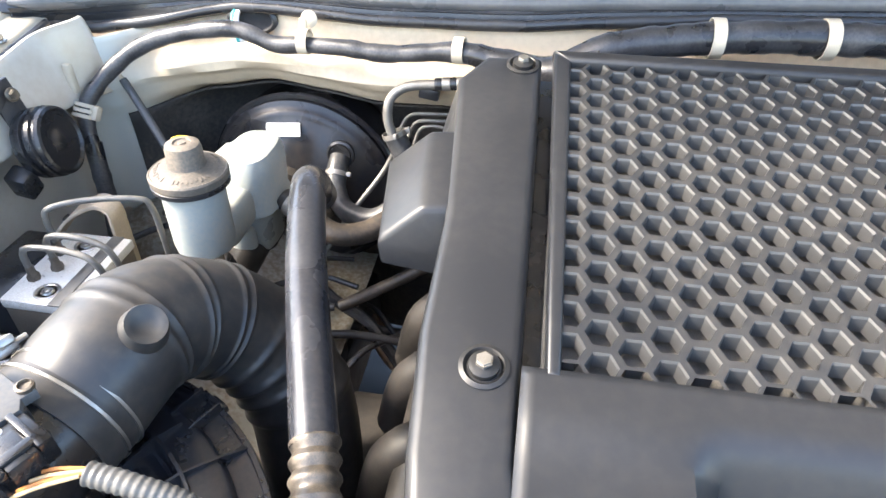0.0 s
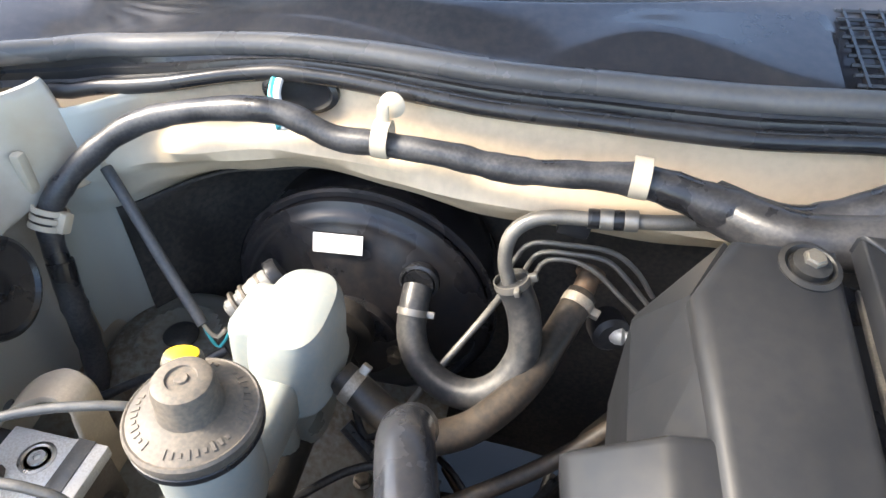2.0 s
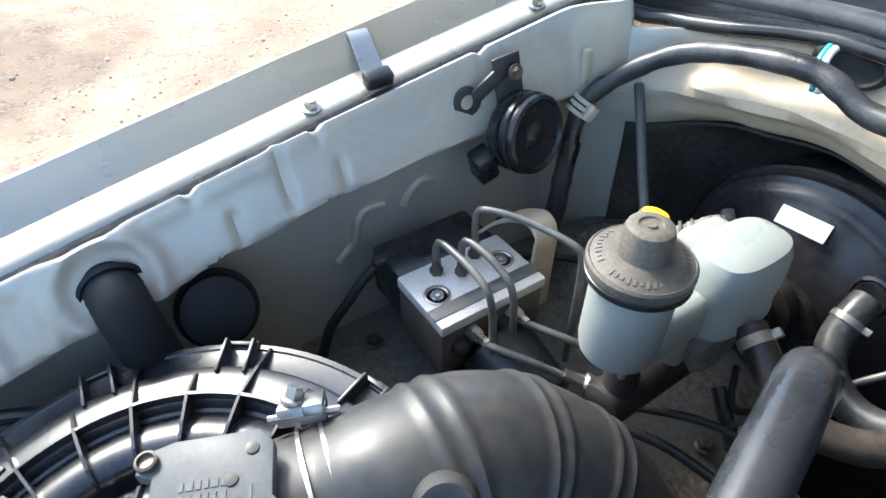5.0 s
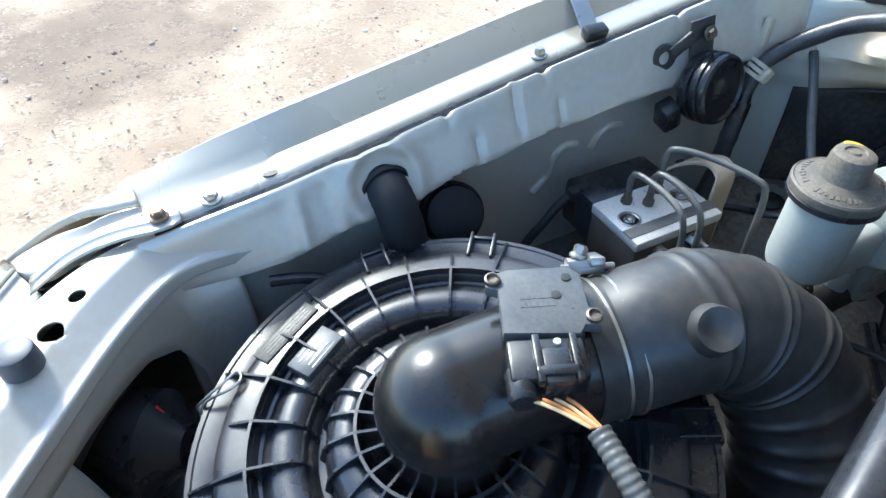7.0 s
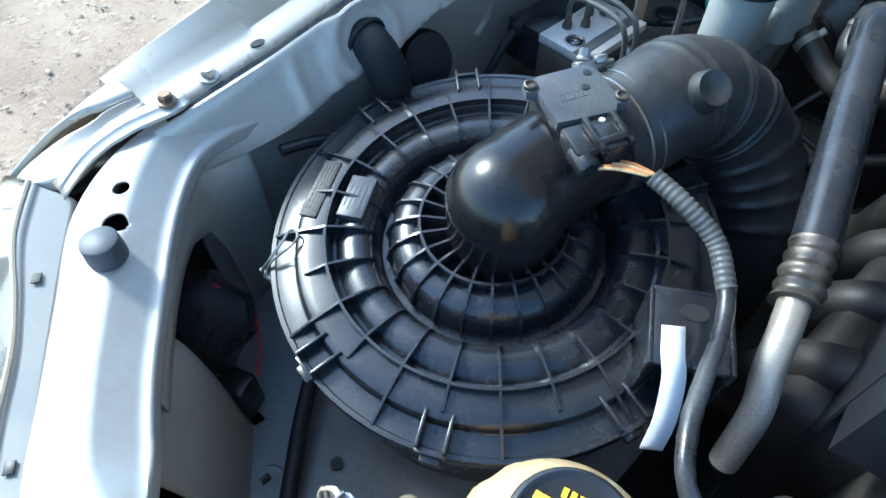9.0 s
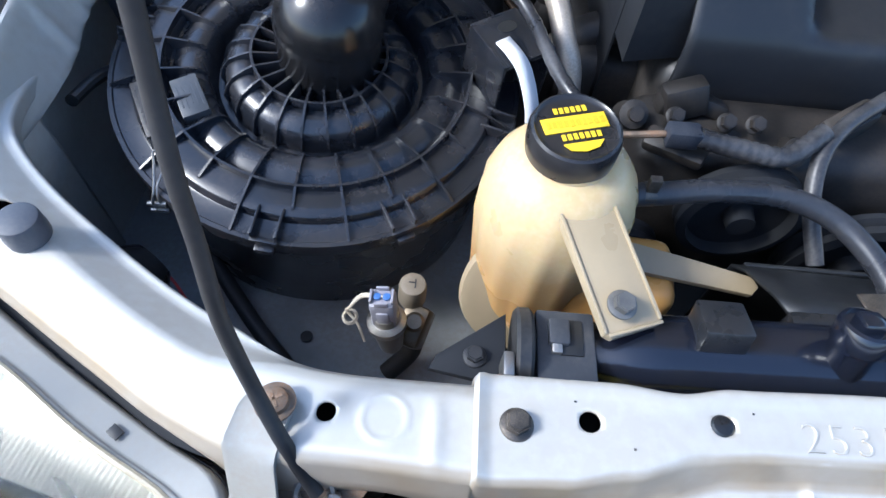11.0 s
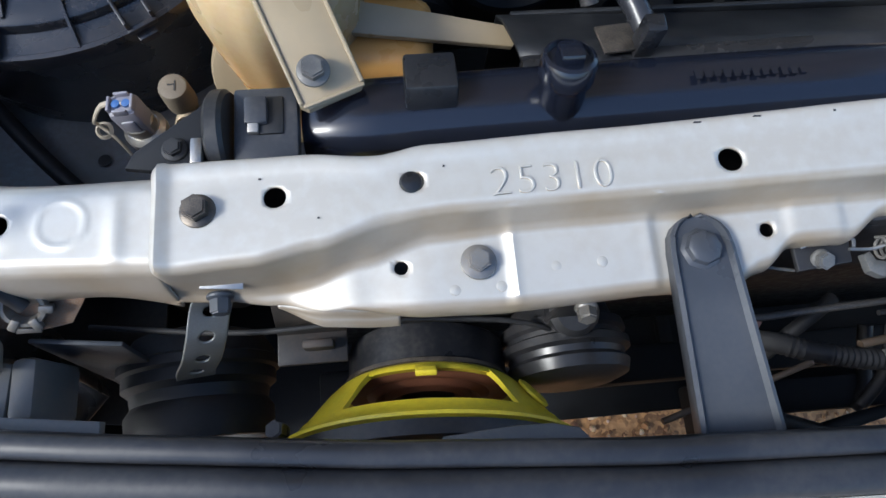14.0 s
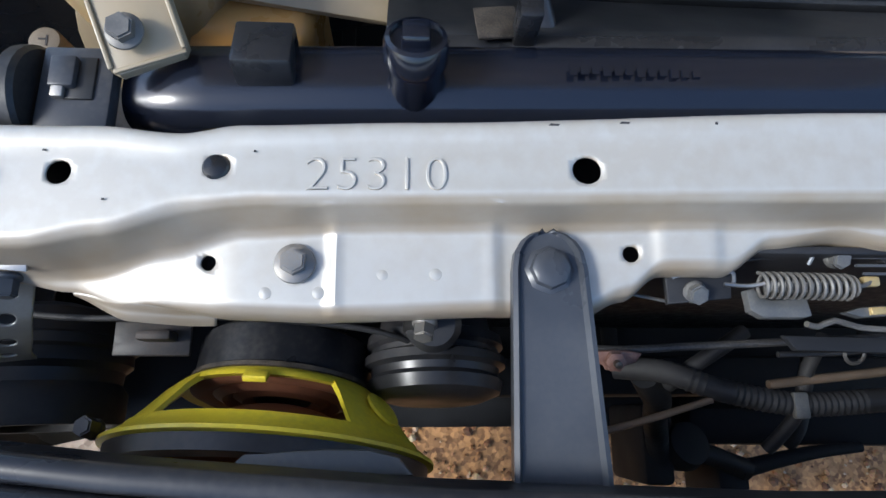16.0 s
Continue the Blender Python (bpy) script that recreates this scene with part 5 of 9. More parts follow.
def build_underside():
    bm, secs = bmesh.new(), []
    for i in range(30):
        x = -0.40 + 1.45 * i / 29
        secs.append([Vector((x, -0.112 + 1.232 * j / 30, 0.40 + 0.012 * noise.noise(Vector((x * 9, j * 0.7, 0))))) for j in range(31)])
    loft(bm, secs)
    ut = thing("engine_undertray", (0.3, 0.5, 0.40), "black engine undertray below the bay", "undertray")
    solid(part("sheet", bm, SOOT, ut), 0.003)
    for k in range(4):
        part("rib", box(bmesh.new(), (0.02, 1.1, 0.014), Matrix.Translation((-0.25 + 0.35 * k, 0.50, 0.414)), 0.004), SOOT, ut)
    bm = bmesh.new()
    box(bm, (0.09, 1.0, 0.12), Matrix.Translation((-0.12, 0.55, 0.55)), 0.012)
    solo("chassis_rail", bm, GREASY, "greasy dark chassis rail below the engine bay", "car frame")
    st = thing("steering_joint", (-0.15, 0.74, 0.62), "greasy dark steering linkage in the depth of the bay", "car part")
    part("plate", box(bmesh.new(), (0.16, 0.20, 0.03), Matrix.Translation((-0.22, 0.74, 0.66)), 0.008), GREASY, st)
    part("bar", box(bmesh.new(), (0.03, 0.30, 0.05), Matrix.Translation((-0.10, 0.74, 0.62)), 0.008), GREASY, st)
    part("rod", tube(bmesh.new(), [(-0.30, 0.70, 0.69), (-0.20, 0.73, 0.70), (-0.10, 0.78, 0.68), (0.02, 0.80, 0.66)], 0.007, 10, 0.02), DARK, st)
    part("rod", tube(bmesh.new(), [(-0.12, 0.66, 0.74), (-0.06, 0.70, 0.75), (0.03, 0.72, 0.73)], 0.005, 10, 0.02), DARK, st)
    part("column_joint", lathe(bmesh.new(), [(0.018, -0.05), (0.022, -0.04), (0.022, -0.01), (0.015, 0.0), (0.015, 0.03), (0.022, 0.04), (0.022, 0.07), (0.012, 0.08)], axis_frame((-0.085, 0.70, 0.70), (-0.2, -0.9, 0.45)), 20), GREASY, st)
    bm, secs = bmesh.new(), []
    for i in range(70):
        x = -0.392 + 0.340 * i / 69
        row = []
        for j in range(70):
            y = 0.500 + 0.390 * j / 69
            d = math.hypot(x + 0.300, y - 0.825)
            z = 0.770 - 0.05 * curve_at([(-0.20, 0), (-0.06, 1)], x) + 0.004 * noise.noise(Vector((x * 18, y * 18, 0)))
            z += 0.030 * (1 - curve_at([(0.055, 0), (0.085, 1)], d)) + 0.006 * math.exp(-((d - 0.036) / 0.004) ** 2)
            row.append(Vector((x, y, z)))
        secs.append(row)
    loft(bm, secs)
    shelf = thing("wheel_arch_shelf", (-0.22, 0.70, 0.77), "dusty grey-green painted wheel arch shelf under the brake unit", "car body panel")
    part("sheet", solid_sheet(bm, 0.002), SHELF, shelf)
    part("strut_plug", lathe(bmesh.new(), [(0.015, 0.0), (0.016, 0.003), (0.012, 0.006), (0.004, 0.006)], Matrix.Translation((-0.300, 0.825, 0.802)), 20), RUBBER, shelf, "round rubber plug")
    for x, y in ((-0.350, 0.560), (-0.345, 0.760), (-0.110, 0.760), (-0.125, 0.640)):
        bolt(shelf, (x, y, 0.771 - 0.05 * curve_at([(-0.20, 0), (-0.06, 1)], x)), (0, 0, 1), OLD_BOLT, flange=0.009, head=0.006, high=0.006)
    for run, r, mat in (([(-0.155, 0.690, 0.800), (-0.115, 0.735, 0.792), (-0.080, 0.750, 0.790), (-0.040, 0.745, 0.785)], 0.0035, TAPE), ([(-0.175, 0.655, 0.795), (-0.120, 0.700, 0.780), (-0.060, 0.715, 0.778)], 0.0045, TAPE),
                        ([(-0.130, 0.800, 0.800), (-0.108, 0.770, 0.790), (-0.090, 0.790, 0.785), (-0.060, 0.800, 0.780)], 0.003, MATTE), ([(0.095, 0.800, 0.845), (0.040, 0.765, 0.815), (-0.020, 0.735, 0.790), (-0.055, 0.720, 0.775)], 0.007, BROWN_RUBBER),
                        ([(-0.345, 0.735, 0.800), (-0.300, 0.765, 0.815), (-0.262, 0.770, 0.830), (-0.232, 0.792, 0.842)], 0.004, TAPE)):
        solo("floor_cable", tube(bmesh.new(), run, r, 10, 0.008), mat, "dark cable lying over the wheel arch shelf", "cable", group="floor cables")
    rnd = random.Random(12)
    for k in range(7):
        a = Vector((rnd.uniform(-0.02, 0.05), rnd.uniform(0.62, 0.80), rnd.uniform(0.66, 0.76)))
        b = a + Vector((rnd.uniform(-0.10, 0.10), rnd.uniform(-0.10, 0.10), rnd.uniform(-0.06, 0.06)))
        run = tube(bmesh.new(), [a - (b - a) * 0.6, a, a.lerp(b, 0.5) + Vector((0, 0, 0.02)), b, b + (b - a) * 0.6], rnd.uniform(0.003, 0.007), 8, 0.012)
        solo("low_cable", run, (TAPE, DARK, RUSTY)[k % 3], "dark cable low in the engine bay", "cable", group="low cables")
    bh = lathe(bmesh.new(), [(0.05, -0.08), (0.10, -0.07), (0.115, 0.0), (0.120, 0.004), (0.120, 0.012), (0.108, 0.016), (0.09, 0.08), (0.06, 0.12)], axis_frame((0.17, 0.80, 0.67), (0, 1, -0.05)), 40)
    solo("bell_housing", bh, GREASY, "greasy brown-black gearbox bell housing behind the engine", "gearbox")
    bx = bmesh.new()
    box(bx, (0.10, 0.08, 0.05), Matrix.Translation((-0.02, 0.66, 0.60)) @ pose(0, 0, 0, 10, 15, 30), 0.008)
    solo("gearbox_mount", bx, GREASY, "greasy dark mount low beside the engine", "engine mount")


build_underside()

# ---- air filter housing ----
FILTER_M = axis_frame((-0.160, 0.332, 0.8766), (0.0467, -0.128, 1.0), (1, 0, 0))


def build_filter():
    root = thing("air_filter_housing", (-0.160, 0.332, 0.68), "round black ribbed plastic air filter housing with a domed outlet", "air filter")
    m = FILTER_M
    prof = [(0.178, -0.014), (0.1787, -0.001), (0.1780, 0.0012), (0.1745, 0.0014), (0.1735, 0.0002), (0.1600, 0.0005), (0.1585, 0.0012), (0.1565, 0.0070), (0.1550, 0.0082), (0.1470, 0.0090), (0.1370, 0.0100), (0.1310, 0.0098),
            (0.1295, 0.0080), (0.1280, 0.0036), (0.1255, 0.0030), (0.1200, 0.0062), (0.1130, 0.0088), (0.1060, 0.0090), (0.1005, 0.0072), (0.0965, 0.0035), (0.0945, -0.0020), (0.0932, -0.0085), (0.0905, -0.0120), (0.0855, -0.0122), (0.0836, -0.0105),
            (0.0828, -0.0040), (0.0820, 0.0030), (0.0803, 0.0076), (0.0770, 0.0115), (0.0715, 0.0148), (0.0650, 0.0162), (0.0600, 0.0156), (0.0572, 0.0130), (0.0550, 0.0080), (0.0520, 0.0062), (0.0300, 0.0055)]
    bm = lathe(bmesh.new(), prof, m, 96, closed_ends=False)
    part("lid", bm, FILTER, root)
    for r, z, h in ((0.1325, 0.009, 0.0075), (0.0577, 0.013, 0.0105)):
        bm = lathe(bmesh.new(), [(r + 0.0012, z - 0.003), (r + 0.0011, z + h), (r - 0.0011, z + h), (r - 0.0012, z - 0.003)], m, 96, closed_ends=False)
        part("ring_ridge", bm, FILTER, root)

    def fin(a, pts, thick=0.0019):
        bm = bmesh.new()
        rot = m @ Matrix.Rotation(a, 4, 'Z')
        lo = [bm.verts.new(rot @ Vector((r, -thick / 2, z))) for r, z in pts]
        hi = [bm.verts.new(rot @ Vector((r, thick / 2, z))) for r, z in pts]
        bm.faces.new(lo[::-1])
        bm.faces.new(hi)
        n = len(pts)
        for i in range(n):
            bm.faces.new((lo[i], lo[(i + 1) % n], hi[(i + 1) % n], hi[i]))
        return bm

    short = [(0.0945, -0.008), (0.153, 0.004), (0.1505, 0.0105), (0.1325, 0.0166), (0.114, 0.0150), (0.1035, 0.0132), (0.0972, 0.0085), (0.0940, -0.001)]
    long = [(0.0945, -0.008), (0.1765, -0.002), (0.1755, 0.0022), (0.157, 0.0100), (0.1325, 0.0166), (0.114, 0.0150), (0.1035, 0.0132), (0.0972, 0.0085), (0.0940, -0.001)]
    inner = [(0.036, 0.008), (0.0860, -0.011), (0.0875, -0.004), (0.0830, 0.0080), (0.0770, 0.0160), (0.0660, 0.0212), (0.0577, 0.0236), (0.036, 0.0210)]
    step = math.radians(15)
    for i in range(24):
        part("rib", fin(i * step + 0.008, long if i % 2 else short), FILTER, root, smooth=False)
        part("rib", fin(i * step - 0.045, inner), FILTER, root, smooth=False)
    # latch loops on the rim
    for deg in (61, 108, 142, 174, 264.5, 300, 345):
        bm = bmesh.new()
        rot = m @ Matrix.Rotation(math.radians(deg), 4, 'Z')
        for s in (-0.0095, 0.0095):
            box(bm, (0.026, 0.0024, 0.012), rot @ Matrix.Translation((0.164, s, 0.005)), 0.0006)
        box(bm, (0.0035, 0.0215, 0.0045), rot @ Matrix.Translation((0.1775, 0, 0.0015)), 0.0006)
        box(bm, (0.010, 0.0150, 0.008), rot @ Matrix.Translation((0.178, 0, -0.008)), 0.0012)
        part("latch", bm, FILTER, root)
    # moulded label and print
    rot = m @ Matrix.Rotation(math.radians(210.3), 4, 'Z')
    lab = part("moulded_label", box(bmesh.new(), (0.0225, 0.041, 0.010), rot @ pose(0.1135, 0, 0.0095, 0, 4, 0), 0.0012), GREY_BLACK, root, "raised grey moulded label plate")
    bars(lab, rot @ pose(0.1135, 0, 0.0146, 0, 4, 0), [(-0.008 + 0.004 * k, 0.001 * (k % 2), 0.0012, 0.026 - 0.003 * (k % 3)) for k in range(5)], GREY_BLACK, 0.0003)
    rot2 = m @ Matrix.Rotation(math.radians(209), 4, 'Z')
    strip = part("print_panel", box(bmesh.new(), (0.0150, 0.058, 0.0020), rot2 @ pose(0.1480, 0, 0.0095, 0, 4, 0), 0.0006), DUSTY_PLATE, root, "dusty raised print panel")
    bars(strip, rot2 @ pose(0.1480, 0, 0.0106, 0, 4, 0), [(-0.0045 + 0.003 * (k % 4), -0.022 + 0.006 * (k // 4), 0.0016, 0.0044) for k in range(32)], DUSTY_PLATE, 0.0005)
    # wire clip
    rot = m @ Matrix.Rotation(math.radians(234.3), 4, 'Z') @ Matrix.Translation((0.181, 0, 0)) @ Matrix.Rotation(math.radians(40), 4, 'Z') @ Matrix.Translation((-0.181, 0, 0))
    bm = bmesh.new()
    tube(bm, [rot @ Vector(p) for p in ((0.181, 0.004, -0.016), (0.184, 0.003, -0.002), (0.176, 0.002, 0.006), (0.158, 0.007, 0.012), (0.149, 0.005, 0.013), (0.147, 0.0, 0.013), (0.149, -0.004, 0.013),
                                      (0.158, -0.002, 0.012), (0.176, 0.0, 0.007), (0.185, -0.002, -0.002), (0.182, -0.004, -0.018))], 0.0011, 8, 0.003)
    for z in (-0.006, -0.016):
        tube(bm, [rot @ Vector((0.184, -0.007, z)), rot @ Vector((0.184, 0.007, z))], 0.0022, 8, 0.01)
    part("wire_clip", bm, STEEL, root, "bent steel wire clip")
    # canister
    bm = lathe(bmesh.new(), [(0.12, -0.20), (0.158, -0.19), (0.166, -0.10), (0.170, -0.016), (0.1715, -0.012)], m, 72)
    part("canister", bm, FILTER, root)
    # mounting lug beside the rim
    bm = bmesh.new()
    lm = axis_frame((-0.001, 0.335, 0.925), (0.0467, -0.128, 1), (0.82, 0.57, 0))
    box(bm, (0.046, 0.052, 0.006), lm @ Matrix.Translation((0.002, -0.004, 0)), 0.0015)
    lug = part("mounting_lug", bm, FILTER, root)
    for s in (-0.0225, 0.0265):
        part("lug_wall", box(bmesh.new(), (0.003, 0.053, 0.060), lm @ Matrix.Translation((s, -0.004, -0.0255)), 0.001), FILTER, lug)
    part("lug_wall", box(bmesh.new(), (0.046, 0.003, 0.06), lm @ Matrix.Translation((0.002, 0.0235, -0.028)), 0.001), FILTER, lug)
    bm = lathe(bmesh.new(), [(0.0075, 0.0), (0.0075, 0.0008)], lm @ Matrix.Translation((0.004, 0.008, 0.0028)) @ Matrix.Diagonal((1.2, 0.8, 1, 1)), 20)
    part("hole", bm, FLAT_BLACK, lug)
    # domed outlet
    bm = bmesh.new()
    line = [(-0.1485, 0.328, 0.932), (-0.147, 0.346, 0.934), (-0.145, 0.366, 0.936), (-0.142, 0.394, 0.938), (-0.137, 0.420, 0.939), (-0.134, 0.436, 0.940)]
    tube(bm, line, 0.0432, 40, 0.004)
    tmp = bmesh.new()
    bmesh.ops.create_uvsphere(tmp, u_segments=36, v_segments=20, radius=0.0452)
    merge(bm, tmp, Matrix.Translation((-0.1480, 0.3275, 0.9310)))
    lathe(bm, [(0.0440, -0.008), (0.0445, 0.020), (0.0450, 0.050)], axis_frame((-0.1520, 0.3340, 0.881), (0.06, -0.12, 1.0)), 40)
    ob = part("outlet_elbow", bm, DOME, root, "glossy black domed outlet elbow")
    fuse = ob.modifiers.new("fused", 'REMESH')
    fuse.mode, fuse.voxel_size, fuse.use_smooth_shade = 'VOXEL', 0.0016, True
    ease = ob.modifiers.new("eased", 'SMOOTH')
    ease.factor, ease.iterations = 0.5, 24


build_filter()

DUCT = Vector((0.407, 0.914, 0)).normalized()
SIDE = Vector((0.914, -0.407, 0)).normalized()


def build_airflow_sensor():
    root = thing("airflow_sensor", (-0.150, 0.393, 0.95), "black square airflow sensor on the intake duct, screwed on", "sensor")
    m = axis_frame((-0.1485, 0.3885, 0.985), (0.03, -0.05, 1), SIDE)
    bm = bmesh.new()
    o = [(-0.025, -0.016), (-0.021, -0.030), (-0.012, -0.031), (-0.009, -0.024), (0.022, -0.024), (0.025, 0.018), (0.019, 0.022), (0.020, 0.030), (0.012, 0.032), (0.006, 0.026), (-0.018, 0.026), (-0.025, 0.020)]
    prism(bm, o, 0.007, m, 0.001)
    part("plate", bm, GREY_BLACK, root)
    box_bm = box(bmesh.new(), (0.048, 0.044, 0.03), m @ Matrix.Translation((0, 0, -0.012)), 0.003)
    part("base", box_bm, BLACK, root)
    for u, v in ((-0.0165, -0.0265), (0.0145, 0.0275)):
        bm = lathe(bmesh.new(), [(0.0048, 0), (0.0048, 0.0025), (0.0036, 0.003), (0.0032, 0.0012), (0.001, 0.001)], m @ Matrix.Translation((u, v, 0.007)), 16)
        part("screw", bm, OLD_BOLT, root)
    for u, v in ((-0.016, 0.017), (-0.003, 0.009)):
        bm = lathe(bmesh.new(), [(0.003, 0), (0.003, 0.0007), (0.001, 0.0009)], m @ Matrix.Translation((u, v, 0.007)), 12)
        part("pin", bm, FLAT_BLACK, root)
    bars(root, m @ Matrix.Translation((0.0, 0.0, 0.0072)), [(-0.003 + 0.006 * (k % 2), -0.011 + 0.0034 * (k // 2), 0.0040, 0.0016 + 0.0006 * (k % 3)) for k in range(12)] + [(0.004, 0.017, 0.007, 0.0014)], GREY_BLACK)
    bm = bmesh.new()
    box(bm, (0.026, 0.042, 0.018), m @ Matrix.Translation((0.038, -0.002, -0.004)), 0.002)
    plug = part("plug", bm, BLACK, root, "black cable plug")
    part("lock", box(bmesh.new(), (0.022, 0.016, 0.020), m @ Matrix.Translation((0.046, 0.002, 0.000)), 0.0015), BLACK, plug)
    bm = bmesh.new()
    box(bm, (0.030, 0.004, 0.006), m @ Matrix.Translation((0.042, 0.012, 0.009)), 0.001)
    box(bm, (0.030, 0.004, 0.006), m @ Matrix.Translation((0.042, -0.008, 0.009)), 0.001)
    box(bm, (0.006, 0.024, 0.004), m @ Matrix.Translation((0.050, 0.002, 0.010)), 0.001)
    part("latch_frame", bm, BLACK, plug)
    part("cable_collar", lathe(bmesh.new(), [(0.0075, 0), (0.0085, 0.002), (0.0085, 0.018), (0.0070, 0.020)], m @ Matrix.Translation((0.040, -0.017, -0.004)) @ pose(0, 0, 0, 0, 90, 0), 18), BLACK, plug)
    bm = lathe(bmesh.new(), [(0.0022, 0), (0.002, 0.0008)], m @ Matrix.Translation((0.030, 0.004, 0.0075)), 10)
    part("white_dot", bm, WHITE_STRAP, root)
    start = m @ Vector((0.058, -0.004, -0.004))
    for k in range(4):
        a = start + DUCT * (0.0064 * (k - 1.5))
        end = Vector((-0.072, 0.3725, 0.980)) + DUCT * (0.0016 * (k - 1.5))
        bm = tube(bmesh.new(), [a, a.lerp(end, 0.4) + Vector((0, 0, 0.002)), end], 0.0011, 6, 0.006)
        part("wire", bm, COPPER if k % 2 else PALE_WIRE, root, "thin orange-brown wire")
    # corrugated conduit away to the front
    run = [(-0.070, 0.3725, 0.980), (-0.046, 0.372, 0.975), (-0.018, 0.372, 0.962), (0.004, 0.356, 0.950), (0.018, 0.330, 0.945), (0.026, 0.300, 0.945), (0.036, 0.268, 0.945), (0.052, 0.243, 0.94), (0.08, 0.235, 0.92)]
    bm = tube(bmesh.new(), run[:4], 0.0062, 14, 0.0008, rf=lambda s: 1.0 + 0.05 * math.sin(s * 2 * math.pi / 0.0042))
    part("conduit", bm, CONDUIT, root, "grey corrugated cable conduit")
    bm = tube(bmesh.new(), run[2:], 0.0056, 10, 0.006, rf=lambda s: 1 + 0.10 * math.sin(s * 700) * math.sin(s * 270))
    part("cable_sleeve", bm, TAPE, root)


build_airflow_sensor()


def build_intake_hose():
    root = thing("intake_hose", (-0.06, 0.47, 0.80), "thick dusty black rubber intake hose bending down from the filter", "hose")
    line = [(-0.1385, 0.412, 0.9385), (-0.1335, 0.438, 0.9405), (-0.1245, 0.466, 0.950), (-0.1195, 0.498, 0.949), (-0.108, 0.529, 0.932), (-0.087, 0.552, 0.905), (-0.061, 0.559, 0.870), (-0.040, 0.553, 0.83), (-0.030, 0.540, 0.78), (-0.028, 0.53, 0.70)]

    def rf(s):
        k = 1.0
        for c in (0.072, 0.080, 0.110, 0.118, 0.148, 0.156):
            k += 0.040 * math.exp(-((s - c) / 0.0020) ** 2)
        for c in (0.190, 0.212, 0.234, 0.256):
            k += 0.05 * math.exp(-((s - c) / 0.0045) ** 2)
        return k

    bm = tube(bmesh.new(), line, 0.0452, 48, 0.0014, rf)
    part("tube", bm, DUSTY_RUBBER, root)
    for c in ((-0.1353, 0.4290, 0.9397), (-0.1330, 0.4400, 0.9408)):
        bm = bmesh.new()
        lathe(bm, [(0.0448, -0.0010), (0.0466, -0.0010), (0.0466, 0.0010), (0.0448, 0.0010), (0.0448, -0.0010)], axis_frame(c, (0.20, 0.97, 0.10)), 56, closed_ends=False)
        part("clamp_wire", bm, STEEL, root, "shiny steel clamp wire")
    bm = bmesh.new()
    cm = axis_frame((-0.172, 0.438, 0.977), (-0.5, 0.2, 0.8), DUCT)
    box(bm, (0.024, 0.012, 0.010), cm, 0.002)
    box(bm, (0.010, 0.022, 0.006), cm @ Matrix.Translation((0.006, 0, 0.004)), 0.0015)
    hex_bolt(bm, cm @ Vector((-0.004, 0, 0.006)), (-0.3, 0.5, 0.8), 0.006, 0.004, 0.006)
    tube(bm, [cm @ Vector((-0.016, -0.004, 0)), cm @ Vector((0.018, -0.004, 0))], 0.0022, 8, 0.01)
    part("clamp_screw", bm, STEEL, root, "steel clamp screw block")
    bm = lathe(bmesh.new(), [(0.016, 0), (0.0145, 0.006), (0.0135, 0.014), (0.0125, 0.0165), (0.008, 0.0155), (0.006, 0.014)], axis_frame((-0.0945, 0.468, 0.980), (0.55, -0.30, 0.78)), 26)
    part("blank_stub", bm, DUSTY_RUBBER, root, "closed rubber stub")


build_intake_hose()


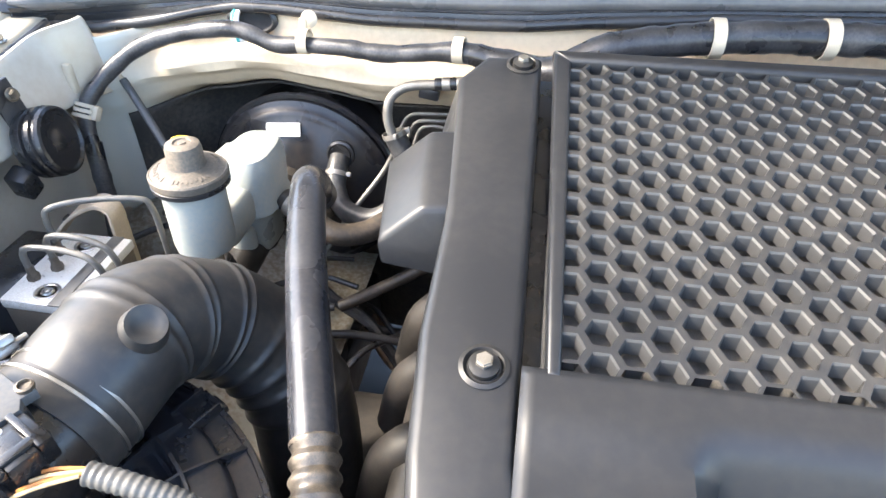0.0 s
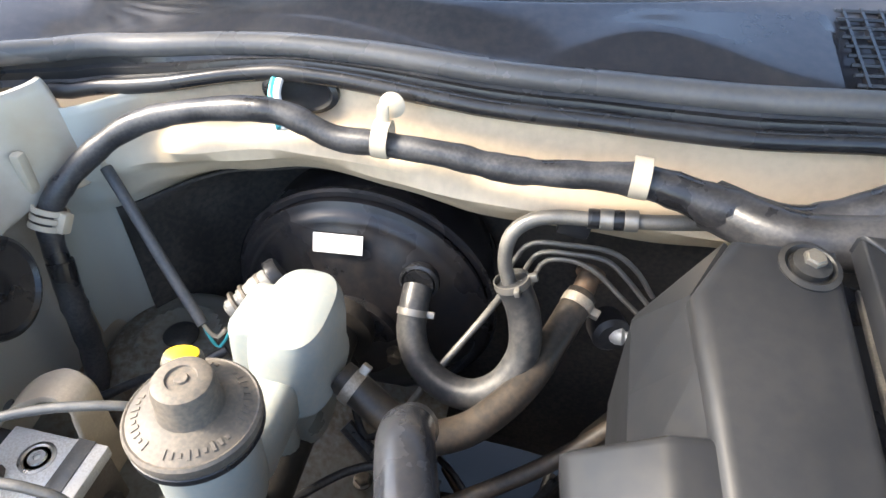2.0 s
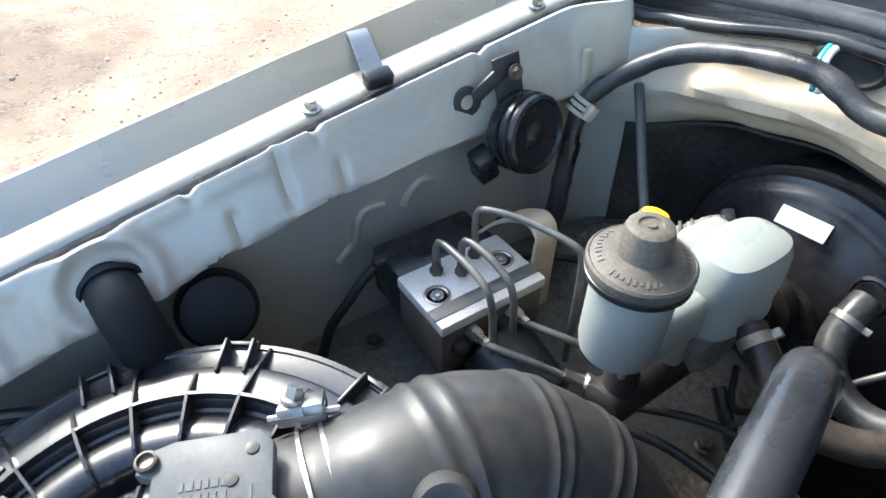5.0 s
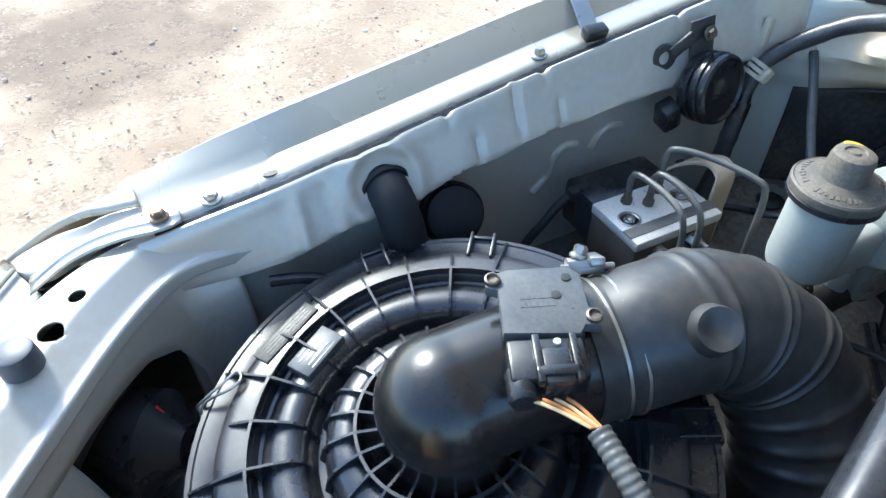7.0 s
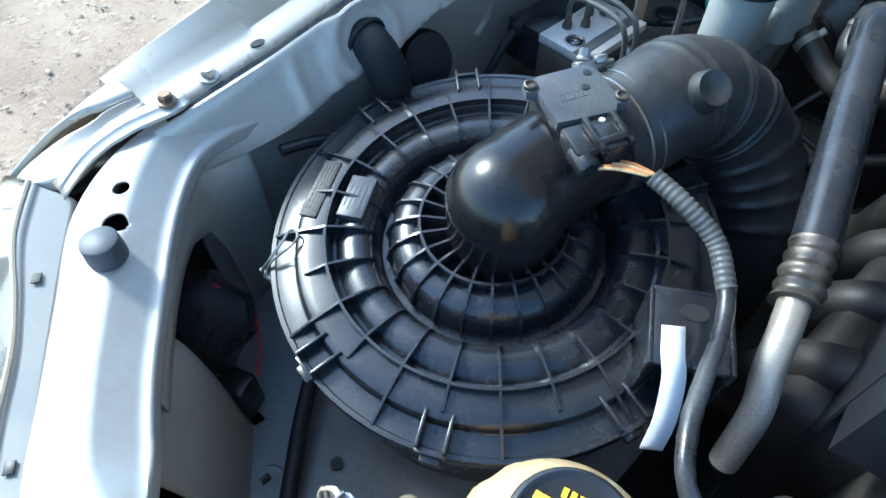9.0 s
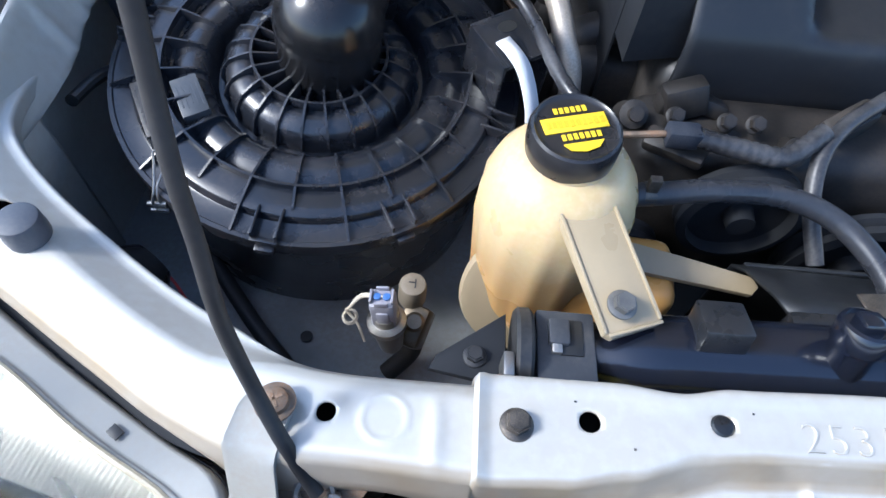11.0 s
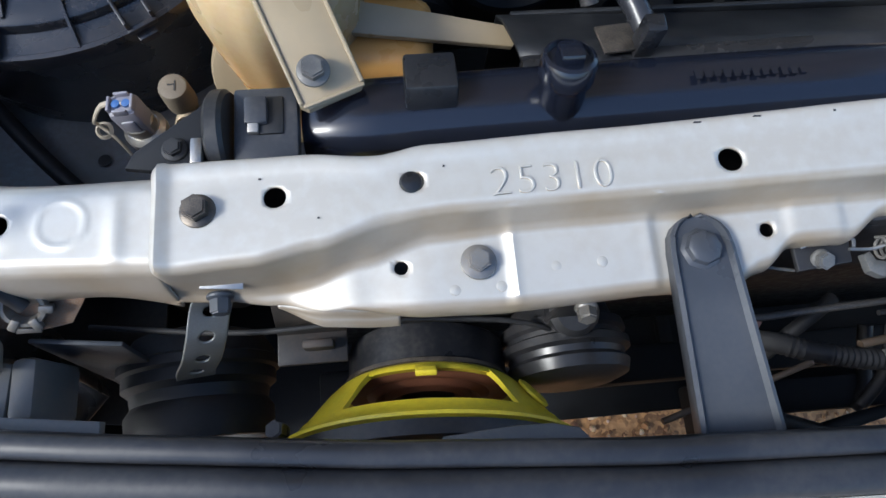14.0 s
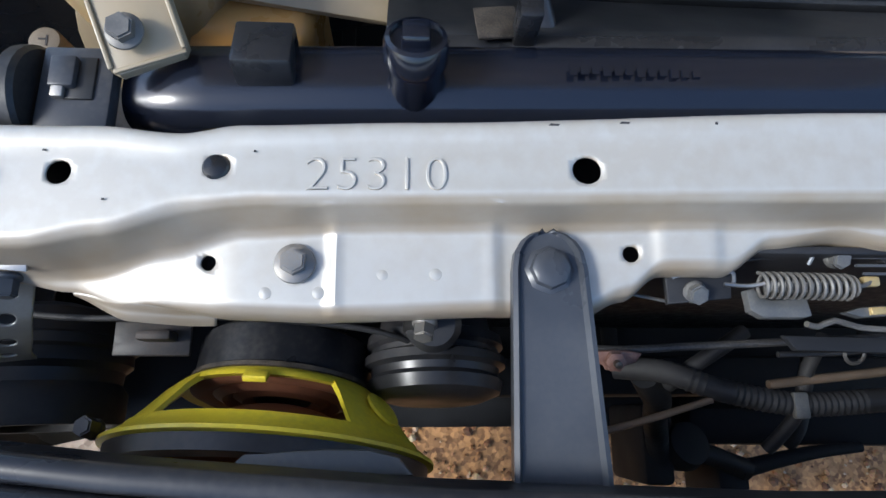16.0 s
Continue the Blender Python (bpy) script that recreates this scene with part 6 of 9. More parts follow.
# ---- brake unit with its steel pipes ----
def build_abs():
    root = thing("brake_pressure_unit", (-0.285, 0.62, 0.78), "bare aluminium brake pressure block with bent grey pipes", "brake unit")
    part("block", box(bmesh.new(), (0.066, 0.102, 0.050), Matrix.Translation((-0.2860, 0.624, 0.8415)), 0.0022), GRIMY_ALU, root, "grimy cast lower block")
    part("top_plate", box(bmesh.new(), (0.068, 0.104, 0.0105), Matrix.Translation((-0.2855, 0.624, 0.87075)), 0.0016), ALU, root)
    for y in (0.590, 0.612, 0.634, 0.656):
        part("valve_boss", lathe(bmesh.new(), [(0.0085, 0.0), (0.0085, 0.006), (0.0060, 0.009), (0.0030, 0.010)], axis_frame((-0.2530, y, 0.846 if y in (0.590, 0.634) else 0.836), (1, 0, 0)), 18), GREASY, root)
    part("groove_band", box(bmesh.new(), (0.012, 0.1045, 0.0015), Matrix.Translation((-0.2665, 0.624, 0.8762)), 0.0004), PIPE, root)
    for x, y in ((-0.284, 0.589), (-0.290, 0.658)):
        bm = lathe(bmesh.new(), [(0.0115, 0), (0.0115, 0.0007), (0.0095, 0.0012), (0.0082, 0.0003), (0.0060, 0.0003), (0.0052, 0.0014), (0.0022, 0.0014), (0.002, 0.0002)], Matrix.Translation((x, y, 0.8757)), 24)
        part("plug_screw", bm, STEEL, root)
    for y in (0.603, 0.620, 0.642):
        bm = bmesh.new()
        lathe(bm, [(0.0058, 0), (0.0058, 0.006), (0.0040, 0.008), (0.0038, 0.016)], Matrix.Translation((-0.3065 + (0.012 if y == 0.620 else 0), y, 0.875)), 6)
        part("pipe_nut", bm, OLD_BOLT, root)
    runs = ([(-0.3065, 0.603, 0.885), (-0.3065, 0.603, 0.905), (-0.298, 0.604, 0.913), (-0.262, 0.606, 0.912), (-0.240, 0.607, 0.900), (-0.233, 0.607, 0.860), (-0.232, 0.607, 0.80)],
            [(-0.2945, 0.620, 0.885), (-0.2945, 0.620, 0.908), (-0.285, 0.622, 0.915), (-0.255, 0.626, 0.910), (-0.237, 0.628, 0.890), (-0.234, 0.63, 0.81)],
            [(-0.3065, 0.642, 0.885), (-0.3065, 0.642, 0.918), (-0.300, 0.646, 0.928), (-0.270, 0.662, 0.930), (-0.232, 0.676, 0.927), (-0.222, 0.680, 0.915), (-0.219, 0.680, 0.86), (-0.218, 0.68, 0.80)])
    for r in runs:
        part("pipe", tube(bmesh.new(), r, 0.0031, 10, 0.004), PIPE, root, "bent grey steel brake pipe")
    for y, z in ((0.60, 0.858), (0.640, 0.858)):
        bm = lathe(bmesh.new(), [(0.0065, 0), (0.0065, 0.010), (0.0042, 0.013), (0.0042, 0.02)], axis_frame((-0.252, y, z), (1, 0.1, 0)), 6)
        part("side_nut", bm, STEEL, root)
        part("pipe", tube(bmesh.new(), [(-0.235, y, z), (-0.205, y + 0.02, z - 0.004), (-0.175, y + 0.05, z - 0.02)], 0.0033, 10), PIPE, root)
    part("motor", lathe(bmesh.new(), [(0.030, 0), (0.034, 0.004), (0.034, 0.06), (0.028, 0.066)], axis_frame((-0.252, 0.626, 0.825), (1, 0, -0.35)), 32), BLACK, root, "black round pump motor")
    part("control_box", box(bmesh.new(), (0.05, 0.10, 0.05), Matrix.Translation((-0.342, 0.624, 0.850)), 0.004), BLACK, root, "black control box")
    secs = []
    for q in resample(rounded([(-0.334, 0.672, 0.872), (-0.318, 0.690, 0.894), (-0.290, 0.697, 0.908), (-0.272, 0.694, 0.900), (-0.270, 0.690, 0.870), (-0.270, 0.690, 0.815)]), 40):
        secs.append([q + Vector((0.001, -0.014, -0.003)), q + Vector((0, -0.012, 0)), q + Vector((0, 0.010, 0.0015)), q + Vector((-0.001, 0.012, -0.002))])
    bm = bmesh.new()
    loft(bm, secs)
    mount = solid(part("mount", bm, BEIGE_DUST, root, "pale dusty arched steel mount"), 0.003)
    part("mount_hole", lathe(bmesh.new(), [(0.0045, 0), (0.0045, 0.0012)], axis_frame((-0.322, 0.681, 0.8895), (-0.5, -0.2, 0.85)), 16), FLAT_BLACK, mount)
    part("bracket", prism(bmesh.new(), [(-0.315, 0.580), (-0.255, 0.580), (-0.255, 0.672), (-0.315, 0.672)], 0.004, Matrix.Translation((0, 0, 0.80)), 0.001), DARK, root)


build_abs()


# ---- master cylinder ----
def build_master():
    root = thing("brake_fluid_reservoir", (-0.15, 0.70, 0.84), "milky white brake fluid reservoir with a dusty grey cap", "reservoir")
    c = (-0.1555, 0.6525)
    bm = lathe(bmesh.new(), [(0.021, 0.898), (0.026, 0.902), (0.0275, 0.910), (0.0275, 0.962), (0.0285, 0.974), (0.0290, 0.982)], Matrix.Translation((*c, 0)), 40)
    part("neck", bm, WHITE_PLASTIC, root)
    bm = lathe(bmesh.new(), [(0.0310, 0.974), (0.0332, 0.975), (0.0338, 0.979), (0.0336, 0.9815), (0.0322, 0.9830), (0.0312, 0.9827), (0.0200, 0.9875), (0.0165, 0.9880), (0.0155, 0.9905), (0.0152, 1.003), (0.0140, 1.0070), (0.0115, 1.0085),
                                 (0.0075, 1.0087), (0.0070, 1.0075), (0.0035, 1.0075), (0.0030, 1.0087)], Matrix.Translation((*c, 0)), 48)
    cap = part("cap", bm, CAP_GREY, root, "dusty grey screw cap with a wide skirt")
    part("cap_skirt", lathe(bmesh.new(), [(0.0315, 0.969), (0.0336, 0.970), (0.0336, 0.9740), (0.0320, 0.9750)], Matrix.Translation((*c, 0)), 44), BLACK, cap)
    for k in range(44):
        if k % 11 < 9:
            m = Matrix.Translation((*c, 0)) @ Matrix.Rotation(2 * math.pi * k / 44, 4, 'Z') @ pose(0.0265, 0, 0.9850, 0, 23, 0)
            bars(cap, m, [(0, 0, 0.0046 - 0.0012 * (k % 3), 0.0017)], DUST_INK, 0.0006)
    m = Matrix.Translation((c[0] - 0.012, c[1] + 0.018, 0.993))
    part("cap_tab", box(bmesh.new(), (0.021, 0.013, 0.016), m @ pose(0, 0, 0, 0, 0, 15), 0.005), CAP_GREY, cap)
    part("yellow_mark", lathe(bmesh.new(), [(0.0068, 0.0), (0.0068, 0.0012), (0.0055, 0.0018)], m @ pose(0.001, 0, 0.0075, 0, 0, 15) @ Matrix.Diagonal((1.25, 0.8, 1, 1)), 20), YELLOW_TAG, cap, "bright yellow mark")
    # tall rear chamber
    bm = bmesh.new()
    secs = []
    for z, sx, sy, oy in ((0.838, 0.016, 0.020, -0.010), (0.843, 0.020, 0.028, -0.006), (0.884, 0.0225, 0.036, -0.004), (0.8865, 0.0245, 0.0385, -0.003), (0.889, 0.0285, 0.0425, 0), (0.892, 0.0285, 0.0425, 0), (0.895, 0.0268, 0.041, 0),
                          (0.925, 0.0275, 0.042, 0.001), (0.940, 0.0262, 0.0405, 0.002), (0.949, 0.0225, 0.036, 0.003), (0.953, 0.014, 0.024, 0.003)):
        row = []
        for i in range(36):
            a = 2 * math.pi * i / 36
            ca, sa = math.cos(a), math.sin(a)
            row.append(Vector((-0.147 + sx * math.copysign(abs(ca) ** 0.7, ca), 0.756 + oy + sy * math.copysign(abs(sa) ** 0.7, sa), z)))
        secs.append(row)
    loft(bm, secs, closed=True, cap=True)
    part("rear_chamber", bm, WHITE_PLASTIC, root)
    part("bridge", box(bmesh.new(), (0.036, 0.06, 0.042), Matrix.Translation((-0.152, 0.695, 0.905)), 0.010, 3), WHITE_PLASTIC, root)
    part("shoulder", box(bmesh.new(), (0.030, 0.052, 0.060), Matrix.Translation((-0.178, 0.764, 0.908)) @ pose(0, 0, 0, -6, 0, 0), 0.009, 3), WHITE_PLASTIC, root)
    part("foot", lathe(bmesh.new(), [(0.012, 0.0), (0.013, 0.004), (0.013, 0.034), (0.009, 0.038)], Matrix.Translation((-0.152, 0.716, 0.842)), 18), WHITE_PLASTIC, root)
    part("drain_tube", tube(bmesh.new(), [(-0.149, 0.656, 0.900), (-0.148, 0.657, 0.880), (-0.148, 0.659, 0.862)], 0.0035, 10), ALU_PIPE, root, "short pale tube below the neck")
    body = thing("brake_master_cylinder", (-0.15, 0.72, 0.82), "dark cast brake master cylinder below the reservoir", "brake cylinder")
    part("cylinder", lathe(bmesh.new(), [(0.012, 0), (0.018, 0.004), (0.018, 0.10), (0.022, 0.104), (0.022, 0.18), (0.034, 0.182), (0.034, 0.196)], axis_frame((-0.152, 0.645, 0.835), (0, 1, 0.06)), 28), GREASY, body)
    for y in (0.665, 0.745):
        part("port", lathe(bmesh.new(), [(0.013, 0), (0.013, 0.03), (0.010, 0.04)], Matrix.Translation((-0.152, y, 0.835)), 18), DARK, body)
    part("outlet_nut", lathe(bmesh.new(), [(0.008, 0), (0.008, 0.012), (0.005, 0.014), (0.004, 0.03)], axis_frame((-0.165, 0.66, 0.835), (-0.5, -0.5, 0.3)), 6), STEEL, body)
    # level sensor plug with its cable sleeve
    s = thing("level_sensor", (-0.205, 0.775, 0.92), "grey sensor plug with a sleeved cable", "sensor")
    m = axis_frame((-0.2125, 0.8145, 0.889), (-0.66, -0.60, -0.42))
    part("plug", lathe(bmesh.new(), [(0.0105, -0.020), (0.0118, -0.017), (0.0118, -0.004), (0.0105, -0.002), (0.0105, 0.008), (0.0088, 0.010), (0.0088, 0.020), (0.006, 0.023)], m, 22), CONNECTOR, s)
    for d in (-0.013, 0.002, 0.012):
        part("band", lathe(bmesh.new(), [(0.0098, d), (0.0124, d + 0.0005), (0.0124, d + 0.0030), (0.0098, d + 0.0035)], m, 22), CAP_GREY, s)
    part("collar", lathe(bmesh.new(), [(0.014, -0.030), (0.0155, -0.027), (0.0155, -0.021), (0.012, -0.019)], m, 22), BLACK, s)
    run = [(-0.334, 0.846, 0.968), (-0.312, 0.832, 0.945), (-0.278, 0.810, 0.905), (-0.244, 0.788, 0.874)]
    part("cable_sleeve", tube(bmesh.new(), run, 0.0046, 10, 0.008), GREY_BLACK, s, "grey-black cable sleeve")
    part("cable", tube(bmesh.new(), [(-0.341, 0.851, 0.982), (-0.338, 0.848, 0.974), run[0]], 0.0028, 8), BEIGE_CLIP, s)
    part("cable", tube(bmesh.new(), [run[-1], (-0.239, 0.787, 0.866), (-0.234, 0.788, 0.862), (-0.228, 0.793, 0.868)], 0.0018, 8), BEIGE_CLIP, s)
    part("cable", tube(bmesh.new(), [run[-1], (-0.238, 0.785, 0.860), (-0.232, 0.785, 0.854), (-0.225, 0.792, 0.866)], 0.0014, 8), TEAL, s)


build_master()


def build_booster():
    root = thing("brake_booster", (-0.145, 0.92, 0.82), "large round black painted brake booster on the bulkhead", "brake booster")
    m = axis_frame((-0.143, 0.890, 0.826), (0, -1, 0.02))
    prof = [(0.112, -0.070), (0.118, -0.060), (0.1205, -0.030), (0.1215, -0.006), (0.1175, -0.005), (0.1165, 0.004), (0.1185, 0.006), (0.1180, 0.0095), (0.114, 0.0115), (0.1115, 0.0125), (0.1090, 0.0160), (0.1065, 0.0185), (0.1030, 0.0195),
            (0.098, 0.0215), (0.089, 0.0265), (0.075, 0.033), (0.060, 0.039), (0.047, 0.045), (0.045, 0.052), (0.030, 0.054)]
    part("shell", lathe(bmesh.new(), prof, m, 80), BOOSTER, root)
    part("rim_bead", lathe(bmesh.new(), [(0.1180, -0.0045), (0.1235, -0.0040), (0.1245, 0.0), (0.1225, 0.0025), (0.1180, 0.0030), (0.1180, -0.0045)], m, 80, closed_ends=False), BOOSTER, root)
    lm = axis_frame((-0.1555, 0.8620, 0.9155), (-0.06, -0.86, 0.50), (1, 0, 0.10))
    part("label", box(bmesh.new(), (0.043, 0.016, 0.0012), lm, 0.0003), WHITE_LABEL, root, "small blank white label")
    bm = lathe(bmesh.new(), [(0.016, -0.006), (0.0175, -0.001), (0.0170, 0.002), (0.0145, 0.0035), (0.0130, 0.002), (0.0125, 0.004)], axis_frame((-0.086, 0.860, 0.891), (0, -0.9, 0.15)), 22)
    part("vacuum_nipple", bm, BLACK, root)
    for x in (-0.190, -0.100):
        bolt(root, (x, 0.838, 0.822), (0, -1, 0), OLD_BOLT, flange=0.009, head=0.006, high=0.008)
    # hoses at the booster
    hose = thing("vacuum_hose", (-0.03, 0.83, 0.82), "grey-black rubber vacuum hose looping from the booster", "hose")
    run = [(-0.086, 0.856, 0.888), (-0.086, 0.842, 0.880), (-0.084, 0.826, 0.864), (-0.071, 0.806, 0.853), (-0.048, 0.790, 0.852), (-0.024, 0.784, 0.858), (-0.004, 0.790, 0.872), (0.006, 0.804, 0.895), (0.001, 0.815, 0.923), (-0.011, 0.821, 0.946)]
    part("tube", tube(bmesh.new(), run, 0.0122, 18, 0.005), GREY_RUBBER, hose)
    for p, d in (((-0.086, 0.838, 0.877), (0, -0.7, -0.7)), ((-0.011, 0.821, 0.946), (-0.35, 0.15, 0.9))):
        bm = lathe(bmesh.new(), [(0.0122, -0.0028), (0.0132, -0.0028), (0.0132, 0.0028), (0.0122, 0.0028), (0.0122, -0.0028)], axis_frame(p, d), 24, closed_ends=False)
        mm = axis_frame(p, d)
        box(bm, (0.007, 0.005, 0.006), mm @ Matrix.Translation((0.015, 0.002, 0)), 0.001)
        box(bm, (0.004, 0.008, 0.005), mm @ Matrix.Translation((0.005, -0.014, 0)), 0.001)
        part("clamp", bm, OLD_STEEL_CLAMP, hose, "steel hose clamp")
    pipe = thing("vacuum_pipe", (0.03, 0.85, 0.97), "grey steel vacuum pipe with a union on the bulkhead", "pipe")
    part("tube", tube(bmesh.new(), [(-0.012, 0.821, 0.942), (-0.0185, 0.825, 0.962), (-0.0165, 0.830, 0.982), (-0.004, 0.835, 0.993), (0.013, 0.836, 0.998), (0.031, 0.836, 1.000), (0.050, 0.836, 1.0025), (0.075, 0.836, 1.006), (0.105, 0.837, 1.011)], 0.0052, 14, 0.005), PIPE, pipe)
    for k in range(2):
        part("union_ring", lathe(bmesh.new(), [(0.0066, -0.0045), (0.0072, -0.004), (0.0072, 0.004), (0.0066, 0.0045)], axis_frame((0.0430 + 0.0155 * k, 0.836, 1.0020 + 0.002 * k), (1, 0, 0.12)), 20), OLD_STEEL_CLAMP, pipe)
        part("union_collar", lathe(bmesh.new(), [(0.0066, -0.004), (0.0070, 0.0), (0.0066, 0.004)], axis_frame((0.0350 + 0.0155 * k, 0.836, 1.0010 + 0.002 * k), (1, 0, 0.12)), 20), BLACK, pipe)
    part("clip", box(bmesh.new(), (0.022, 0.012, 0.012), Matrix.Translation((0.024, 0.842, 0.988)) @ pose(0, 0, 0, 0, 8, 0), 0.002), BLACK, pipe)
    water = thing("heater_hose", (0.0, 0.84, 0.80), "dusty brown-black heater hose crossing to the bulkhead", "hose")
    run = [(-0.118, 0.752, 0.893), (-0.104, 0.747, 0.888), (-0.079, 0.738, 0.876), (-0.055, 0.733, 0.868), (-0.028, 0.745, 0.866), (-0.006, 0.765, 0.871), (0.012, 0.790, 0.878), (0.026, 0.820, 0.887), (0.038, 0.846, 0.900), (0.045, 0.862, 0.906)]
    part("tube", tube(bmesh.new(), run, 0.0122, 18, 0.005), BROWN_RUBBER, water)
    for p, d in (((-0.108, 0.748, 0.889), (0.9, -0.3, -0.35)), ((0.042, 0.854, 0.903), (0.35, 0.8, 0.35))):
        bm = lathe(bmesh.new(), [(0.0120, -0.004), (0.0132, -0.004), (0.0132, 0.004), (0.0120, 0.004), (0.0120, -0.004)], axis_frame(p, d), 24, closed_ends=False)
        box(bm, (0.010, 0.008, 0.007), axis_frame(p, d) @ Matrix.Translation((0.014, 0, 0)), 0.001)
        part("clamp", bm, ALU_PIPE, water, "dusty hose clamp")
    part("stub", lathe(bmesh.new(), [(0.009, 0), (0.009, 0.018), (0.012, 0.020), (0.012, 0.024)], axis_frame((0.044, 0.860, 0.906), (0.25, 0.85, 0.35)), 20), RUSTY, water)
    for rr in ([(-0.018, 0.852, 0.915), (-0.012, 0.860, 0.932), (-0.001, 0.862, 0.950), (0.026, 0.862, 0.954), (0.057, 0.862, 0.954), (0.078, 0.860, 0.942), (0.096, 0.858, 0.920)],
               [(-0.006, 0.852, 0.910), (-0.001, 0.860, 0.930), (0.008, 0.862, 0.943), (0.032, 0.862, 0.946), (0.055, 0.861, 0.946), (0.072, 0.858, 0.935), (0.094, 0.854, 0.914)],
               [(0.003, 0.852, 0.905), (0.006, 0.860, 0.923), (0.013, 0.862, 0.936), (0.033, 0.862, 0.939), (0.051, 0.860, 0.933), (0.071, 0.856, 0.918), (0.097, 0.852, 0.897)]):
        b = tube(bmesh.new(), rr, 0.0020, 10, 0.005)
        solo("brake_pipe", b, PIPE, "thin grey steel brake pipe bent along the bulkhead", "pipe", group="brake pipes")
    b = tube(bmesh.new(), [(-0.012, 0.845, 0.92), (-0.030, 0.835, 0.885), (-0.062, 0.80, 0.845), (-0.085, 0.775, 0.81), (-0.10, 0.76, 0.78)], 0.0030, 10, 0.006)
    solo("brake_pipe", b, PIPE, "thin grey steel brake pipe running down behind the hoses", "pipe", group="brake pipes")
    s = thing("heater_valve", (0.07, 0.86, 0.86), "small dark fitting with a brass nipple on the bulkhead", "fitting")
    part("body", lathe(bmesh.new(), [(0.015, 0), (0.016, 0.004), (0.016, 0.02), (0.012, 0.024)], axis_frame((0.070, 0.876, 0.868), (0.3, -1, 0.2)), 20), DARK, s)
    part("nipple", lathe(bmesh.new(), [(0.006, 0), (0.008, 0.004), (0.008, 0.010), (0.004, 0.012), (0.0035, 0.034)], axis_frame((0.075, 0.858, 0.872), (0.9, -0.2, 0.25)), 12), ALU, s)


build_booster()


def build_wiring():
    root = thing("wiring_harness", (0.0, 0.85, 1.02), "thick taped black wiring harness clipped along the bulkhead", "wiring harness")
    run = [(-0.352, 0.786, 0.900), (-0.358, 0.795, 0.930), (-0.357, 0.806, 0.955), (-0.338, 0.828, 0.982), (-0.300, 0.848, 1.010), (-0.248, 0.856, 1.026), (-0.190, 0.856, 1.034), (-0.148, 0.852, 1.023), (-0.112, 0.848, 1.026), (-0.065, 0.842, 1.029), (-0.020, 0.838, 1.028),
           (0.055, 0.832, 1.038), (0.110, 0.820, 1.034), (0.150, 0.812, 1.036), (0.200, 0.815, 1.060), (0.290, 0.818, 1.076), (0.420, 0.82, 1.084), (0.70, 0.82, 1.085)]
    rnd = random.Random(9)
    wob = [rnd.uniform(-0.07, 0.07) for _ in range(400)]
    bm = tube(bmesh.new(), run, 0.0105, 14, 0.006, rf=lambda s: (0.85 + 0.55 * curve_at([(0.45, 0), (0.62, 1)], s)) * (1 + wob[int(s / 0.012) % 400]))
    part("main_run", bm, TAPE, root)
    bm = tube(bmesh.new(), [(-0.354, 0.790, 0.915), (-0.350, 0.782, 0.885), (-0.350, 0.778, 0.83), (-0.35, 0.77, 0.78), (-0.33, 0.75, 0.74), (-0.26, 0.73, 0.72)], 0.010, 12, 0.01, rf=lambda s: 1 + wob[int(s / 0.012) % 400])
    part("down_run", bm, TAPE, root)
    part("branch", tube(bmesh.new(), [(0.10, 0.83, 1.03), (0.14, 0.80, 1.036), (0.19, 0.79, 1.050)], 0.016, 12, 0.006), TAPE, root)
    for p, d in (((-0.112, 0.848, 1.030), (1, 0, 0)), ((0.055, 0.832, 1.040), (1, -0.1, 0.05)), ((0.290, 0.818, 1.076), (1, 0, 0.05)), ((0.385, 0.82, 1.082), (1, 0, 0.05))):
        m = axis_frame(p, d)
        bm = bmesh.new()
        big = 0.0118 if p[0] < 0.1 else 0.0165
        lathe(bm, [(big, -0.0055), (big + 0.0014, -0.0055), (big + 0.0014, 0.0055), (big, 0.0055), (big, -0.0055)], m, 24, closed_ends=False)
        if p[0] < 0:
            box(bm, (0.008, 0.004, 0.016), Matrix.Translation((p[0], p[1] + 0.002, p[2] + 0.016)), 0.0015)
            lathe(bm, [(0.008, 0), (0.009, 0.002), (0.005, 0.004)], axis_frame((p[0] + 0.004, p[1] + 0.012, p[2] + 0.020), (0, -1, 0.2)), 16)
        part("clip", bm, BEIGE_CLIP, root, "beige nylon clip")
    bm = bmesh.new()
    cm = axis_frame((-0.358, 0.801, 0.948), (0.15, 0.5, 0.8))
    for k in range(3):
        lathe(bm, [(0.011, -0.002), (0.0128, -0.002), (0.0128, 0.002), (0.011, 0.002), (0.011, -0.002)], cm @ Matrix.Translation((0, 0, 0.006 * (k - 1))), 18, closed_ends=False)
    box(bm, (0.010, 0.010, 0.016), cm @ Matrix.Translation((0.012, 0, 0)), 0.002)
    box(bm, (0.009, 0.009, 0.034), Matrix.Translation((-0.368, 0.808, 0.982)), 0.003)
    part("clip", bm, BEIGE_CLIP, root, "beige nylon clip")
    for k, mat in enumerate((TEAL, WHITE_STRAP)):
        part("wire", tube(bmesh.new(), [(-0.200 + 0.004 * k, 0.880, 1.045), (-0.198 + 0.004 * k, 0.868, 1.040), (-0.192 + 0.004 * k, 0.860, 1.028), (-0.188 + 0.004 * k, 0.854, 1.022)], 0.0028, 8), mat, root)


build_wiring()


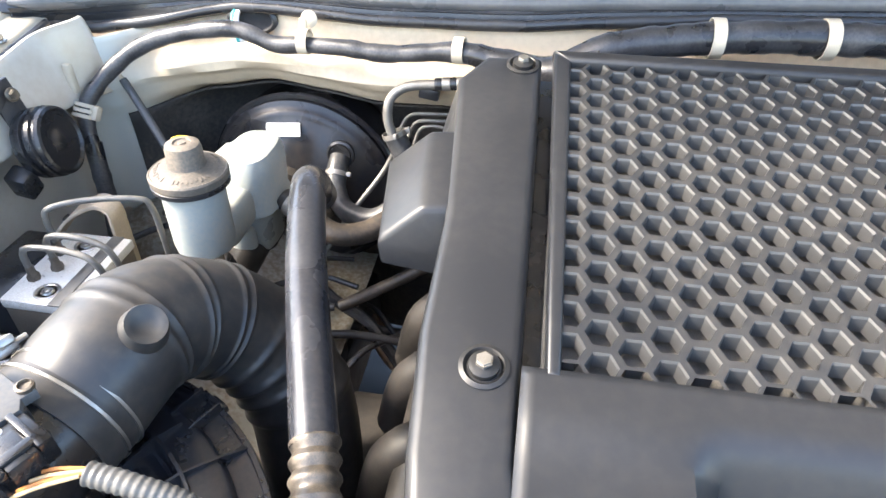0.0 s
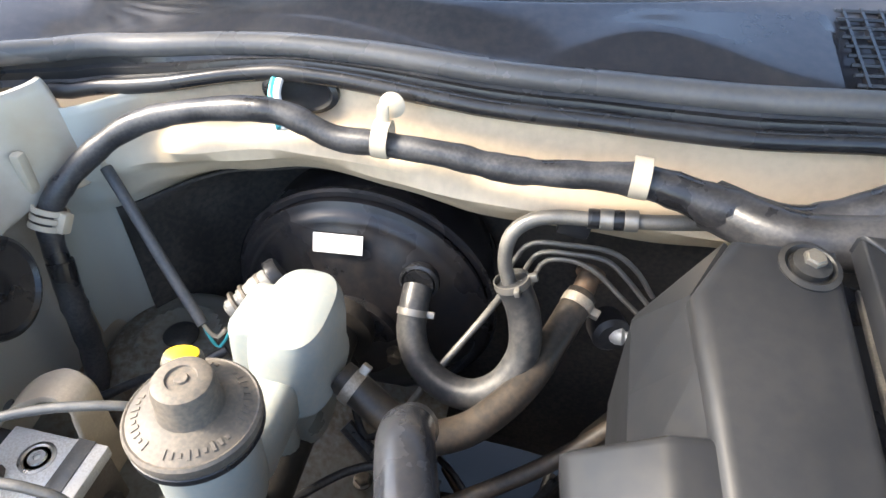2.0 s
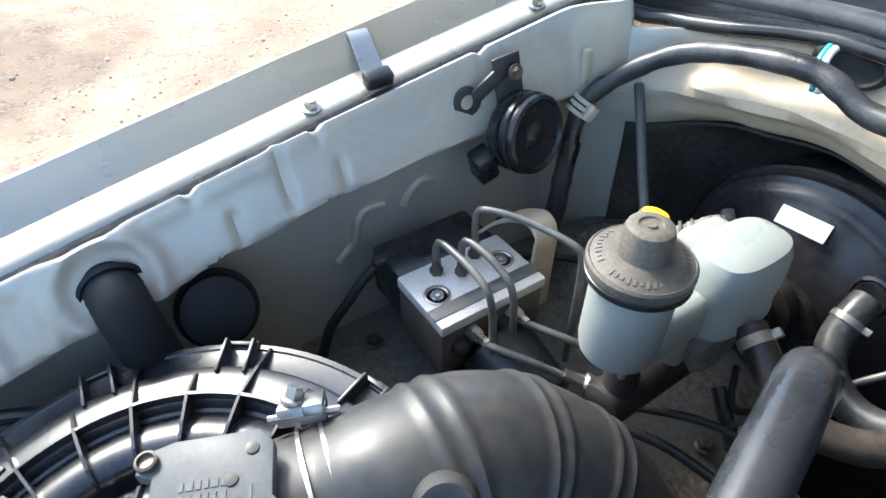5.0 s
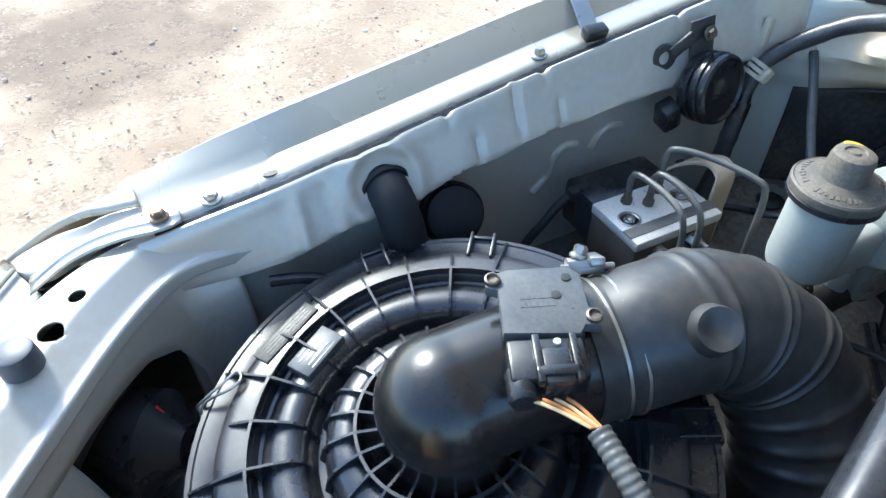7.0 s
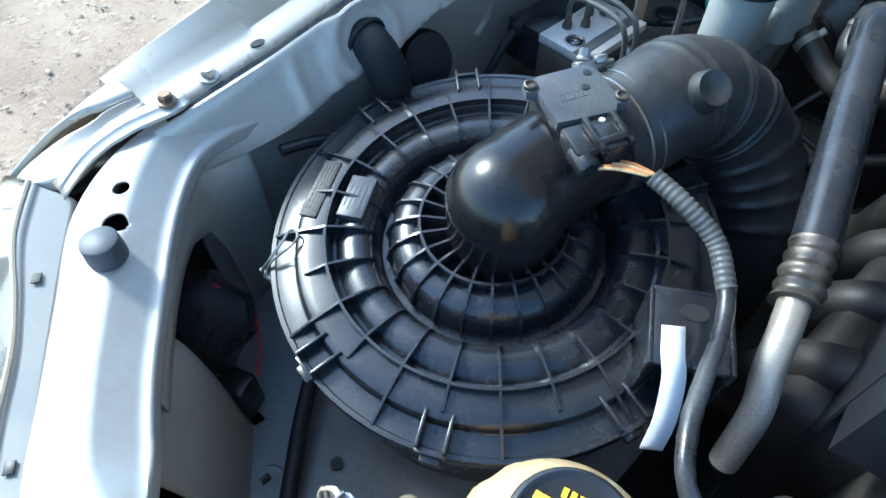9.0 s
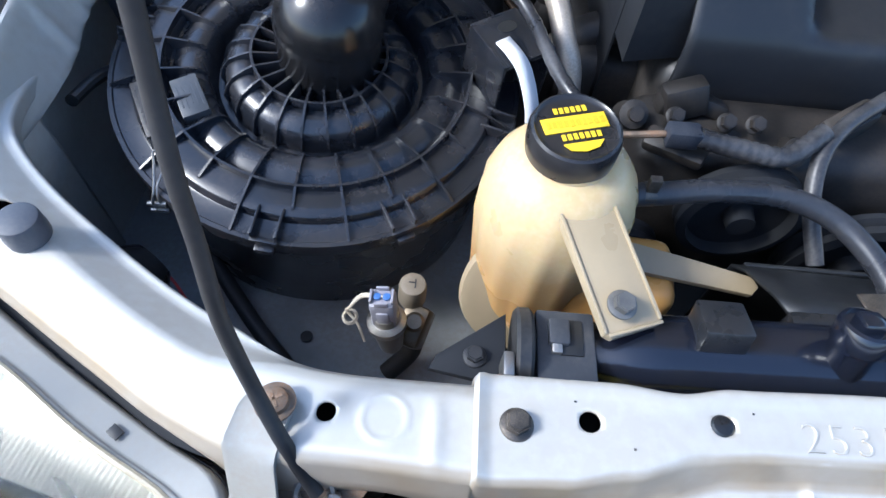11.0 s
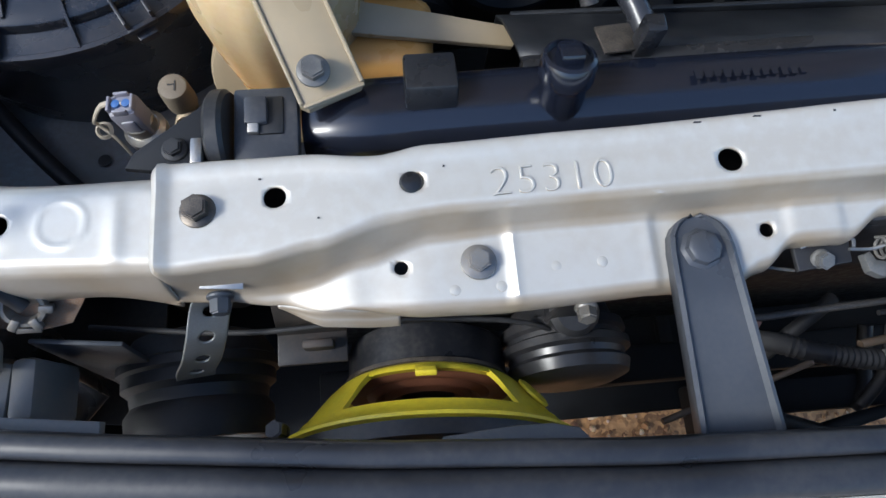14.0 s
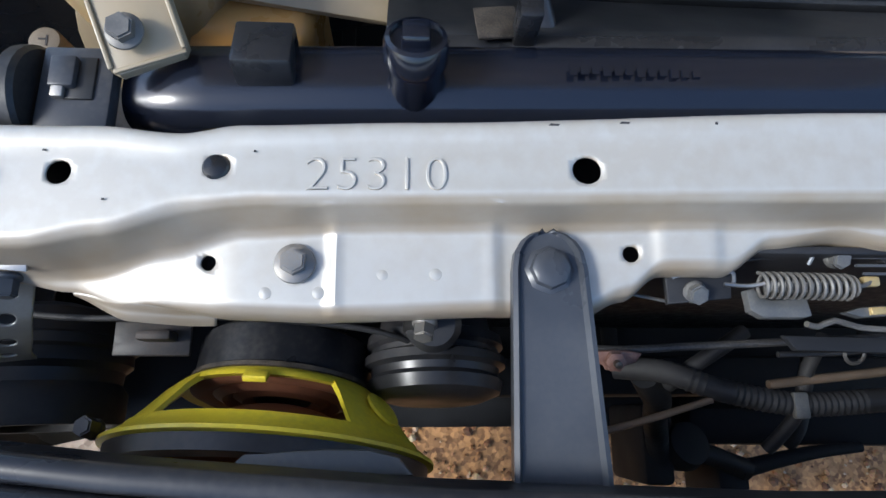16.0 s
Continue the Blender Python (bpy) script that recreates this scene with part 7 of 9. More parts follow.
# ---- horn, snorkel and corner details ----
def build_corner():
    root = thing("disc_horn", (-0.345, 0.728, 0.90), "black round disc horn bracketed to the inner wing", "horn")
    m = axis_frame((-0.338, 0.724, 0.953), (0.95, 0.16, 0.20)) @ Matrix.Scale(0.71, 4)
    part("body", lathe(bmesh.new(), [(0.030, -0.040), (0.046, -0.034), (0.050, -0.026), (0.050, -0.018), (0.046, -0.016), (0.046, -0.012), (0.0505, -0.010), (0.0505, -0.004), (0.047, -0.002), (0.047, 0.001), (0.0495, 0.003), (0.048, 0.008), (0.044, 0.010), (0.041, 0.006), (0.020, 0.003), (0.012, 0.003), (0.008, 0.006)], m, 48), GLOSS, root)
    bm = bmesh.new()
    for p, q, w in (((-0.373, 0.688, 0.988), (-0.364, 0.716, 1.008), 0.013), ((-0.364, 0.712, 1.010), (-0.368, 0.720, 0.965), 0.026)):
        a, b = Vector(p), Vector(q)
        mm = axis_frame((a + b) / 2, (1, -0.15, 0.1), b - a)
        box(bm, ((b - a).length + 0.012, w, 0.004), mm, 0.0015)
    lathe(bm, [(0.0065, -0.002), (0.0130, -0.002), (0.0130, 0.002), (0.0065, 0.002), (0.0065, -0.002)], axis_frame((-0.374, 0.678, 0.981), (1, -0.15, 0.1)), 24, closed_ends=False)
    box(bm, (0.004, 0.007, 0.012), Matrix.Translation((-0.374, 0.680, 0.965)), 0.001)
    part("bracket", bm, DARK, root, "black steel bracket")
    bolt(root, (-0.361, 0.717, 1.003), (1, -0.2, 0.2), OLD_BOLT, flange=0.007, head=0.0045, high=0.004)
    part("connector", box(bmesh.new(), (0.022, 0.02, 0.03), Matrix.Translation((-0.362, 0.690, 0.921)) @ pose(0, 0, 0, 20, 10, 0), 0.003), BLACK, root)
    sn = thing("intake_snorkel", (-0.34, 0.38, 0.88), "black ribbed rubber snorkel passing through the inner wing", "air duct")
    part("duct", tube(bmesh.new(), [(-0.385, 0.377, 0.932), (-0.362, 0.378, 0.929), (-0.346, 0.380, 0.914), (-0.340, 0.384, 0.884), (-0.338, 0.390, 0.83)], 0.0190, 28, 0.003, rf=lambda s: 1 + (0.012 * math.sin(s * 900) if s < 0.040 else 0)), SOOT, sn)
    part("mouth", lathe(bmesh.new(), [(0.0205, -0.003), (0.0230, 0.0), (0.0215, 0.003), (0.0195, 0.002)], axis_frame((-0.368, 0.378, 0.930), (1, 0.03, -0.1)), 30), SOOT, sn)
    cv = thing("plastic_cover", (-0.34, 0.44, 0.87), "black plastic cover behind the filter housing", "cover")
    part("shell", lathe(bmesh.new(), [(0.024, -0.03), (0.029, 0.0), (0.0265, 0.010), (0.015, 0.014)], axis_frame((-0.354, 0.436, 0.888), (0.85, -0.1, 0.5)), 26), SOOT, cv)
    part("rim", lathe(bmesh.new(), [(0.0285, -0.006), (0.0310, -0.004), (0.0310, 0.002), (0.0285, 0.004), (0.0285, -0.006)], axis_frame((-0.354, 0.436, 0.888), (0.85, -0.1, 0.5)), 26, closed_ends=False), SOOT, cv)
    # dark cable clip behind
    bm = bmesh.new()
    tube(bm, [(-0.352, 0.640, 0.835), (-0.352, 0.612, 0.852), (-0.352, 0.581, 0.866), (-0.352, 0.559, 0.857), (-0.352, 0.539, 0.836), (-0.354, 0.521, 0.813), (-0.356, 0.510, 0.780)], 0.0048, 10, 0.006)
    box(bm, (0.012, 0.022, 0.014), Matrix.Translation((-0.350, 0.578, 0.868)) @ pose(0, 0, 0, 8, 0, 0), 0.003)
    solo("wing_cable", bm, MATTE, "black taped cable along the inner wing", "cable")
    bm = bmesh.new()
    tube(bm, [(-0.352, 0.262, 0.880), (-0.345, 0.290, 0.878), (-0.338, 0.315, 0.868), (-0.33, 0.33, 0.85)], 0.009, 10, 0.008, squash=0.6)
    solo("rubber_flap", bm, RUBBER, "black rubber flap on the inner wing", "rubber part")
    # small cable and clip by the lamp opening
    bm = tube(bmesh.new(), [(-0.30, 0.15, 0.84), (-0.285, 0.165, 0.80), (-0.27, 0.16, 0.78), (-0.25, 0.14, 0.76)], 0.0013, 8)
    solo("lamp_cable", bm, RED, "thin red lamp cable", "cable")
    bm = bmesh.new()
    lathe(bm, [(0.040, 0), (0.044, 0.006), (0.044, 0.05), (0.030, 0.06), (0.018, 0.075)], axis_frame((-0.318, 0.10, 0.80), (0.5, 0.8, 0.05)), 28)
    boot = thing("dust_boot", (-0.318, 0.10, 0.80), "black round rubber boot behind the headlight", "rubber boot")
    part("bellows", bm, BLACK, boot)
    part("rim", lathe(bmesh.new(), [(0.044, -0.002), (0.0485, 0.0), (0.0485, 0.006), (0.044, 0.008), (0.044, -0.002)], axis_frame((-0.318, 0.10, 0.80), (0.5, 0.8, 0.05)), 28, closed_ends=False), RUBBER, boot)


build_corner()

# ---- engine cover ----
def z_cov(x, y):
    return 1.067 + 0.02 * (x - 0.12) + 0.2 * (y - 0.737)


def build_engine_cover():
    root = thing("engine_cover", (0.30, 0.55, 0.95), "dusty dark grey plastic engine cover with a honeycomb mesh panel", "engine cover")

    def slab(name, outline, lift, depth, mat=COVER, bevel=0.004, label=""):
        tmp = bmesh.new()
        f = tmp.faces.new([tmp.verts.new((x, y, z_cov(x, y) + lift)) for x, y in outline])
        f.normal_update()
        if f.normal.z < 0:
            f.normal_flip()
        ext = bmesh.ops.extrude_face_region(tmp, geom=[f])
        low = [v for v in ext["geom"] if isinstance(v, bmesh.types.BMVert)]
        bmesh.ops.translate(tmp, vec=(0, 0, -depth), verts=low)
        lowset = set(low)
        top = [e for e in tmp.edges if not any(v in lowset for v in e.verts)]
        bmesh.ops.bevel(tmp, geom=top, offset=bevel, segments=3, affect='EDGES', profile=0.5)
        return part(name, tmp, mat, root, label)

    slab("side_frame", [(0.088, 0.750), (0.136, 0.752), (0.140, 0.40), (0.152, 0.34), (0.098, 0.33), (0.086, 0.40), (0.080, 0.47), (0.081, 0.56), (0.073, 0.66), (0.068, 0.715)], 0.0, 0.07, bevel=0.007)
    # sloping cheek below the frame towards the bulkhead
    bm = bmesh.new()
    rim = [(0.086, 0.7515), (0.069, 0.718), (0.0715, 0.685), (0.074, 0.652)]
    foot = [(0.0585, 0.7500, 1.006), (0.0555, 0.7440, 1.006), (0.0545, 0.700, 0.998), (0.0535, 0.645, 0.990)]
    loft(bm, [[Vector((x, y, z_cov(x, y) - 0.007)) for x, y in rim], [Vector(p) for p in foot], [Vector(p) + Vector((0.004, 0, -0.075)) for p in foot]])
    solid(part("cheek", bm, COVER, root, smooth=False), 0.0025)
    # stepped block on the side: flat top, sloping cheek, open below
    bm = bmesh.new()
    top = [(0.057, 0.650), (0.092, 0.654), (0.092, 0.570), (0.064, 0.566)]
    low = [(0.021, 0.655, 1.010), (0.092, 0.662, 1.010), (0.092, 0.560, 0.995), (0.033, 0.562, 1.000)]
    loft(bm, [[Vector((x, y, z_cov(x, y) - 0.004)) for x, y in top], [Vector(p) for p in low], [Vector(p) + Vector((0.003, 0, -0.020)) for p in low]], closed=True, cap=True)
    bmesh.ops.bevel(bm, geom=[e for e in bm.edges if all(v.co.z > 0.992 for v in e.verts)], offset=0.005, segments=3, affect='EDGES', profile=0.5)
    part("side_step", bm, COVER, root)
    slab("side_wall", [(0.080, 0.72), (0.092, 0.74), (0.094, 0.36), (0.092, 0.36), (0.082, 0.55)], -0.016, 0.14, bevel=0.002)
    slab("channel_floor", [(0.134, 0.75), (0.158, 0.748), (0.160, 0.38), (0.136, 0.38)], -0.020, 0.03, BLACK, 0.001)
    # rounded frame round the mesh
    slab("mesh_border", [(0.1455, 0.757), (0.160, 0.744), (0.160, 0.448), (0.1520, 0.448)], 0.0030, 0.012, bevel=0.003)
    slab("mesh_border", [(0.1445, 0.7585), (0.62, 0.762), (0.62, 0.748), (0.1585, 0.745)], 0.0040, 0.012, bevel=0.004)
    # honeycomb
    bm = bmesh.new()
    w, h = 0.0240, 0.0215
    cols, rows = 26, 15
    for i in range(cols):
        for j in range(rows):
            cx, cy = 0.1635 + 0.75 * w * i, 0.7272 - h * (j - (0.5 if i % 2 else 0))
            if cy < 0.448:
                continue
            def ring(k, dz):
                out = []
                for px, py in ((0.5, 0), (0.25, 0.5), (-0.25, 0.5), (-0.5, 0), (-0.25, -0.5), (0.25, -0.5)):
                    x, y = cx + px * w * k, cy + py * h * k
                    out.append(bm.verts.new((x, y, z_cov(x, y) + dz)))
                return out
            a, b, c, d = ring(1.0, 0.0), ring(0.80, 0.0), ring(0.74, -0.0015), ring(0.72, -0.011)
            for p, q in ((a, b), (b, c), (c, d)):
                for n in range(6):
                    bm.faces.new((p[n], p[(n + 1) % 6], q[(n + 1) % 6], q[n]))
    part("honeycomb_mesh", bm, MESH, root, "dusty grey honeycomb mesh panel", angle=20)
    slab("cooler_core", [(0.150, 0.745), (0.64, 0.745), (0.64, 0.44), (0.150, 0.44)], -0.017, 0.05, CORE, 0.001, "dark finned cooler core")
    # plain front part with a scoop
    bm = bmesh.new()
    secs = []
    for i in range(60):
        x = 0.139 + 0.50 * i / 59
        k = curve_at([(0.225, 0), (0.245, 1)], x)
        line = [(x, 0.452, z_cov(x, 0.452) + 0.002), (x, 0.425, z_cov(x, 0.425) + 0.002), (x, 0.418, z_cov(x, 0.418) + 0.001 - 0.010 * k), (x, 0.404, z_cov(x, 0.40) - 0.036 * k),
                (x, 0.345, z_cov(x, 0.345) - 0.034 * k), (x, 0.327, 0.962 - 0.004 * k), (x, 0.320, 0.950), (x, 0.317, 0.925), (x, 0.318, 0.892), (x, 0.324, 0.884)]
        secs.append(resample(crisp(line, 0.006), 48))
    loft(bm, secs)
    solid(part("front_panel", bm, COVER, root), 0.003)
    for x, y in ((0.120, 0.737), (0.119, 0.450)):
        bm = lathe(bmesh.new(), [(0.0135, 0.0), (0.0140, 0.0016), (0.0115, 0.0026), (0.0095, 0.0005), (0.0085, 0.0005), (0.0085, 0.004), (0.004, 0.0055)], axis_frame((x, y, z_cov(x, y) - 0.0005), (0, -0.2, 1)), 26)
        part("bolt_recess", bm, RUBBER, root, "grommet round a cover bolt")
        bolt(root, (x, y, z_cov(x, y) + 0.002), (0, -0.2, 1), STEEL, flange=0.0065, head=0.0045, high=0.004)


# Lighter grey on forward cell walls: dust, and the light they catch.
tone_front_slopes(MESH, (0.085, 0.085, 0.085), 0.6)
build_engine_cover()


def build_engine():
    root = thing("engine", (0.35, 0.5, 0.6), "greasy dark engine block and manifold below the cover", "engine")
    part("block", box(bmesh.new(), (0.46, 0.42, 0.24), Matrix.Translation((0.36, 0.53, 0.80)), 0.03, 3), GREASY, root)
    part("side_casting", box(bmesh.new(), (0.10, 0.36, 0.16), Matrix.Translation((0.11, 0.55, 0.80)), 0.02, 3), GREASY, root)
    for k in range(4):
        y = 0.42 + 0.075 * k
        part("manifold_runner", tube(bmesh.new(), [(0.15, y, 0.88), (0.10, y - 0.005, 0.885), (0.06, y - 0.01, 0.86), (0.045, y - 0.01, 0.80)], 0.018, 14, 0.01), GREASY, root)
    part("lower_casting", box(bmesh.new(), (0.20, 0.22, 0.12), Matrix.Translation((0.06, 0.55, 0.66)), 0.02, 3), GREASY, root)
    part("front_housing", box(bmesh.new(), (0.34, 0.08, 0.20), Matrix.Translation((0.28, 0.285, 0.80)), 0.02, 3), GREASY, root)
    for c, r in (((0.20, 0.232, 0.86), 0.050), ((0.33, 0.232, 0.80), 0.065), ((0.12, 0.24, 0.78), 0.040)):
        part("pulley", lathe(bmesh.new(), [(r * 0.6, -0.004), (r, 0.0), (r, 0.005), (r * 0.9, 0.009), (r, 0.013), (r, 0.02), (r * 0.85, 0.022), (r * 0.8, 0.012), (r * 0.25, 0.010), (r * 0.22, 0.024)], axis_frame(c, (0, -1, 0)), 40), SOOT, root)
    rnd = random.Random(3)
    for k in range(26):
        x, y, z = rnd.uniform(0.07, 0.30), rnd.uniform(0.245, 0.30), rnd.uniform(0.83, 0.915)
        kind = k % 3
        if kind == 0:
            part("boss", lathe(bmesh.new(), [(0.012, -0.02), (0.012, 0.004), (0.006, 0.006), (0.006, 0.012)], axis_frame((x, y, z), (rnd.uniform(-0.3, 0.3), -0.7, 0.7)), 14), GREASY, root)
        elif kind == 1:
            part("rib_casting", box(bmesh.new(), (rnd.uniform(0.02, 0.05), 0.02, rnd.uniform(0.012, 0.03)), Matrix.Translation((x, y, z)) @ pose(0, 0, 0, rnd.uniform(-30, 30), rnd.uniform(-20, 20), rnd.uniform(-40, 40)), 0.004), GREASY, root)
        else:
            bolt(root, (x, y - 0.01, z + 0.004), (0, -0.6, 0.8), GREASY, flange=0.008, head=0.0055, high=0.007)
    # satin pipe that runs above the hose, with its crimp and light alloy end
    pipe = thing("air_conditioning_pipe", (0.0, 0.5, 0.95), "satin black air conditioning hose with a crimped alloy end", "hose")
    part("hose", tube(bmesh.new(), [(-0.052, 0.690, 0.945), (-0.050, 0.664, 0.975), (-0.041, 0.630, 0.983), (-0.020, 0.560, 0.976), (0.004, 0.490, 0.962), (0.026, 0.428, 0.946)], 0.0150, 20, 0.006), HOSE_PIPE, pipe)
    part("crimp", tube(bmesh.new(), [(0.025, 0.432, 0.947), (0.033, 0.405, 0.940), (0.038, 0.388, 0.936)], 0.0145, 20, 0.002, rf=lambda s: 1 + 0.09 * math.sin(s * 2 * math.pi / 0.011)), OLD_BOLT, pipe, "crimped steel ferrule")
    part("alloy_pipe", tube(bmesh.new(), [(0.037, 0.390, 0.937), (0.043, 0.372, 0.930), (0.050, 0.352, 0.915), (0.060, 0.338, 0.89), (0.066, 0.325, 0.84)], 0.0100, 16, 0.004), ALU_PIPE, pipe, "dull alloy pipe")
    strap = thing("white_strap", (0.012, 0.305, 0.90), "short white plastic strap beside the filter housing", "strap")
    bm, secs = bmesh.new(), []
    for q in spline([(-0.006, 0.325, 0.930), (0.004, 0.309, 0.930), (0.014, 0.300, 0.920), (0.024, 0.288, 0.895), (0.028, 0.280, 0.87)], 0.004):
        secs.append([q + Vector((-0.0055, -0.0045, 0)), q + Vector((0.0055, 0.0045, 0.0006))])
    loft(bm, secs)
    solid(part("band", bm, WHITE_STRAP, strap), 0.0012)
    # cables in front of the engine
    solo("sensor_cable", tube(bmesh.new(), [(0.080, 0.240, 0.918), (0.105, 0.238, 0.924), (0.118, 0.238, 0.926)], 0.0028, 8), RUSTY, "brown sensor cable in front of the engine", "cable")
    plug = thing("cable_plug", (0.13, 0.238, 0.925), "dark blue-black cable plug in front of the engine", "plug")
    part("body", box(bmesh.new(), (0.026, 0.016, 0.016), Matrix.Translation((0.131, 0.238, 0.926)), 0.003), BLUE_BLACK, plug)
    part("sleeve", tube(bmesh.new(), [(0.143, 0.237, 0.926), (0.175, 0.231, 0.924), (0.205, 0.228, 0.922), (0.222, 0.236, 0.925), (0.24, 0.25, 0.93)], 0.0078, 12, 0.0022, rf=lambda s: 1 + 0.06 * math.sin(s * 2 * math.pi / 0.008)), TAPE, plug)
    h = thing("overflow_hose", (0.17, 0.17, 0.92), "black rubber coolant hose curving down behind the radiator", "hose")
    part("tube", tube(bmesh.new(), [(0.084, 0.168, 0.936), (0.105, 0.170, 0.938), (0.140, 0.176, 0.938), (0.190, 0.181, 0.932), (0.228, 0.170, 0.925), (0.250, 0.140, 0.92), (0.262, 0.105, 0.91), (0.265, 0.08, 0.90)], 0.0082, 14, 0.006), HOSE_PIPE, h)
    part("nozzle", lathe(bmesh.new(), [(0.007, 0), (0.007, 0.022)], axis_frame((0.070, 0.166, 0.935), (1, 0.1, 0.05)), 16), AMBER, h, "yellowed nozzle")
    bm = lathe(bmesh.new(), [(0.0074, -0.004), (0.0085, -0.004), (0.0085, 0.004), (0.0074, 0.004), (0.0074, -0.004)], axis_frame((0.092, 0.169, 0.937), (1, 0.05, 0)), 18, closed_ends=False)
    box(bm, (0.008, 0.006, 0.014), Matrix.Translation((0.092, 0.167, 0.948)), 0.001)
    part("clamp", bm, OLD_BOLT, h)
    c = tube(bmesh.new(), [(0.30, 0.29, 0.935), (0.262, 0.262, 0.93), (0.240, 0.235, 0.92), (0.235, 0.205, 0.90), (0.245, 0.17, 0.87)], 0.0065, 12, 0.006)
    solo("engine_cable", c, TAPE, "black taped cable curving in front of the engine", "cable")


build_engine()


# ---- radiator and coolant bottle ----


def build_radiator():
    root = thing("radiator", (0.4, 0.06, 0.5), "black radiator with a glossy plastic top tank and filler neck", "radiator")
    bm, secs = bmesh.new(), []
    for i in range(60):
        x = 0.048 + 0.85 * i / 59
        k = 1.0 if i > 1 else (0.86 if i else 0.7)
        row = []
        for j in range(24):
            a = 2 * math.pi * j / 24
            ca, sa = math.cos(a), math.sin(a)
            row.append(Vector((x, 0.059 + 0.001 * math.sin(x * 8) + 0.0245 * k * math.copysign(abs(ca) ** 0.75, ca), z_rail(x) - 0.040 + 0.026 * k * math.copysign(abs(sa) ** 0.75, sa))))
        secs.append(row)
    loft(bm, secs, closed=True, cap=True)
    part("top_tank", bm, TANK, root)
    part("rear_flange", box(bmesh.new(), (0.72, 0.012, 0.020), Matrix.Translation((0.535, 0.088, 0.931)) @ pose(0, 0, 0, 0, -2.2, 0), 0.003), BLACK, root)
    part("core", box(bmesh.new(), (0.84, 0.030, 0.44), Matrix.Translation((0.47, 0.062, 0.665)), 0.002), FINS, root)
    neck = lathe(bmesh.new(), [(0.0125, -0.020), (0.0125, 0.012), (0.0135, 0.014), (0.0150, 0.016), (0.0150, 0.026), (0.0140, 0.0285), (0.012, 0.0295), (0.0115, 0.0275), (0.004, 0.0275)], axis_frame((0.190, 0.056, 0.940), (0, 0.32, 1)), 30)
    nk = part("filler_neck", neck, TANK, root)
    part("square_plug", box(bmesh.new(), (0.013, 0.013, 0.008), axis_frame((0.190, 0.0650, 0.9685), (0, 0.32, 1)), 0.002), TANK, nk)
    part("mount_block", box(bmesh.new(), (0.028, 0.026, 0.018), Matrix.Translation((0.119, 0.068, 0.9445)) @ pose(0, 0, 0, -14, 0, 0), 0.002), BLACK, root)
    # moulded letters on the tank: worn, unreadable
    bars(root, axis_frame((0.295, 0.0605, 0.9495), (0, 0.15, 1), (1, 0, 0.04)), [(0.0055 * k - 0.03, 0, 0.0035, 0.006 - 0.001 * (k % 3)) for k in range(12)], TANK, 0.001)
    # side mount
    mt = thing("radiator_mount", (0.03, 0.055, 0.90), "black radiator mount bracket with a rubber plate", "bracket")
    bm = bmesh.new()
    box(bm, (0.034, 0.044, 0.010), Matrix.Translation((0.0305, 0.0515, 0.9335)), 0.002)
    box(bm, (0.034, 0.006, 0.035), Matrix.Translation((0.0305, 0.031, 0.918)), 0.0015)
    box(bm, (0.012, 0.016, 0.006), Matrix.Translation((0.026, 0.058, 0.9405)), 0.0015)
    part("clamp", bm, CLAMP_GREY, mt, "worn grey clamp plate")
    part("slot", box(bmesh.new(), (0.014, 0.022, 0.003), Matrix.Translation((0.033, 0.056, 0.9385)), 0.0008), FLAT_BLACK, mt)
    part("tongue", box(bmesh.new(), (0.006, 0.020, 0.004), Matrix.Translation((0.0245, 0.055, 0.9405)), 0.001), STEEL, mt)
    part("rubber_plate", lathe(bmesh.new(), [(0.026, -0.004), (0.028, -0.002), (0.028, 0.004), (0.026, 0.006)], axis_frame((0.006, 0.050, 0.922), (1, 0, 0.05)) @ Matrix.Diagonal((1, 1.1, 1, 1)), 30), RUBBER, mt)
    bm = prism(bmesh.new(), [(-0.002, 0.075), (-0.042, 0.045), (-0.046, 0.036), (-0.002, 0.029)], 0.004, Matrix.Translation((0, 0, 0.923)), 0.0012)
    part("gusset", bm, SOOT, mt)
    bolt(mt, (-0.020, 0.045, 0.927), (0, 0, 1), MATTE, flange=0.007, head=0.0045, high=0.004)
    part("side_strip", box(bmesh.new(), (0.006, 0.014, 0.05), Matrix.Translation((-0.003, 0.035, 0.921)), 0.001), STEEL, mt)
    # fan shroud
    bm, secs = bmesh.new(), []
    for i in range(40):
        x = 0.175 + 0.725 * i / 39
        d = 0.055 * (1 - min(1, abs(x - 0.46) / 0.42) ** 2)
        secs.append([Vector((x, 0.094, 0.926)), Vector((x, 0.110, 0.924 - d * 0.2)), Vector((x, 0.145, 0.905 - d * 0.4)), Vector((x, 0.160, 0.885 - d * 0.3)), Vector((x, 0.163, 0.80)), Vector((x, 0.163, 0.55))])
    loft(bm, secs)
    fs = thing("fan_shroud", (0.47, 0.12, 0.80), "black plastic fan shroud behind the radiator", "fan shroud")
    solid(part("shell", bm, SHROUD, fs), 0.003)
    part("edge_lip", box(bmesh.new(), (0.70, 0.004, 0.010), Matrix.Translation((0.535, 0.1605, 0.872)), 0.0015), SHROUD, fs)
    br = thing("shroud_clip", (0.225, 0.09, 0.93), "dull steel clip plate on the fan shroud", "clip")
    part("plate", box(bmesh.new(), (0.022, 0.022, 0.002), Matrix.Translation((0.232, 0.098, 0.932)) @ pose(0, 0, 0, -12, 0, 5), 0.0008), OLD_BOLT, br)
    part("post", box(bmesh.new(), (0.012, 0.012, 0.030), Matrix.Translation((0.246, 0.092, 0.940)), 0.002), BLACK, br)


build_radiator()


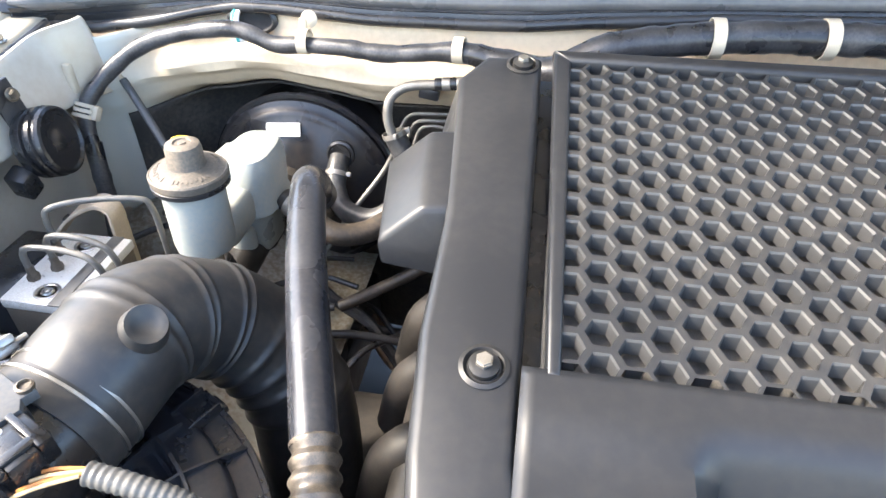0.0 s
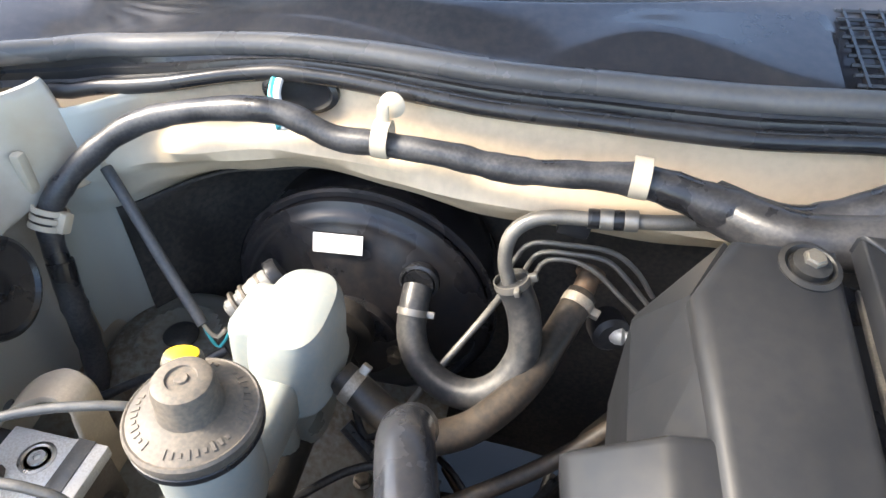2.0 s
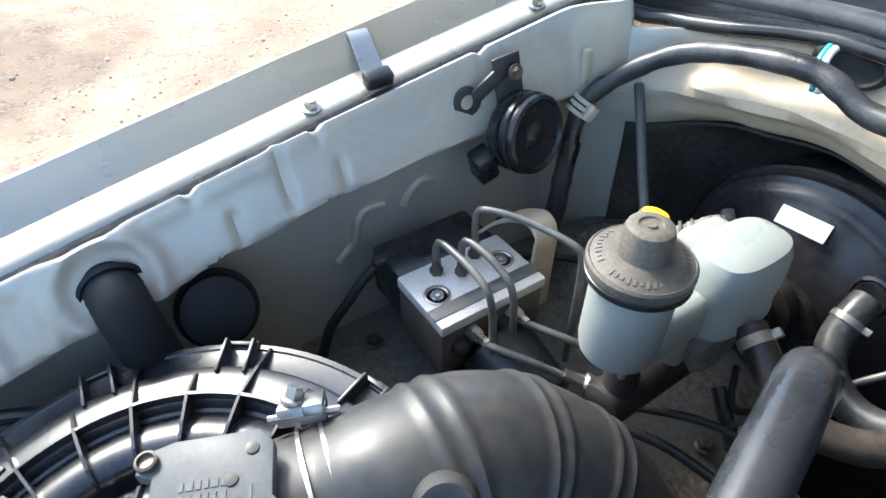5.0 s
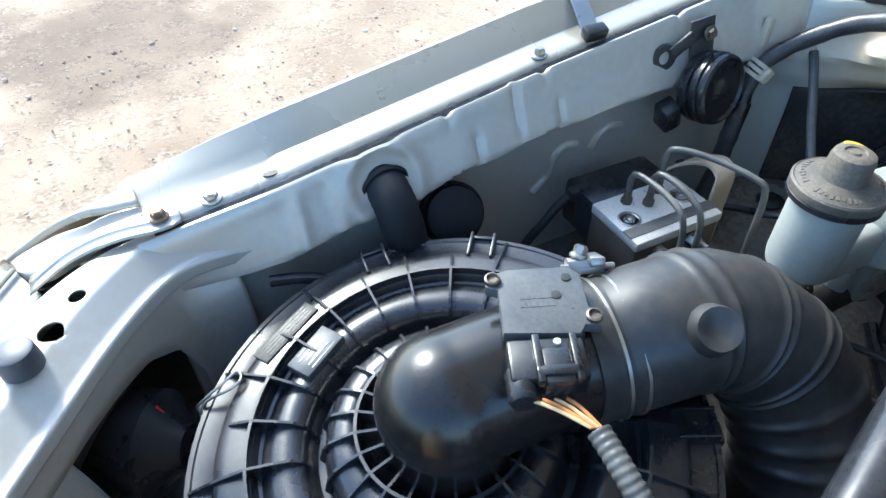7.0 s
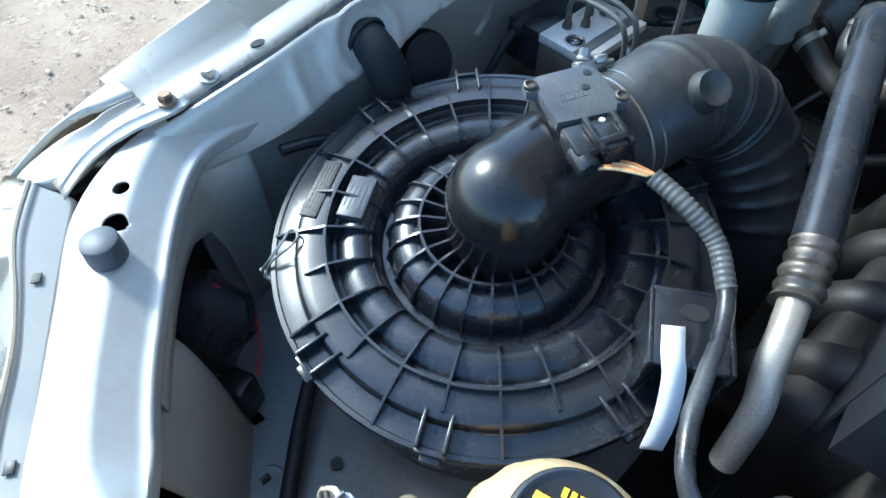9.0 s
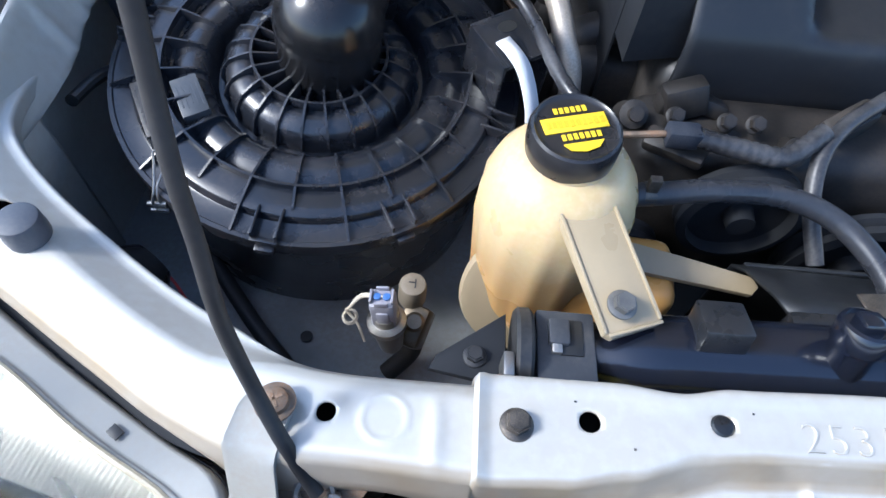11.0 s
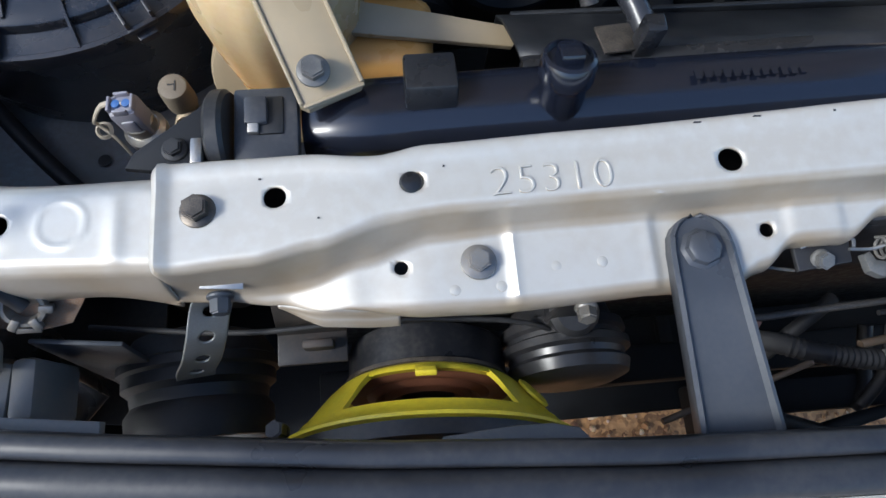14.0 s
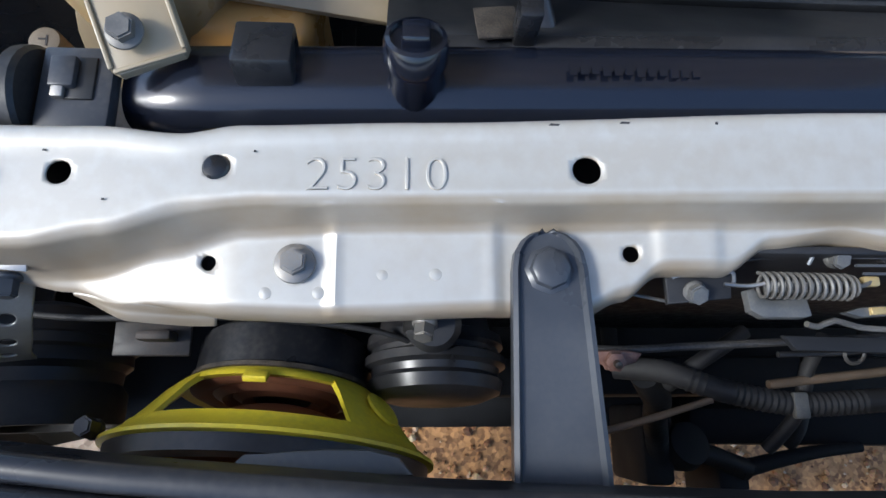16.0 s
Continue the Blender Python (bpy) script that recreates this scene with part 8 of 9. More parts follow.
def build_coolant():
    root = thing("coolant_bottle", (0.03, 0.155, 0.78), "yellowed translucent plastic coolant bottle with a black cap", "coolant bottle")
    c = Vector((0.030, 0.158, 0))
    prof = [(0.040, 0.775), (0.047, 0.785), (0.049, 0.81), (0.0505, 0.85), (0.0525, 0.895), (0.0535, 0.918), (0.0520, 0.940), (0.0470, 0.958), (0.0390, 0.970), (0.0310, 0.976), (0.0245, 0.978), (0.0235, 0.984)]
    tilt = axis_frame(c, (-0.02, -0.06, 1))
    tilt.translation = c + Vector((0.020, 0.062, 0))
    part("body", lathe(bmesh.new(), prof, tilt, 64, lobes=lambda a, z: 1 + 0.016 * math.cos(14 * a) * (1 if 0.80 < z < 0.955 else 0)), AMBER, root)
    part("side_flange", lathe(bmesh.new(), [(0.058, -0.006), (0.062, -0.004), (0.0635, 0.0), (0.062, 0.005), (0.056, 0.007)], axis_frame((0.0375, 0.146, 0.838), (0.10, -0.9, 0.35)), 40), PALE_AMBER, root, "flat pale moulded flange")
    part("lower_chamber", box(bmesh.new(), (0.105, 0.060, 0.10), Matrix.Translation((0.078, 0.150, 0.832)) @ pose(0, 0, 0, 0, 0, -4), 0.012, 4), DEEP_AMBER, root, "deep orange coolant chamber")
    cm = tilt @ Matrix.Translation((-0.001, 0.004, 0))
    prof = [(0.0265, 0.978), (0.0280, 0.979), (0.0285, 0.984), (0.0285, 0.994), (0.0272, 0.9980), (0.0255, 0.9990), (0.0240, 0.9975), (0.0215, 0.9970), (0.010, 0.9975)]
    cap = part("cap", lathe(bmesh.new(), prof, cm, 48), GLOSS, root, "round black screw cap")
    top = cm @ Matrix.Translation((0, 0, 0.9978)) @ Matrix.Rotation(radians(16), 4, 'Z')
    lab = part("warning_label", box(bmesh.new(), (0.0400, 0.0115, 0.0008), top @ Matrix.Translation((0.0, 0.0035, 0)), 0.0003), YELLOW_TAG, cap, "yellow warning label")
    part("warning_label_low", prism(bmesh.new(), [(-0.012, -0.0115), (-0.0085, -0.0165), (0.0, -0.0185), (0.0085, -0.0165), (0.013, -0.0115)], 0.0008, top), YELLOW_TAG, cap)
    bars(lab, top @ Matrix.Translation((0, 0.0035, 0.0006)), [(-0.0165 + 0.0037 * k, 0, 0.0026, 0.0055 - 0.001 * (k % 2)) for k in range(10)], DIM_YELLOW)
    bars(cap, top @ Matrix.Translation((0, 0, 0.0003)), [(-0.009 + 0.0036 * k, 0.0138, 0.0024, 0.0044) for k in range(6)] + [(-0.010 + 0.0036 * k, -0.0065, 0.0024, 0.0044) for k in range(7)], YELLOW_TAG)
    # bracket tongue to the tank
    m = axis_frame((0.0545, 0.094, 0.9495), (0.06, -0.22, 1.0), (0.93, 0.35, 0))
    br = part("bracket", prism(bmesh.new(), [(-0.0185, 0.045), (-0.0175, -0.034), (-0.014, -0.0375), (0.016, -0.0365), (0.019, -0.033), (0.0185, 0.040)], 0.006, m, 0.0015), PALE_AMBER, root, "flat translucent bracket tongue")
    for u in (-0.0168, 0.0172):
        part("bracket_rib", box(bmesh.new(), (0.0022, 0.076, 0.0022), m @ Matrix.Translation((u, 0.004, 0.0065)), 0.0008), PALE_AMBER, br)
    part("bracket_lip", box(bmesh.new(), (0.034, 0.0022, 0.0022), m @ Matrix.Translation((0.001, -0.0355, 0.0065)), 0.0008), PALE_AMBER, br)
    bolt(root, (0.0585, 0.0705, 0.9560), (0.06, -0.22, 1), OLD_STEEL, flange=0.0088, head=0.0056, high=0.006)
    m = axis_frame((0.128, 0.143, 0.884), (0.1, -0.3, 1), (0.97, -0.05, -0.2))
    part("side_bracket", prism(bmesh.new(), [(-0.055, -0.008), (0.055, -0.007), (0.060, 0.0), (0.055, 0.007), (0.0, 0.011), (-0.055, 0.014)], 0.006, m, 0.0015), PALE_AMBER, root, "flat translucent side bracket")
    # refrigerant sensor and service valve
    s = thing("pressure_sensor", (-0.08, 0.113, 0.80), "pale grey pressure sensor with blue connector pins", "sensor")
    m = axis_frame((-0.0805, 0.1170, 0.836), (-0.10, 0.05, 1))
    part("body", lathe(bmesh.new(), [(0.010, -0.05), (0.012, -0.03), (0.0135, -0.022), (0.0135, -0.016), (0.011, -0.014), (0.011, -0.002), (0.009, 0.0)], m, 24), OLD_STEEL_CLAMP, s)
    part("collar", lathe(bmesh.new(), [(0.0135, -0.022), (0.0155, -0.019), (0.0155, -0.013), (0.0120, -0.010)], m, 24), STEEL, s)
    part("connector", box(bmesh.new(), (0.019, 0.017, 0.030), m @ Matrix.Translation((0, 0, 0.004)), 0.003), PALE_PLASTIC, s)
    part("connector_rib", box(bmesh.new(), (0.010, 0.020, 0.018), m @ Matrix.Translation((0, 0, 0.002)), 0.002), PALE_PLASTIC, s)
    for u, v, w, d in ((-0.008, 0, 0.002, 0.016), (0.008, 0, 0.002, 0.016), (0, 0.007, 0.014, 0.002), (0, -0.007, 0.014, 0.002)):
        part("rim", box(bmesh.new(), (w * 0.7 if w > 0.01 else w, d * 0.7 if d > 0.01 else d, 0.006), m @ Matrix.Translation((u, v, 0.0195)), 0.0006), PALE_PLASTIC, s)
    for u in (-0.0035, 0.0035):
        part("pin_seal", lathe(bmesh.new(), [(0.0030, 0), (0.0030, 0.003), (0.001, 0.0035)], m @ Matrix.Translation((u, 0, 0.0178)), 12), BLUE, s)
    for k in range(2):
        part("wire", tube(bmesh.new(), [m @ Vector((-0.003 + 0.004 * k, 0, 0.020)), m @ Vector((-0.016, 0.002 + 0.002 * k, 0.016)), m @ Vector((-0.026, -0.002, 0.006)), m @ Vector((-0.030, 0.002, -0.004)), m @ Vector((-0.022, -0.004, -0.014)),
                                         m @ Vector((-0.018, -0.010, -0.03))], 0.0012, 7, 0.004), BEIGE_CLIP, s)
    part("wire_loop", lathe(bmesh.new(), [(0.0045, -0.002), (0.0065, 0.0), (0.0045, 0.002), (0.0035, 0.0), (0.0045, -0.002)], axis_frame(m @ Vector((-0.028, 0.0, -0.010)), (0, -0.4, 1)), 16, closed_ends=False), BEIGE_CLIP, s)
    v = thing("service_valve", (-0.06, 0.14, 0.79), "old brass service valve with a round brown cap", "valve")
    m = axis_frame((-0.0620, 0.1515, 0.802), (0.02, -0.05, 1))
    part("cap", lathe(bmesh.new(), [(0.0115, -0.004), (0.0118, 0.0), (0.0112, 0.018), (0.0102, 0.0205), (0.008, 0.0212)], m, 26), CAP_BROWN, v)
    bars(v, m @ Matrix.Translation((0, 0, 0.0213)), [(0.002, 0, 0.0012, 0.008), (-0.001, 0.001, 0.005, 0.0012)], DARK, 0.0008)
    part("nut", lathe(bmesh.new(), [(0.010, -0.012), (0.0105, -0.006), (0.008, -0.004)], m, 6), BRASS, v)
    part("stem_block", box(bmesh.new(), (0.022, 0.036, 0.040), Matrix.Translation((-0.058, 0.136, 0.776)) @ pose(0, 0, 0, 25, 0, -20), 0.004), BRASS, v)
    part("ring", lathe(bmesh.new(), [(0.006, -0.002), (0.0085, 0.0), (0.006, 0.002)], axis_frame((-0.058, 0.128, 0.800), (0, -0.3, 1)), 18), BRASS, v)
    part("feed_pipe", tube(bmesh.new(), [(-0.059, 0.14, 0.78), (-0.06, 0.13, 0.74), (-0.08, 0.115, 0.72)], 0.009, 12), GREASY, v)


build_coolant()


# ---- front: seal, lip, lamp, prop rod, arm, latch ----
FRONT_Y = [(-0.19, -0.064), (-0.165, -0.074), (-0.130, -0.085), (-0.09, -0.094), (-0.04, -0.1005), (0.078, -0.114), (0.20, -0.124), (0.353, -0.131), (0.6, -0.133), (1.0, -0.125)]


def build_front():
    secs, wide = [], []
    n = 110
    for i in range(n):
        x = -0.168 + 1.15 * (i / (n - 1)) ** 1.3
        y = line_at(FRONT_Y, x)
        e = curve_at([(-0.168, 0.5), (-0.156, 1.0)], x)
        zt = 0.955 + 0.006 * curve_at([(-0.16, 0), (0.1, 1)], x)
        one, two = [], []
        for a in range(11):
            t = math.pi * a / 10
            one.append(Vector((x, y - 0.0055 + 0.0055 * math.cos(t) * e, zt - 0.010 + (0.010 + 0.004 * math.sin(t)) * e)))
            two.append(Vector((x, y - 0.0195 + 0.0083 * math.cos(t) * e, zt - 0.012 + (0.010 + 0.007 * math.sin(t)) * e)))
        secs.append(one + [Vector((x, y - 0.011, zt - 0.03)), Vector((x, y + 0.0005, zt - 0.03))])
        wide.append(two + [Vector((x, y - 0.028, zt - 0.03)), Vector((x, y - 0.0112, zt - 0.03))])
    seal = thing("front_hood_seal", (0.3, -0.12, 0.93), "black rubber hood seal along the front panel edge", "rubber seal")
    for name, rows in (("inner_lip", secs), ("outer_lip", wide)):
        bm = bmesh.new()
        loft(bm, rows, closed=True, cap=True)
        part(name, bm, FRONT_SEAL, seal)
    root = thing("front_fascia", (0.3, -0.2, 0.8), "champagne silver front panel below the hood edge", "car body panel")
    bm, secs = bmesh.new(), []
    for i in range(90):
        x = -0.215 + 1.2 * i / 89
        y = line_at(FRONT_Y, x) - 0.0275 - 0.006 * curve_at([(-0.21, 1), (-0.14, 0)], x)
        z = 0.944 + 0.006 * curve_at([(-0.16, 0), (0.1, 1)], x)
        # The last points are an unseen valance that shades the ground
        line = [(x, y + 0.004, z - 0.02), (x, y + 0.001, z), (x, y - 0.006, z + 0.0015), (x, y - 0.03, z - 0.003), (x, y - 0.09, z - 0.030), (x, y - 0.15, z - 0.09), (x, y - 0.18, z - 0.24), (x, y - 0.20, z - 0.42), (x, y - 0.16, z - 0.66)]
        secs.append(resample(rounded(line), 36))
    loft(bm, secs)
    solid(part("panel", bm, PAINT_OUT, root), 0.0014)
    part("trim_edge", prism(bmesh.new(), [(0.104, -0.122), (0.112, -0.115), (0.150, -0.113), (0.170, -0.1135), (0.184, -0.117), (0.191, -0.125)], 0.004, Matrix.Translation((0, 0, 0.898)), 0.001), GREY_TRIM, root, "grey plastic trim edge")
    # bumper skin that closes the corner below the lamp; its unseen lower part blocks sun
    bm, secs = bmesh.new(), []
    for q in resample(spline([(-0.462, 0.20, 0.80), (-0.455, 0.055, 0.84), (-0.434, 0.000, 0.862), (-0.380, -0.034, 0.866), (-0.318, -0.053, 0.864), (-0.258, -0.069, 0.862), (-0.212, -0.091, 0.862), (-0.178, -0.102, 0.866)], 0.02), 40):
        side = Vector((-0.45, -0.89, 0)) if q.y < 0.02 else Vector((-0.9, -0.4, 0))
        secs.append(crisp([q + side * -0.012 + Vector((0, 0, -0.006)), q, q + side * 0.020 + Vector((0, 0, -0.010)), q + side * 0.030 + Vector((0, 0, -0.04)), q + side * 0.040 + Vector((0, 0, -0.25)), q + side * 0.02 + Vector((0, 0, -0.46))], 0.006))
    loft(bm, secs)
    solo("front_bumper", bm, PAINT_OUT, "champagne silver bumper corner below the headlight", "bumper")
    # dark bumper inside below
    bm = bmesh.new()
    box(bm, (1.15, 0.05, 0.10), Matrix.Translation((0.40, -0.245, 0.56)), 0.01)
    solo("bumper_beam", bm, DARK, "black steel bumper beam behind the front panel", "bumper")
    tray = bmesh.new()
    secs = []
    for i in range(40):
        x = -0.14 + 1.0 * i / 39
        y = line_at(FRONT_Y, x)
        secs.append([Vector((x, y - 0.008, 0.945)), Vector((x, y - 0.014, 0.92)), Vector((x, y - 0.05, 0.86)), Vector((x, y - 0.08, 0.80))])
    loft(tray, secs)
    solid(part("grille_backing", tray, BLACK, root, "black plastic grille backing"), 0.003)


build_front()


def build_lamp():
    root = thing("headlight", (-0.30, -0.02, 0.80), "clear headlight with a grey housing and ribbed chrome reflector", "headlight")
    ins = [(-0.372, 0.103, 0.920), (-0.335, 0.077, 0.915), (-0.272, 0.037, 0.910), (-0.212, 0.003, 0.909), (-0.182, -0.013, 0.909), (-0.152, -0.030, 0.912), (-0.143, -0.060, 0.903)]
    mid = [(-0.405, 0.086, 0.924), (-0.366, 0.058, 0.920), (-0.318, 0.038, 0.915), (-0.280, 0.020, 0.912), (-0.245, -0.002, 0.911), (-0.217, -0.018, 0.910), (-0.190, -0.031, 0.909), (-0.168, -0.044, 0.905), (-0.150, -0.068, 0.898)]
    out = [(-0.446, 0.070, 0.902), (-0.425, 0.010, 0.882), (-0.375, -0.026, 0.874), (-0.315, -0.044, 0.870), (-0.255, -0.060, 0.868), (-0.208, -0.083, 0.868), (-0.172, -0.092, 0.868)]
    low = [(-0.462, 0.055, 0.79), (-0.440, -0.005, 0.79), (-0.385, -0.045, 0.79), (-0.32, -0.066, 0.79), (-0.26, -0.083, 0.79), (-0.21, -0.104, 0.79), (-0.18, -0.110, 0.79)]
    I, M, O, W = (resample(spline(p, 0.01), 40) for p in (ins, mid, out, low))
    bm = bmesh.new()
    secs = [crisp([a + Vector((0.006, 0.004, -0.05)), a + Vector((0.002, 0.001, -0.004)), a, a.lerp(b, 0.78) + Vector((0, 0, -0.001)), a.lerp(b, 0.84) + Vector((0, 0, 0.0014)), b + Vector((0, 0, 0.0012)), b + Vector((0, 0, -0.006))], 0.0012) for a, b in zip(I, M)]
    loft(bm, secs)
    part("housing", bm, HOUSING, root, "pale grey plastic housing flange")
    bm = bmesh.new()
    secs = [rounded([b + Vector((0, 0, 0.0)), b.lerp(o, 0.25) + Vector((0, 0, 0.006)), b.lerp(o, 0.7) + Vector((0, 0, 0.010)), o, o.lerp(w, 0.5) + Vector((-0.004, -0.008, 0)), w], 2) for b, o, w in zip(M, O, W)]
    loft(bm, secs)
    ob = solid(part("lens", bm, LENS, root, "clear slightly yellowed lens"), 0.003)
    ob.visible_shadow = False
    bm = tube(bmesh.new(), [b + Vector((0, 0, 0.001)) for b in M[::3]], 0.0022, 8, 0.01)
    part("lens_edge", bm, LENS_EDGE, root, "yellowed lens edge")
    bm = bmesh.new()
    secs = []
    for k in range(170):
        t = k / 169
        i = min(38, int(t * 39))
        f = t * 39 - i
        b, o, w = M[i].lerp(M[i + 1], f), O[i].lerp(O[i + 1], f), W[i].lerp(W[i + 1], f)
        dz = 0.0014 if k % 2 else 0
        secs.append([b + Vector((0.006, 0.006, -0.018 - dz)), b.lerp(o, 0.5) + Vector((0.012, 0.012, -0.022 - dz)), o + Vector((0.020, 0.020, -0.03 - dz)), w + Vector((0.05, 0.05, 0.0))])
    loft(bm, secs)
    end = bmesh.new()
    loft(end, [[I[0] + Vector((0.004, 0.002, -0.004)), I[0] + Vector((0.006, 0.004, -0.15))], [M[0] + Vector((0, 0.001, -0.003)), M[0] + Vector((0, 0.001, -0.15))], [O[0] + Vector((0.003, 0.001, -0.004)), W[0]]])
    solid(part("end_wall", end, HOUSING, root), 0.002)
    back = bmesh.new()
    loft(back, [[a + Vector((0.003, 0.003, -0.012)), a + Vector((0.007, 0.009, -0.05)), a + Vector((0.006, 0.009, -0.12)), a + Vector((-0.004, 0.000, -0.20)), w + Vector((0.0, 0.0, -0.07))] for a, w in zip(I, W)])
    solid(part("back_shell", back, BLACK, root, "black plastic lamp back"), 0.002)
    part("reflector", bm, CHROME, root, "ribbed chrome reflector", smooth=False)
    for i in (10, 27):
        p = I[i].lerp(M[i], 0.45)
        part("square_hole", box(bmesh.new(), (0.008, 0.006, 0.0012), Matrix.Translation(p + Vector((0, 0, 0.0012))) @ pose(0, 0, 0, 0, 0, -33), 0.0003), FLAT_BLACK, root)
    # grey panel end with a push rivet
    pe = thing("panel_end", (-0.137, -0.068, 0.87), "dark grey plastic panel end with a push rivet", "plastic trim")
    part("plate", prism(bmesh.new(), [(-0.022, -0.020), (0.016, -0.020), (0.018, 0.012), (-0.004, 0.016), (-0.018, 0.012)], 0.008, Matrix.Translation((-0.135, -0.068, 0.878)), 0.002), GREY_DARK, pe)
    part("side_block", box(bmesh.new(), (0.014, 0.034, 0.05), Matrix.Translation((-0.111, -0.070, 0.862)), 0.004), GREY_DARK, pe)
    part("side_sheet", box(bmesh.new(), (0.050, 0.003, 0.17), Matrix.Translation((-0.096, -0.051, 0.795)) @ pose(0, 0, 0, -4, 5, -6), 0.001), SLATE_DARK, pe, "slate grey sheet")
    riv = part("push_rivet", lathe(bmesh.new(), [(0.0095, 0), (0.0098, 0.002), (0.0085, 0.0036), (0.003, 0.0042)], Matrix.Translation((-0.138, -0.068, 0.886)), 24), GREY_DARK, pe)
    bm = box(bmesh.new(), (0.005, 0.0011, 0.0006), Matrix.Translation((-0.138, -0.068, 0.8903)))
    box(bm, (0.0011, 0.005, 0.0006), Matrix.Translation((-0.138, -0.068, 0.8903)))
    part("cross_slot", bm, FLAT_BLACK, riv)
    part("trim_wing", prism(bmesh.new(), [(-0.112, -0.085), (-0.06, -0.092), (-0.06, -0.100), (-0.15, -0.092), (-0.155, -0.080)], 0.006, Matrix.Translation((0, 0, 0.90)), 0.001), GREY_DARK, pe)


build_lamp()


def build_prop():
    root = thing("hood_prop_rod", (-0.10, -0.03, 0.91), "black steel hood prop rod rising from its pivot", "prop rod")
    line = [(-0.098, -0.032, 0.913), (-0.104, -0.026, 0.922), (-0.115, -0.015, 0.950), (-0.1285, 0.002, 0.985), (-0.1305, 0.006, 1.033), (-0.127, 0.008, 1.08), (-0.126, 0.012, 1.118), (-0.123, 0.020, 1.167),
            (-0.121, 0.032, 1.23), (-0.12, 0.07, 1.38), (-0.13, 0.18, 1.62), (-0.14, 0.33, 1.88)]
    part("rod", tube(bmesh.new(), line, 0.0040, 14, 0.012, rf=lambda q: 1.0 - 0.25 * curve_at([(0.05, 0), (0.26, 1)], q)), MATTE, root)
    bm = bmesh.new()
    m = axis_frame((-0.100, -0.031, 0.910), (0.2, -0.6, 0.75))
    lathe(bm, [(0.0072, -0.004), (0.0105, -0.004), (0.0115, 0.0), (0.0105, 0.0025), (0.0085, 0.0025), (0.0072, -0.001), (0.0072, -0.004)], m, 28, closed_ends=False)
    for a in (-2.2, -1.2, -0.2, 1.3):
        box(bm, (0.007, 0.0045, 0.005), m @ Matrix.Rotation(a, 4, 'Z') @ Matrix.Translation((0.0105, 0, 0.001)), 0.001)
    box(bm, (0.003, 0.012, 0.002), m @ Matrix.Rotation(-1.7, 4, 'Z') @ Matrix.Translation((0.015, 0, -0.003)), 0.0006)
    part("pivot_clip", bm, OLD_STEEL_CLAMP, root, "worn zinc pivot clip")
    part("pivot_bracket", prism(bmesh.new(), [(-0.030, 0.016), (0.022, 0.018), (0.027, 0.004), (0.014, -0.015), (-0.006, -0.018), (-0.026, -0.012)], 0.0016, axis_frame((-0.096, -0.026, 0.905), (0.1, -0.6, 0.8))), RUSTY, root)


build_prop()


def build_arm():
    root = thing("stay_bracket", (0.25, -0.08, 0.93), "slate grey steel arm bolted to the radiator support", "bracket")
    bm, secs = bmesh.new(), []
    prof = [(-0.0170, 0.0045), (-0.0174, 0.0062), (-0.0185, 0.0090), (-0.0215, 0.0128), (-0.0265, 0.0158), (-0.035, 0.0172), (-0.08, 0.0190), (-0.122, 0.0208), (-0.135, 0.0212)]
    for y, w in prof:
        z = 0.9405 - 0.05 * (-0.035 - y if y < -0.06 else 0) * 0.6
        c = 0.2515 + (y + 0.035) * -0.02
        secs.append([Vector((c - w, y, z - 0.008)), Vector((c - w, y, z)), Vector((c - w + 0.0022, y, z + 0.0008)), Vector((c - w + 0.0040, y, z - 0.0020)), Vector((c, y, z - 0.0022)),
                     Vector((c + w - 0.0040, y, z - 0.0020)), Vector((c + w - 0.0022, y, z + 0.0008)), Vector((c + w, y, z)), Vector((c + w, y, z - 0.008))])
    loft(bm, secs)
    solid(part("channel", bm, ARM, root), 0.0016)
    part("bolt", lathe(bmesh.new(), [(0.0112, -0.003), (0.0115, -0.0010), (0.0095, 0.0003), (0.0088, 0.0035), (0.0075, 0.0045), (0.003, 0.0048)], Matrix.Translation((0.2515, -0.0345, 0.9395)), 8), ARM, root, "painted bolt head")


build_arm()


